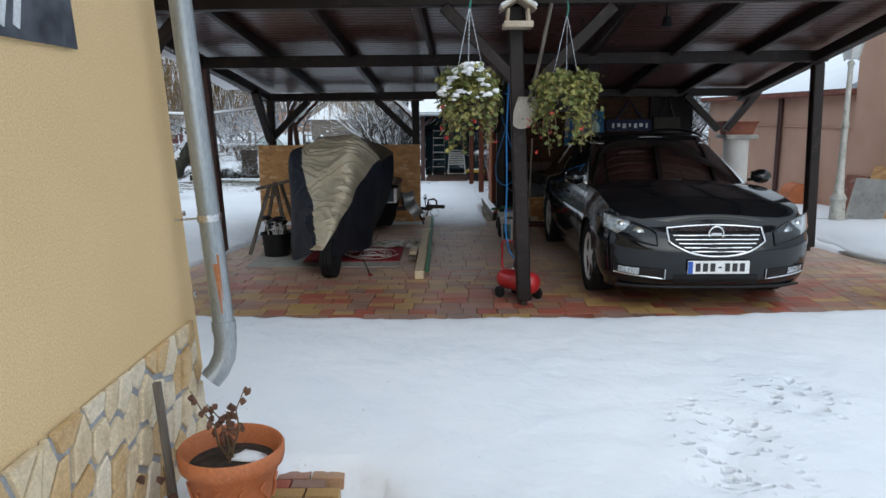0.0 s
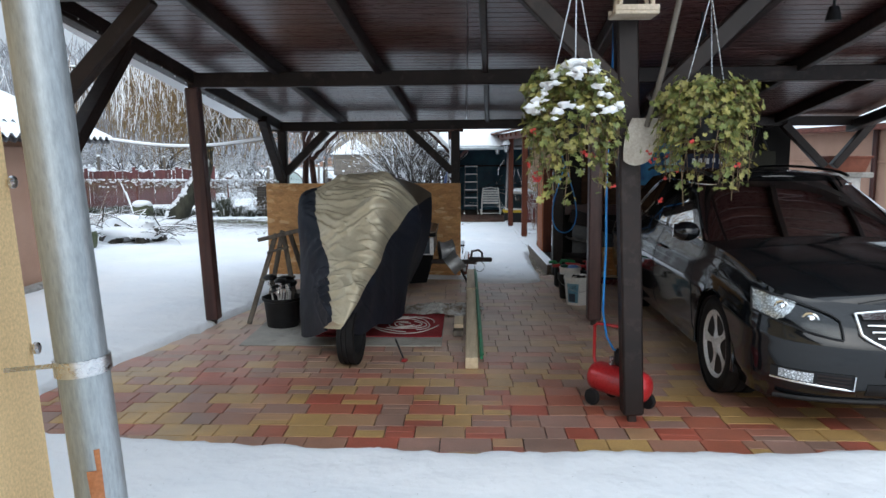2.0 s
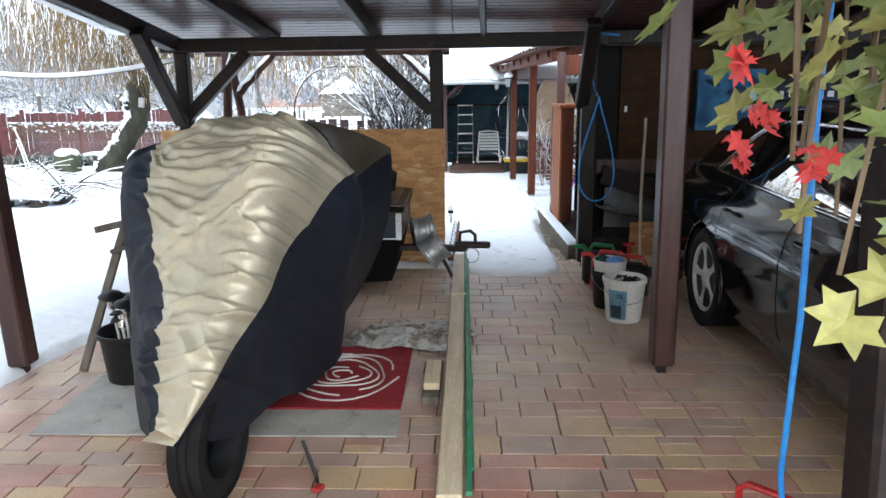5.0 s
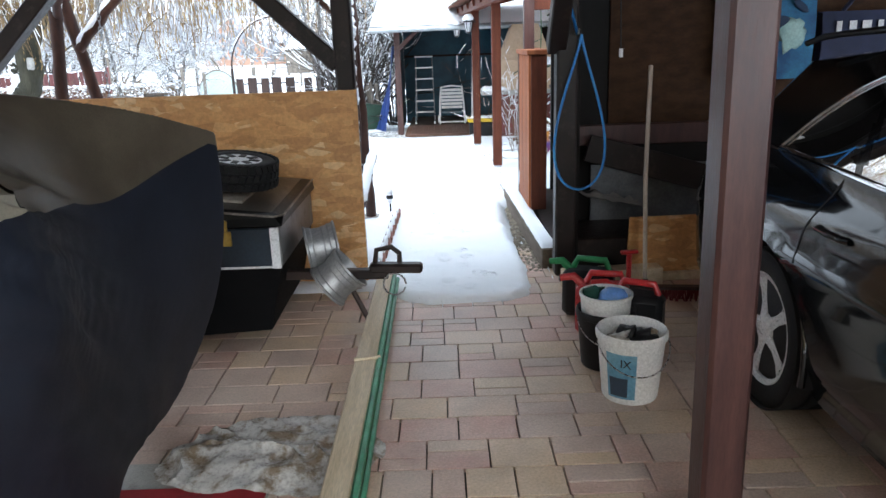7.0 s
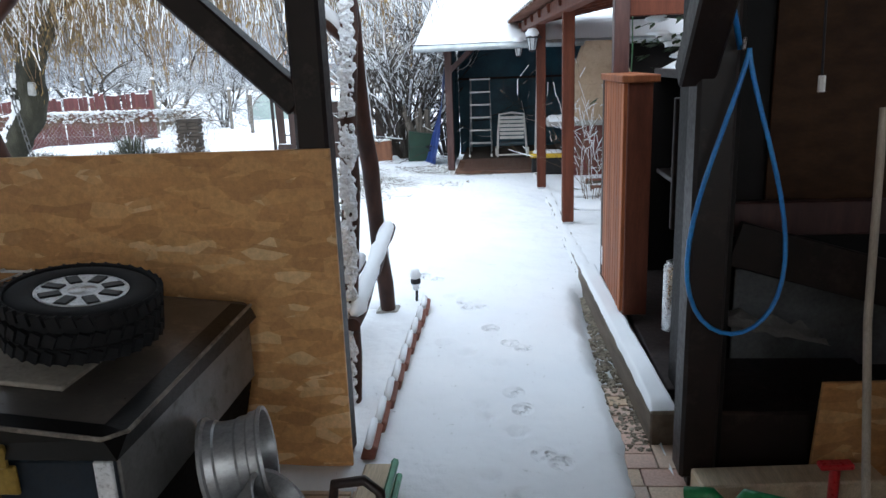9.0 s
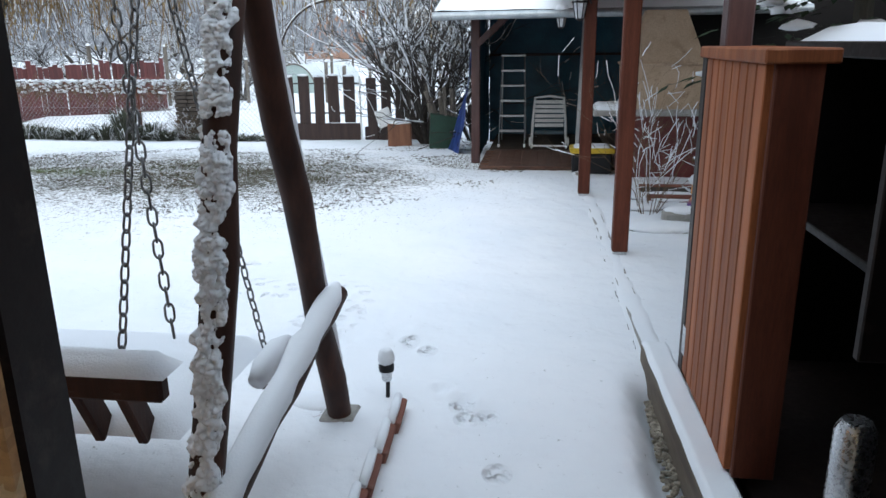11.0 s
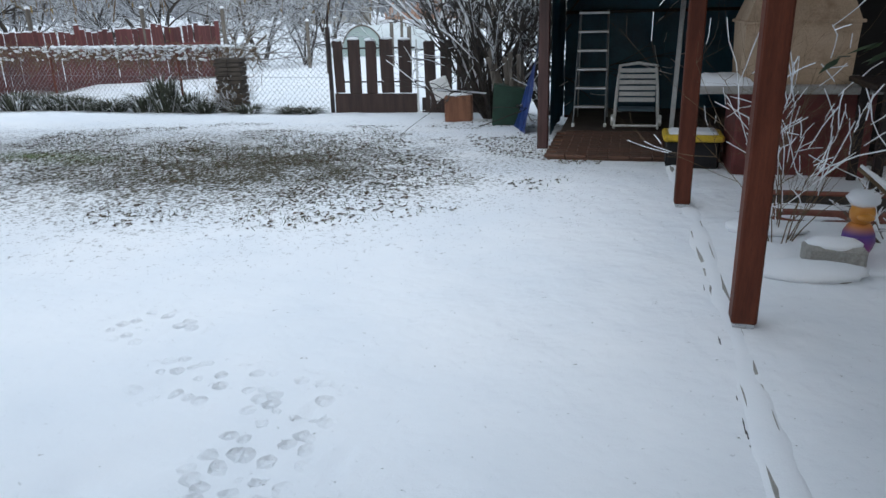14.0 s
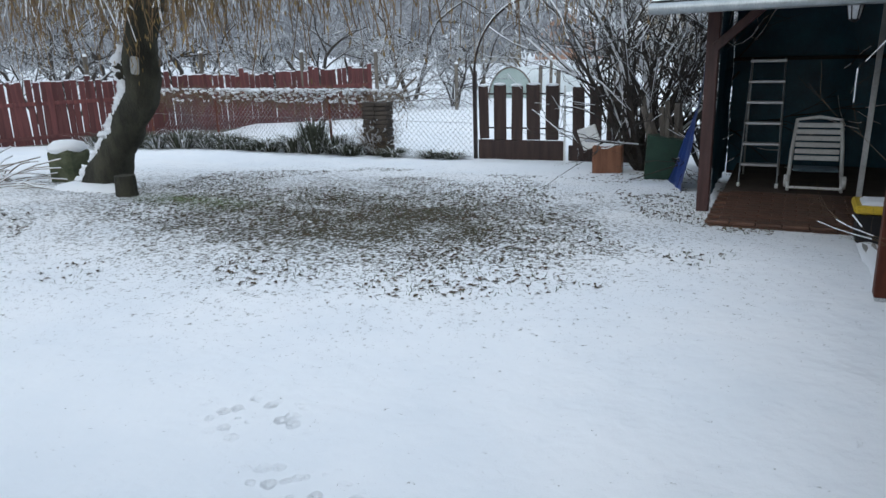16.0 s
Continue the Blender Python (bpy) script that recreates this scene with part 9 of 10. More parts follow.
rad = [0.34, 0.25, 0.20, 0.185, 0.19, 0.215, 0.215, 0.17, 0.14, 0.11]
def bark_tube(pts, rs, n=18, seed=0):
    g = Geo().tube(pts, rs, n)
    g.v = [tuple(Vector(v) + Vector((noise.noise((v[0] * 5, v[1] * 5, v[2] * 3 + seed)), noise.noise((v[1] * 5, v[2] * 5, v[0] * 3 + seed)), 0)) * 0.05) for v in g.v]
    return g
fine = []
fr = []
for i in range(len(trunk) - 1):
    for k in range(4):
        fine.append(Vector(trunk[i]).lerp(Vector(trunk[i + 1]), k / 4))
        fr.append(rad[i] + (rad[i + 1] - rad[i]) * k / 4)
part("trunk", bark_tube(fine, fr), MOSSBARK, willow, "dark mossy trunk", smooth=180)
BOUGHS = [[(0.40, 0.12, 1.95), (0.1, 0.0, 2.5), (-0.6, -0.2, 3.0), (-1.6, -0.5, 3.5), (-2.8, -0.8, 3.6)], [(0.62, 0.12, 2.05), (1.2, -0.3, 2.6), (2.2, -1.0, 3.3), (3.4, -1.8, 3.6), (4.6, -2.4, 3.5)],
         [(0.8, 0.15, 2.5), (1.5, 0.6, 3.2), (2.8, 1.0, 3.8), (4.2, 1.2, 3.9), (5.4, 1.3, 3.7)], [(0.9, 0.2, 2.9), (0.6, -0.8, 3.6), (0.4, -2.2, 3.9), (0.8, -3.4, 3.8)], [(0.8, 0.15, 2.5), (0.4, 0.9, 3.4), (-0.4, 1.8, 4.0), (-1.2, 2.6, 3.9)]]
limb_pts = []
for k, L in enumerate(BOUGHS):
    pts = []
    for i in range(len(L) - 1):
        for j in range(5):
            q = Vector(L[i]).lerp(Vector(L[i + 1]), j / 5)
            pts.append(q + Vector((noise.noise((q.x, k, 1)), noise.noise((q.y, k, 2)), noise.noise((q.z, k, 3)))) * 0.12)
    pts.append(Vector(L[-1]))
    rs = [0.11 * (1 - 0.8 * i / len(pts)) + 0.012 for i in range(len(pts))]
    part("limb", Geo().tube(pts, rs, 9), MOSSBARK, willow, smooth=180)
    part("limb_snow", Geo().tube([p + Vector((0, 0, r0 * 0.8)) for p, r0 in zip(pts, rs)], [r0 * 0.7 for r0 in rs], 7), SNOW, willow, smooth=180)
    limb_pts += pts[4:]
part("burl", Geo().blob((0.18, 0.0, 1.40), (0.15, 0.15, 0.13), 14, 0.3, 3), MOSSBARK, willow, smooth=180)
g = Geo()
r = random.Random(3)
for k in range(700):
    q = r.random() ** 1.2
    i = min(len(fine) - 2, int(q * 26))
    c = fine[i] + Vector((-fr[i] * 0.75 + r.uniform(-0.03, 0.06), -fr[i] * r.uniform(0.25, 0.75), r.uniform(-0.05, 0.05)))
    g.blob(c, (r.uniform(0.025, 0.07), r.uniform(0.025, 0.06), r.uniform(0.03, 0.07)), 7, 0.5, k)
part("bark_snow", g, SNOW, willow, smooth=180, kind="stuff")
part("root_snow", Geo().blob((-0.42, -0.15, 0.0), (0.60, 0.45, 0.15), 16, 0.15, 2), SNOW, willow, smooth=180)
part("nest_box", Geo().box((0.36, -0.16, 1.50), (0.12, 0.05, 0.19), pose(0, 0, 0, 0, 6, 0), 0.02), surface("grey_weathered_board", (0.26, 0.26, 0.25), (0.40, 0.40, 0.39), 0.8, scale=6, fine=50, bump=0.3), willow, "pale board nailed to the trunk")
WILLOWT = surface("willow_twig", (0.10, 0.06, 0.03), (0.20, 0.13, 0.06), 0.8, scale=9, fine=60, bump=0.2, rnd=0.4, island=True)
WILLOWL = surface("withered_willow_leaf", (0.16, 0.10, 0.035), (0.26, 0.18, 0.06), 0.8, scale=9, fine=60, bump=0.2, rnd=0.4, island=True)
g, s, lf = Geo(), Geo(), Geo()
for k in range(2600):
    b = r.choice(limb_pts) + Vector((r.gauss(0, 0.45), r.gauss(0, 0.45), r.uniform(-0.1, 0.25)))
    low = r.uniform(1.3, 2.5)
    L = max(0.3, b.z - low) * r.uniform(0.5, 1.0)
    sw = (r.uniform(-0.25, 0.25), r.uniform(-0.25, 0.25))
    pts = [b + Vector((sw[0] * q + 0.05 * math.sin(q * 7 + k), sw[1] * q + 0.04 * math.cos(q * 6 + k), -L * q)) for q in (0, 0.25, 0.5, 0.75, 1.0)]
    g.tube(pts, 0.0042, 3, False)
    if r.random() < 0.45:
        s.tube([p + Vector((0.003, 0, 0.004)) for p in pts[:4]], 0.006, 3, False)
    for j in range(4):
        q = r.choice(pts[1:]) + Vector((r.uniform(-0.03, 0.03), r.uniform(-0.03, 0.03), r.uniform(-0.1, 0.1)))
        d = Vector((r.uniform(-0.02, 0.02), r.uniform(-0.02, 0.02), -0.06))
        lf.add([q, q + d * 0.5 + Vector((0.008, 0, 0)), q + d, q + d * 0.5 - Vector((0.008, 0, 0))], [(0, 1, 2, 3)])
part("hanging_twig", g, WILLOWT, willow, kind="stuff")
part("twig_snow", s, SNOW, willow, kind="stuff")
part("withered_leaf", lf, WILLOWL, willow, kind="stuff")
ms = thing("mossy_stone", (-8.0, 18.2, -0.08), "mossy stone block with a thick cap of snow", "stone block")
part("block", Geo().box((0, 0, 0.24), (0.42, 0.36, 0.50), None, 0.05), surface("mossy_stone", (0.05, 0.06, 0.03), (0.11, 0.12, 0.07), 0.9, scale=6, fine=60, bump=0.6), ms)
part("snow", Geo().blob((0, 0, 0.50), (0.24, 0.21, 0.10), 16, 0.1, 2), SNOW, ms, smooth=180)
tb2 = thing("log_stump", (-6.30, 17.55, -0.05), "dark cut log standing by the willow", "stump")
part("stump", Geo().tube([(0, 0, 0), (0, 0, 0.30)], [0.12, 0.11], 14), MOSSBARK, tb2, smooth=60)
bp = thing("brush_pile", (-8.7, 17.6, -0.05), "pile of snowy cut branches beside the willow", "branches")
g, s = Geo(), Geo()
r = random.Random(9)
for k in range(60):
    c = Vector((r.uniform(-0.8, 0.5), r.uniform(-0.3, 0.3), r.uniform(0, 0.12)))
    d = Vector((r.uniform(-1, 1), r.uniform(-0.5, 0.5), r.uniform(0.0, 0.25))).normalized()
    pts = [c + d * q * 0.9 + Vector((0, 0, 0.06 * math.sin(q * 3))) for q in (0, 0.33, 0.66, 1)]
    g.tube(pts, 0.008, 4)
    s.tube([p + Vector((0, 0, 0.008)) for p in pts], 0.009, 4)
part("branch", g, TWIG, bp, kind="stuff")
part("snow", s, SNOW, bp, kind="stuff")

# ---- snowy trees beyond the fences ----
FROST = surface("snowy_branch", (0.46, 0.48, 0.51), (0.60, 0.62, 0.64), 0.8, scale=5, fine=60, bump=0.1)
def wild_tree(seed, h, n_main, droop):
    r = random.Random(seed)
    g, s = Geo(), Geo()

    def grow(p, d, ln, rad, depth):
        pts = [p]
        q = p
        for i in range(3):
            d = (d + Vector((r.gauss(0, 0.18), r.gauss(0, 0.18), r.gauss(0, 0.12) - droop * depth))).normalized()
            q = q + d * ln / 3
            pts.append(q)
        sides = 6 if depth == 0 else 4 if depth < 3 else 3
        g.tube(pts, [rad, rad * 0.85, rad * 0.7, rad * 0.5], sides, False)
        if depth > 0 and r.random() < 0.72:
            up = Vector((0, 0, rad * 0.7 + 0.004))
            s.tube([a + up for a in pts], [max(rad * 0.6, 0.0075)] * 3 + [0.006], 3, False)
        if depth < 5:
            for _ in range(3 if depth < 4 else 2):
                i = r.randint(1, 3)
                nd = (d + Vector((r.gauss(0, 0.6), r.gauss(0, 0.6), r.gauss(0.05, 0.4)))).normalized()
                grow(pts[i], nd, ln * r.uniform(0.55, 0.8), rad * 0.55, depth + 1)

    for k in range(n_main):
        a = r.uniform(0, 6.28)
        grow(Vector((0.1 * math.cos(a), 0.1 * math.sin(a), 0)), Vector((0.35 * math.cos(a), 0.35 * math.sin(a), 1)).normalized(), h * 0.38, 0.09 if n_main < 3 else 0.05, 0)
    return g, s


protos = []
for seed, h, nm, dr in ((1, 5.5, 2, 0.0), (2, 4.2, 4, 0.03), (3, 6.5, 2, 0.04), (4, 3.4, 5, 0.02)):
    ob = thing("bare_tree", (0, 0, 0), "bare tree with every twig coated in snow", "tree", "snowy trees beyond the fence")
    g, s = wild_tree(seed, h, nm, dr)
    part("branch", g, DARKTWIG if seed != 2 else GREYTWIG, ob, kind="stuff")
    part("snow", s, FROST, ob, kind="stuff")
    protos.append(ob)
r = random.Random(77)
SPOTS = [(-13.2, 30.5, 0), (-11.2, 31.5, 1), (-16.5, 28.5, 2), (-15.2, 32, 3), (-19, 26, 0), (-21.5, 29, 2), (-18.5, 22.5, 1), (-22, 21, 3), (-12.5, 36, 2), (-16, 38, 0), (-20, 36, 1), (-25, 33, 2), (-9.6, 33.5, 3), (-26, 24, 0), (-24, 17.5, 2),
         (-20, 16.5, 1), (-17.5, 18.5, 3), (-27, 19, 1), (-9.5, 41, 1), (-14, 46, 2), (-20, 47, 0), (-28, 42, 2), (-5.8, 52, 3), (3.5, 34, 1), (6, 38, 0), (9, 33, 2), (2.0, 30, 3), (5, 29, 1), (-11.8, 17.0, 3), (-14, 15.0, 1), (-17, 12.5, 0), (-13, 13, 3),
         (9.5, 20, 1), (6.6, 19.5, 3), (7.5, 23, 0), (11, 26, 2), (-30, 29, 0), (-34, 38, 2)]
for k, (x, y, p) in enumerate(SPOTS):
    sc = r.uniform(0.85, 1.2)
    m = pose(x, y, -0.5 if y > 23 else -0.1, 0, 0, r.uniform(0, 360))
    if k < 4:
        continue
    o = copy_thing(protos[p], m)
    o.scale = (sc, sc, sc)
for k in range(4):
    protos[SPOTS[k][2]].matrix_basis = pose(SPOTS[k][0], SPOTS[k][1], -0.5, 0, 0, 40 * k)

# far wood along the horizon, as loose clumps of frosted twigs
g = Geo()
r = random.Random(55)
for k in range(2600):
    a = r.uniform(-1.25, 0.95)
    d = r.uniform(75, 170)
    x, y = math.sin(a) * d, math.cos(a) * d + 10
    if -14 < x < 14 and r.random() < 0.35:
        continue
    h = r.uniform(1.5, 8.5) * (0.6 + 0.5 * noise.noise((x * 0.03, y * 0.03, 1)) + 0.3)
    w = r.uniform(0.8, 2.0)
    for j in range(9):
        t = Vector((x + r.uniform(-w, w), y + r.uniform(-w, w), -0.5 + h * r.uniform(0.2, 1.0)))
        u = Vector((r.uniform(-0.8, 0.8), r.uniform(-0.3, 0.3), r.uniform(0.4, 1.6)))
        n = u.cross(Vector((0, 1, 0))).normalized() * 0.16
        g.add([t - n, t + n, t + u * 1.3], [(0, 1, 2)])
for k in range(5200):
    a = r.uniform(-1.3, 0.9)
    if -0.34 < a < 0.02 and r.random() < 0.93:
        continue
    d = r.uniform(50, 80)
    x, y = math.sin(a) * d, math.cos(a) * d + 10
    h = (9.5 + 5 * noise.noise((a * 9, 3, 1))) * r.uniform(0.15, 1.0) ** 0.7
    w = r.uniform(0.5, 1.4)
    for j in range(9):
        t = Vector((x + r.uniform(-w, w), y + r.uniform(-w, w), -0.6 + h + r.uniform(-0.8, 0.3)))
        u = Vector((r.uniform(-0.7, 0.7), r.uniform(-0.3, 0.3), r.uniform(0.2, 1.1)))
        n = u.cross(Vector((0, 1, 0))).normalized() * r.uniform(0.025, 0.07)
        g.add([t - n, t + n, t + u * 1.5], [(0, 1, 2)])
solo("far_wood", g, surface("frosted_far_wood", (0.16, 0.165, 0.18), (0.36, 0.37, 0.39), 0.9, scale=0.3, fine=4, bump=0, rnd=0.35, island=True), "belt of frosted trees along the horizon", "woods", kind="stuff")


# houses beyond the field
HWALL = surface("pale_house_wall", (0.36, 0.33, 0.29), (0.46, 0.43, 0.38), 0.9, scale=0.6, fine=20, bump=0.1)
def far_house(at, w, d, h, rh, rz, mat=HWALL):
    ob = thing("far_house", at, "distant village house with a snow-covered roof", "house", "houses beyond the field", rz=rz)
    part("wall", Geo().box((0, 0, h / 2), (w, d, h)), mat, ob)
    part("gable", Geo().add([(-w / 2, -d / 2, h), (w / 2, -d / 2, h), (0, -d / 2, h + rh), (-w / 2, d / 2, h), (w / 2, d / 2, h), (0, d / 2, h + rh)], [(0, 1, 2), (5, 4, 3), (0, 3, 4, 1)]), mat, ob)
    for s in (1, -1):
        rf = part("roof", Geo().add([(s * (w / 2 + 0.3), -d / 2 - 0.3, h - 0.15), (0, -d / 2 - 0.3, h + rh + 0.05), (0, d / 2 + 0.3, h + rh + 0.05), (s * (w / 2 + 0.3), d / 2 + 0.3, h - 0.15), (s * (w / 2 + 0.3), -d / 2 - 0.3, h + 0.1), (0, -d / 2 - 0.3, h + rh + 0.3), (0, d / 2 + 0.3, h + rh + 0.3), (s * (w / 2 + 0.3), d / 2 + 0.3, h + 0.1)],
                                  [(0, 1, 2, 3), (4, 7, 6, 5), (0, 4, 5, 1), (2, 6, 7, 3), (0, 3, 7, 4)]), SNOW, ob)
    for x in (-w * 0.25, w * 0.25):
        wi = part("window", Geo().box((x, -d / 2 - 0.03, h * 0.55), (0.9, 0.06, 1.1)), BLACKPL, ob)
        part("frame", Geo().box((x, -d / 2 - 0.07, h * 0.55), (0.08, 0.04, 1.1)), WHITEPL, wi)
    part("chimney", Geo().box((w * 0.2, 0, h + rh * 0.8), (0.5, 0.5, 1.4)), BRICK, ob)
    return ob


far_house((-13.5, 96, -0.5), 8, 9, 2.6, 3.0, 12)
far_house((-24, 104, -0.5), 9, 8, 2.8, 3.0, -20, PINKWALL)
far_house((-4.5, 110, -0.5), 8, 8, 2.6, 2.8, 75)
far_house((-33, 92, -0.5), 8, 9, 2.6, 3.2, 30)
far_house((-18, 120, 0.0), 9, 9, 3.2, 3.4, 5)
far_house((3, 122, 0.0), 9, 9, 3.0, 3.4, -15)
sh2 = thing("field_hut", (-10.2, 66, -0.5), "small grey wooden hut in the snowy field", "hut", rz=14)
part("wall", Geo().box((0, 0, 1.0), (3.4, 2.6, 2.0)), GREYWOOD, sh2)
part("roof", Geo().add([(-2.0, -1.6, 1.9), (2.0, -1.6, 1.9), (0, -1.6, 3.3), (-2.0, 1.6, 1.9), (2.0, 1.6, 1.9), (0, 1.6, 3.3)], [(0, 1, 2), (5, 4, 3), (0, 2, 5, 3), (1, 4, 5, 2), (0, 3, 4, 1)]), SNOW, sh2)
# hoop greenhouse
gh = thing("hoop_greenhouse", (-9.05, 37.2, -0.45), "low hoop greenhouse of pale green film in the field", "greenhouse", rz=-12)
part("film", Geo().grid(lambda u, v: (0.95 * math.cos(math.pi * u), 4 * v, 1.15 * math.sin(math.pi * u)), 16, 10), surface("snowy_film", (0.55, 0.60, 0.60), (0.70, 0.74, 0.75), 0.5, scale=1, fine=30, bump=0.1), gh, smooth=180)
part("end_film", Geo().add([(0.95 * math.cos(math.pi * i / 16), 0, 1.15 * math.sin(math.pi * i / 16)) for i in range(17)], [tuple(range(17))]), surface("green_film", (0.30, 0.38, 0.36), (0.40, 0.48, 0.46), 0.5, scale=1, fine=30, bump=0.1), gh)
part("hoop", Geo().tube([(0.96 * math.cos(math.pi * i / 16), -0.01, 1.165 * math.sin(math.pi * i / 16)) for i in range(17)], 0.03, 6), GREYWOOD, gh)

# ---- hut at the left of the yard ----
hut = thing("plaster_hut", (-5.40, 10.3, 0), "small pink plastered hut with a snowy corrugated roof", "hut")
part("wall", Geo().box((-1.6, -2.2, 0.86), (3.2, 4.4, 1.76), None, 0.01), PINKWALL, hut)
part("corner_pilaster", Geo().box((-0.02, -0.10, 0.87), (0.10, 0.24, 1.78), None, 0.008), PLASTER, hut, "yellow corner pilaster")
part("edge_strip", Geo().box((0.0, 0.06, 0.87), (0.10, 0.08, 1.78), None, 0.008), surface("pale_green_render", (0.36, 0.40, 0.32), (0.46, 0.50, 0.42), 0.9, scale=3, fine=90), hut)
part("footing", Geo().box((0.06, -2.0, 0.04), (0.16, 4.4, 0.10), None, 0.02), STONE, hut)
for z in (0.25, 0.75, 1.25):
    part("hinge", Geo().box((0.045, -0.23, z), (0.015, 0.05, 0.09), None, 0.003), RUST, hut)
SHEETM = surface("grey_corrugated_sheet", (0.16, 0.16, 0.17), (0.24, 0.24, 0.25), 0.6, 0.3, scale=4, fine=60, bump=0.1)
part("roof_sheet", Geo().grid(lambda u, v: (0.32 - 2.0 * u, -4.4 + 5.0 * v, 1.80 + 0.62 * u + 0.03 * math.sin(v * 5.0 / 0.16 * 6.283)), 8, 190), SHEETM, hut, smooth=180)
part("roof_snow", Geo().grid(lambda u, v: (0.33 - 2.0 * u, -4.4 + 5.02 * v, 1.84 + 0.62 * u + 0.10 * min(1, 5 * u + 0.15) + 0.028 * math.sin(v * 5.0 / 0.16 * 6.283) * max(0, 1 - u * 5)), 16, 190), SNOW, hut, smooth=180)
part("upper_roof_snow", Geo().grid(lambda u, v: (0.05 - 2.6 * u, -3.9 + 4.3 * v, 2.02 + 1.15 * u + 0.028 * math.sin(v * 4.3 / 0.16 * 6.283) * max(0, 1 - u * 5)), 10, 160), SNOW, hut, smooth=180)
part("upper_roof_sheet", Geo().grid(lambda u, v: (0.05 - 2.6 * u, -3.9 + 4.3 * v, 1.98 + 1.15 * u + 0.03 * math.sin(v * 4.3 / 0.16 * 6.283)), 6, 160), SHEETM, hut, smooth=180)
part("gable_wall", Geo().add([(-3.2, 0.0, 1.70), (0.0, 0.0, 1.70), (-2.6, 0.0, 3.0)], [(0, 1, 2)]), PINKWALL, hut)
wl = thing("snowy_wire", (-5.2, 10.9, 1.85), "sagging overhead cable thick with snow", "cable")
pts = [(0, 0, 0)] + [(2.62 * q, -0.42 * q, -0.13 * math.sin(math.pi * q) + 0.02 * q) for q in [i / 16 for i in range(1, 17)]]
part("wire", Geo().tube(pts, 0.008, 6), BLACKPL, wl)
part("snow", Geo().tube([(a, b, c + 0.018) for a, b, c in pts], 0.022, 8), SNOW, wl, smooth=180)
rb = thing("rubble_heap", (-6.3, 13.9, 0), "heap of snowy stumps and brushwood beside the hut", "brushwood")
for k in range(7):
    part("stump", Geo().tube([(-0.5 + 0.16 * k, 0.25 * math.sin(k * 2.3), 0.02), (-0.35 + 0.14 * k, 0.22 * math.cos(k * 1.7), 0.25 + 0.06 * (k % 3))], [0.13, 0.10], 10), BARK, rb, smooth=60)
part("snow", Geo().blob((0, 0, 0.26), (0.55, 0.38, 0.20), 18, 0.4, 6), SNOW, rb, smooth=180)
g, s = Geo(), Geo()
r = random.Random(13)
for k in range(46):
    c = Vector((r.uniform(-0.6, 0.9), r.uniform(-0.4, 0.3), r.uniform(0.05, 0.3)))
    d = Vector((r.uniform(-0.4, 1), r.uniform(-0.6, 0.3), r.uniform(-0.15, 0.5))).normalized() * r.uniform(0.4, 1.2)
    pts_ = [c + d * q + Vector((0, 0, 0.08 * math.sin(q * 3.1))) for q in (0, 0.33, 0.66, 1)]
    g.tube(pts_, 0.009, 4)
    if k % 2:
        s.tube([p + Vector((0, 0, 0.010)) for p in pts_], 0.011, 4)
part("branch", g, DARKTWIG, rb, kind="stuff")
part("branch_snow", s, SNOW, rb, kind="stuff")
for k, (x, y) in enumerate(((-6.7, 13.0), (-6.5, 14.8))):
    o = thing("mossy_block", (x, y, 0), "mossy block with a cap of snow by the hut", "stone block", "blocks by the hut")
    part("block", Geo().blob((0, 0, 0.18), (0.26, 0.24, 0.24), 14, 0.15, k), surface("moss_block", (0.06, 0.075, 0.035), (0.12, 0.13, 0.08), 0.9, scale=6, fine=60, bump=0.5), o, smooth=60)
    part("snow", Geo().blob((0, 0, 0.36), (0.24, 0.22, 0.08), 14, 0.1, k), SNOW, o, smooth=180)

# ---- neighbour's building and lantern at the right of the yard ----
nb = thing("neighbour_house", (7.1, 14.5, 0), "pink plastered outbuilding with a snow-covered roof", "house")
part("wall", Geo().box((1.5, 0.2, 1.02), (3.0, 7.0, 2.04), None, 0.01), PINKWALL, nb)
part("tall_wall", Geo().box((1.6, -4.85, 1.7), (3.4, 3.1, 3.4), None, 0.01), PINKWALL, nb)
part("roof_edge", Geo().box((-0.12, 0.2, 2.06), (0.3, 6.98, 0.10), None, 0.02), surface("dark_red_tile", (0.16, 0.05, 0.035), (0.24, 0.08, 0.055), 0.8, scale=7), nb)
part("roof_snow", Geo().grid(lambda u, v: (-0.28 + 3.4 * u, -3.28 + 7.0 * v, 2.10 + 1.3 * u + 0.10 * min(1, 6 * u + 0.1)), 14, 20), SNOW, nb, smooth=180)
part("tall_roof_snow", snow_cap(Geo(), -0.3, 3.4, -6.5, -3.2, 3.4, 0.12, 4), SNOW, nb, smooth=180)
part("shadow_band", Geo().box((-0.015, 0.2, 1.45), (0.03, 6.9, 0.03), None, 0.005), PINKWALL, nb)
part("drain_pipe", Geo().tube([(-0.06, -0.5, 0.1), (-0.06, -0.5, 2.02)], 0.05, 10), POSTWOOD, nb, smooth=60)
sl = thing("street_lamp", (5.97, 9.55, 0), "old white iron garden street lamp with a snowy lantern", "lamp post")
WORNIRON = surface("worn_white_iron", (0.42, 0.42, 0.38), (0.56, 0.55, 0.50), 0.6, 0.1, scale=6, fine=60, bump=0.3, dirt=(0.20, 0.18, 0.14))
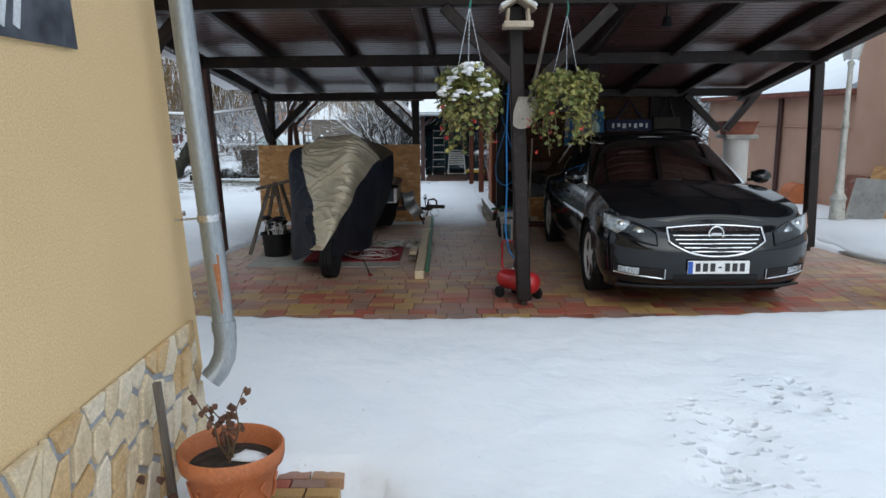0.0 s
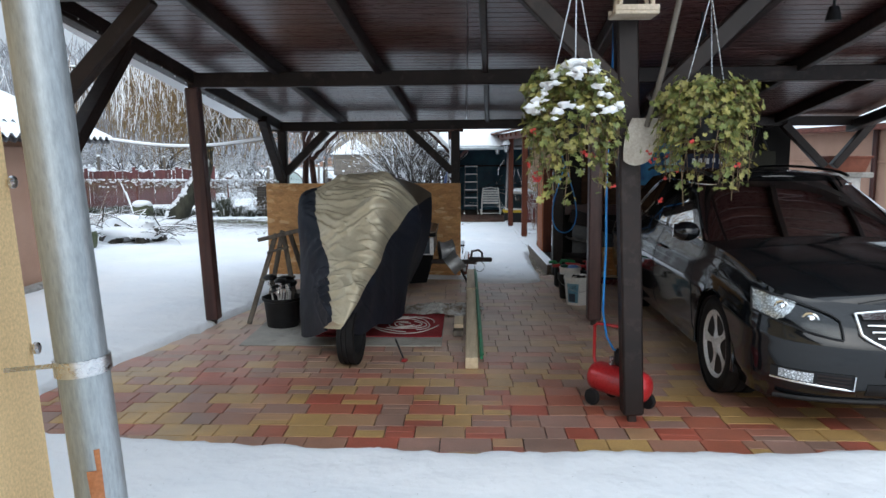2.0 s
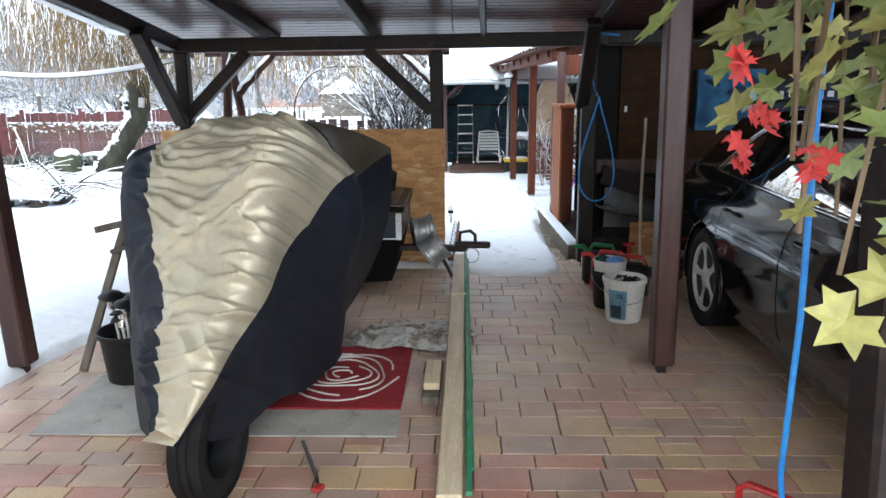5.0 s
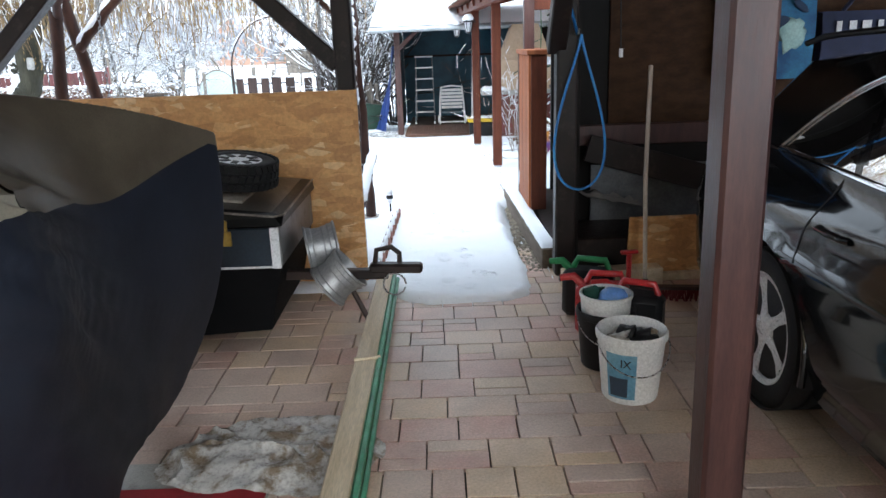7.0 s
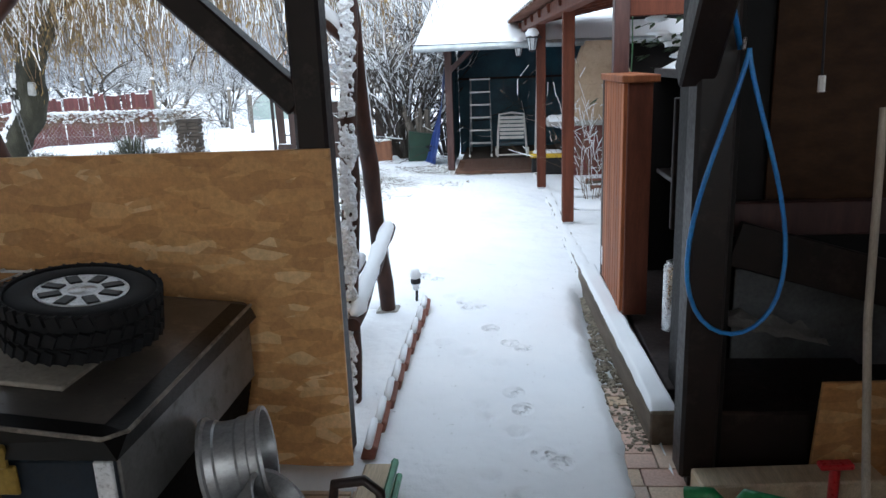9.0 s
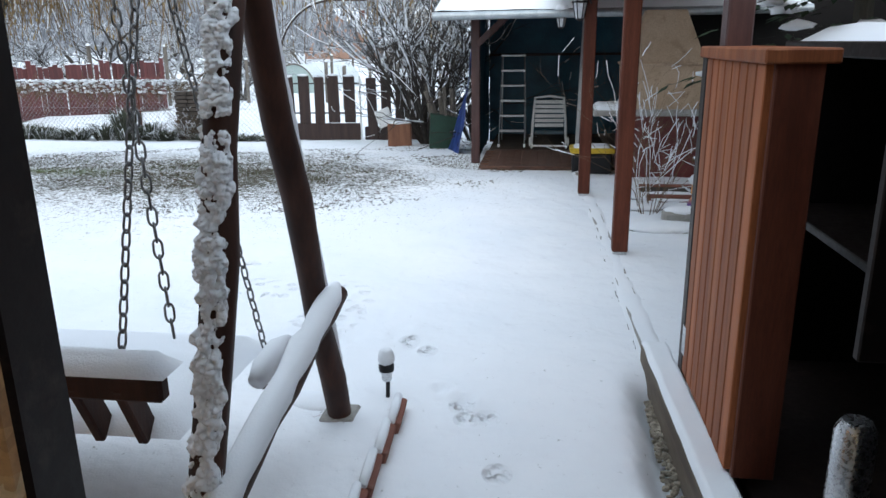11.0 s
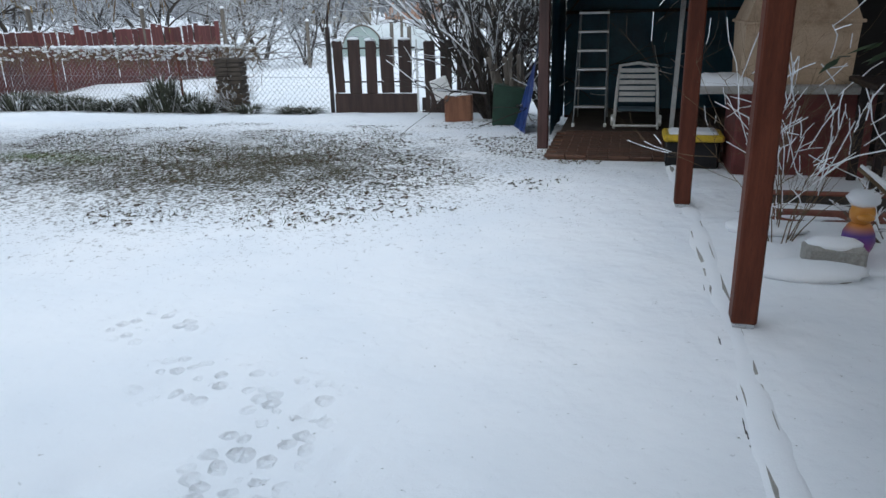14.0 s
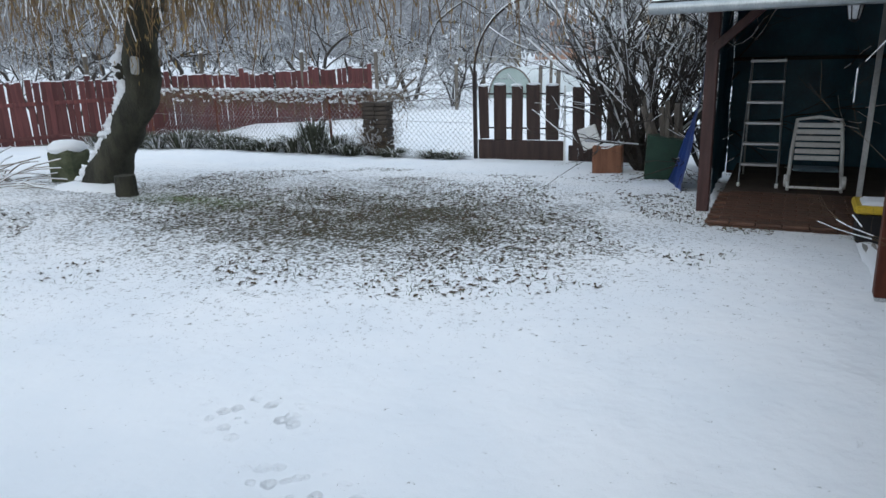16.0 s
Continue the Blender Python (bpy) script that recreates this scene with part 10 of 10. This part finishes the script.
part("column", Geo().lathe([(0.16, 0), (0.16, 0.06), (0.11, 0.12), (0.10, 0.42), (0.12, 0.46), (0.07, 0.55), (0.05, 0.9), (0.045, 1.5), (0.06, 1.54), (0.04, 1.6), (0.035, 2.35), (0.05, 2.4), (0.03, 2.44), (0, 2.44)], 16), WORNIRON, sl, smooth=50)
part("lantern_glass", Geo().lathe([(0.10, 2.46), (0.17, 2.76)], 6), surface("lamp_glass_milky", (0.45, 0.48, 0.48), (0.55, 0.57, 0.57), 0.2), sl)
for k in range(6):
    a = math.pi / 3 * k
    part("lantern_bar", Geo().tube([(0.10 * math.cos(a), 0.10 * math.sin(a), 2.44), (0.18 * math.cos(a), 0.18 * math.sin(a), 2.78)], 0.011, 5), WORNIRON, sl)
part("lantern_hood", Geo().lathe([(0.22, 2.77), (0.2, 2.80), (0.06, 2.93), (0, 2.95)], 6), WORNIRON, sl)
part("snow_cap", Geo().blob((0, 0, 2.92), (0.22, 0.22, 0.13), 16, 0.08, 3), SNOW, sl, smooth=180)
part("base_stone", Geo().box((0, 0, 0.06), (0.5, 0.4, 0.16), None, 0.03), STONE, sl)
pp = thing("white_pillar", (4.92, 10.85, 0), "white rendered pillar with a grey cap at the carport", "pillar")
part("shaft", Geo().tube([(0, 0, 0), (0, 0, 1.30)], 0.20, 24), surface("white_render", (0.55, 0.54, 0.52), (0.66, 0.65, 0.63), 0.85, scale=3, fine=90, bump=0.3), pp, smooth=60)
part("cap", Geo().box((0, 0, 1.335), (0.52, 0.52, 0.07), None, 0.015), STONE, pp)
pt = thing("window_planter", (4.92, 10.85, 1.37), "brown clay planter standing on the white pillar", "planter")
part("planter", Geo().add([(-0.22, -0.11, 0), (0.22, -0.11, 0), (0.22, 0.11, 0), (-0.22, 0.11, 0), (-0.28, -0.14, 0.20), (0.28, -0.14, 0.20), (0.28, 0.14, 0.20), (-0.28, 0.14, 0.20)], [(3, 2, 1, 0), (0, 1, 5, 4), (1, 2, 6, 5), (2, 3, 7, 6), (3, 0, 4, 7), (4, 5, 6, 7)]), surface("brown_clay", (0.18, 0.05, 0.028), (0.26, 0.085, 0.05), 0.7, scale=5, fine=60, bump=0.2), pt)
part("rim", Geo().box((0, 0, 0.20), (0.60, 0.32, 0.03), None, 0.01), surface("brown_clay_rim", (0.18, 0.05, 0.028), (0.26, 0.085, 0.05), 0.7, scale=5), pt)
for k, (x, y, w, rzz) in enumerate(((6.62, 10.0, 0.6, 30), (6.70, 10.75, 0.5, 10))):
    o = thing("old_slab", (x, y, 0), "old roofing slab leaning on the pink wall", "slab", "slabs at the wall", rz=rzz)
    part("slab", Geo().box((0, 0, 0.36), (0.05, w, 0.75), pose(0, 0, 0, 0, 20, 0), 0.01), (STONE, BRICK)[k], o)
rk2 = thing("clay_tube", (6.75, 12.5, 0.0), "reddish clay pipe segment lying in the snow", "clay pipe")
part("tube", Geo().tube([(0, -0.2, 0.22), (0, 0.2, 0.22)], 0.2, 20), TERRA, rk2, smooth=60)
solo("osb_offcut", Geo().box((0, 0, 0.45), (0.03, 0.7, 0.9), pose(0, 0, 0, 0, 14, 0), 0.004), OSB, "weathered osb offcut leaning on the pink wall", "board", at=(6.78, 10.1, 0))
fl = thing("stone_planter", (4.35, 5.05, 0), "low stone planter with withered stems at the drive", "planter")
part("planter", Geo().blob((0, 0, 0.06), (0.22, 0.2, 0.10), 16, 0.15, 3), STONE, fl, smooth=60)
part("snow", Geo().blob((0, 0, 0.15), (0.2, 0.18, 0.05), 14, 0.1, 3), SNOW, fl, smooth=180)
solo("snow_bank", Geo().blob((0, 0, 0), (1.5, 2.6, 0.18), 24, 0.15, 5), SNOW, "low bank of shovelled snow beside the drive", "snow bank", smooth=180, at=(6.5, 8.2, 0.0))

# grass tips and fallen leaves showing on the lawn
TIP = surface("dull_grass_tip", (0.05, 0.062, 0.024), (0.10, 0.115, 0.045), 0.8, scale=9, fine=60, bump=0.1, rnd=0.35, island=True)
LEAFM = surface("fallen_leaf", (0.045, 0.026, 0.014), (0.10, 0.06, 0.03), 0.8, scale=9, fine=60, bump=0.1, rnd=0.4, island=True)
g, lf = Geo(), Geo()
r = random.Random(91)
for k in range(15000):
    a, q = r.uniform(0, 6.28), r.random() ** 0.6
    x, y = -4.1 + 4.3 * q * math.cos(a), 18.1 + 3.1 * q * math.sin(a)
    if noise.noise((x * 0.9, y * 0.9, 3)) < -0.22 + 0.30 * q:
        continue
    z = ground_z(x, y)
    if r.random() < 0.5:
        h, w = r.uniform(0.015, 0.04), 0.004
        dx, dy = r.uniform(-0.03, 0.03), r.uniform(-0.03, 0.03)
        g.add([(x - w, y, z - 0.01), (x + w, y, z - 0.01), (x + dx, y + dy, z + h)], [(0, 1, 2)])
    else:
        s = r.uniform(0.010, 0.030)
        b = r.uniform(0, 6.28)
        c, d = math.cos(b) * s, math.sin(b) * s
        lf.add([(x - c, y - d, z + 0.004), (x + d * 0.5, y - c * 0.5, z + 0.010), (x + c, y + d, z + 0.006), (x - d * 0.5, y + c * 0.5, z + 0.012)], [(0, 1, 2, 3)])
for k in range(900):
    x, y = r.uniform(-2.6, 0.6), r.uniform(18.6, 22.3)
    if noise.noise((x * 1.3, y * 1.3, 8)) < 0.0:
        continue
    z = ground_z(x, y)
    s = r.uniform(0.012, 0.03)
    b = r.uniform(0, 6.28)
    c, d = math.cos(b) * s, math.sin(b) * s
    lf.add([(x - c, y - d, z + 0.004), (x + d * 0.5, y - c * 0.5, z + 0.010), (x + c, y + d, z + 0.006), (x - d * 0.5, y + c * 0.5, z + 0.012)], [(0, 1, 2, 3)])
solo("grass_tips", g, TIP, "sparse grass tips poking through the snow", "grass", kind="stuff")
solo("fallen_leaves", lf, LEAFM, "dark fallen leaves scattered over the snowy lawn", "leaves", kind="stuff")

# ---- paving blocks, laid in a mixed bond ----
rng = random.Random(21)
blocks = []
y = 4.40
while y < 10.75:
    d = rng.choice((0.18, 0.18, 0.18, 0.12, 0.20))
    x = -3.4 + rng.uniform(-0.2, 0.0)
    while x < 5.7:
        w = rng.choice((0.12, 0.18, 0.18, 0.18, 0.24, 0.24, 0.24, 0.30))
        if rng.random() < 0.2 and d > 0.15:
            h = rng.choice((0.4, 0.5, 0.6))
            blocks += [(x + w / 2, y + d * h / 2, w, d * h), (x + w / 2, y + d * (h + 1) / 2, w, d * (1 - h))]
        else:
            blocks.append((x + w / 2, y + d / 2, w, d))
        x += w
    y += d
for j in range(14):
    for i in range(10):
        if (i + j) % 2 == 0:
            blocks.append((-1.15 + 0.164 * (i // 2) + 0.082 * (j % 2), 1.2 + 0.082 * j, 0.16, 0.08))
for j in range(4):
    blocks.append((0.86, 10.80 + 0.096 * j, 0.09, 0.09))


def in_floor(x, y):
    return dry(x, y) > -0.12 and not (x < -2.2 and y > 8.7 and x < -2.75)


shared = {}


def block_mesh(w, h):
    w, h = round(w, 3), round(h, 3)
    if (w, h) not in shared:
        g = Geo().box((0, 0, -0.03), (w - 0.006, h - 0.006, 0.06), None, 0.002)
        g.f = [f for f in g.f if not all(g.v[i][2] < -0.05 for i in f)]
        shared[w, h] = g.mesh("paving_block", PAVING)
    return shared[w, h]


paving = thing("paving", (0, 7, 0), "mixed red, ochre and brown concrete block paving", "paving", kind="structure")
rest = Geo()
count = 0
for x, y, w, h in blocks:
    if not in_floor(x, y):
        continue
    z = 0.002 * noise.noise((x * 9, y * 9, 2))
    if -0.75 < x < 0.95 and 5.3 < y < 10.1 and count < 300:
        ob = new("block", block_mesh(w, h))
        ob.parent = paving
        ob.location = (x, y - 7, z)
        count += 1
    else:
        rest.box((x, y - 7, z - 0.03), (w - 0.006, h - 0.006, 0.06), None, 0.002)
part("paving_rest", rest, PAVING_J, paving, kind="stuff")
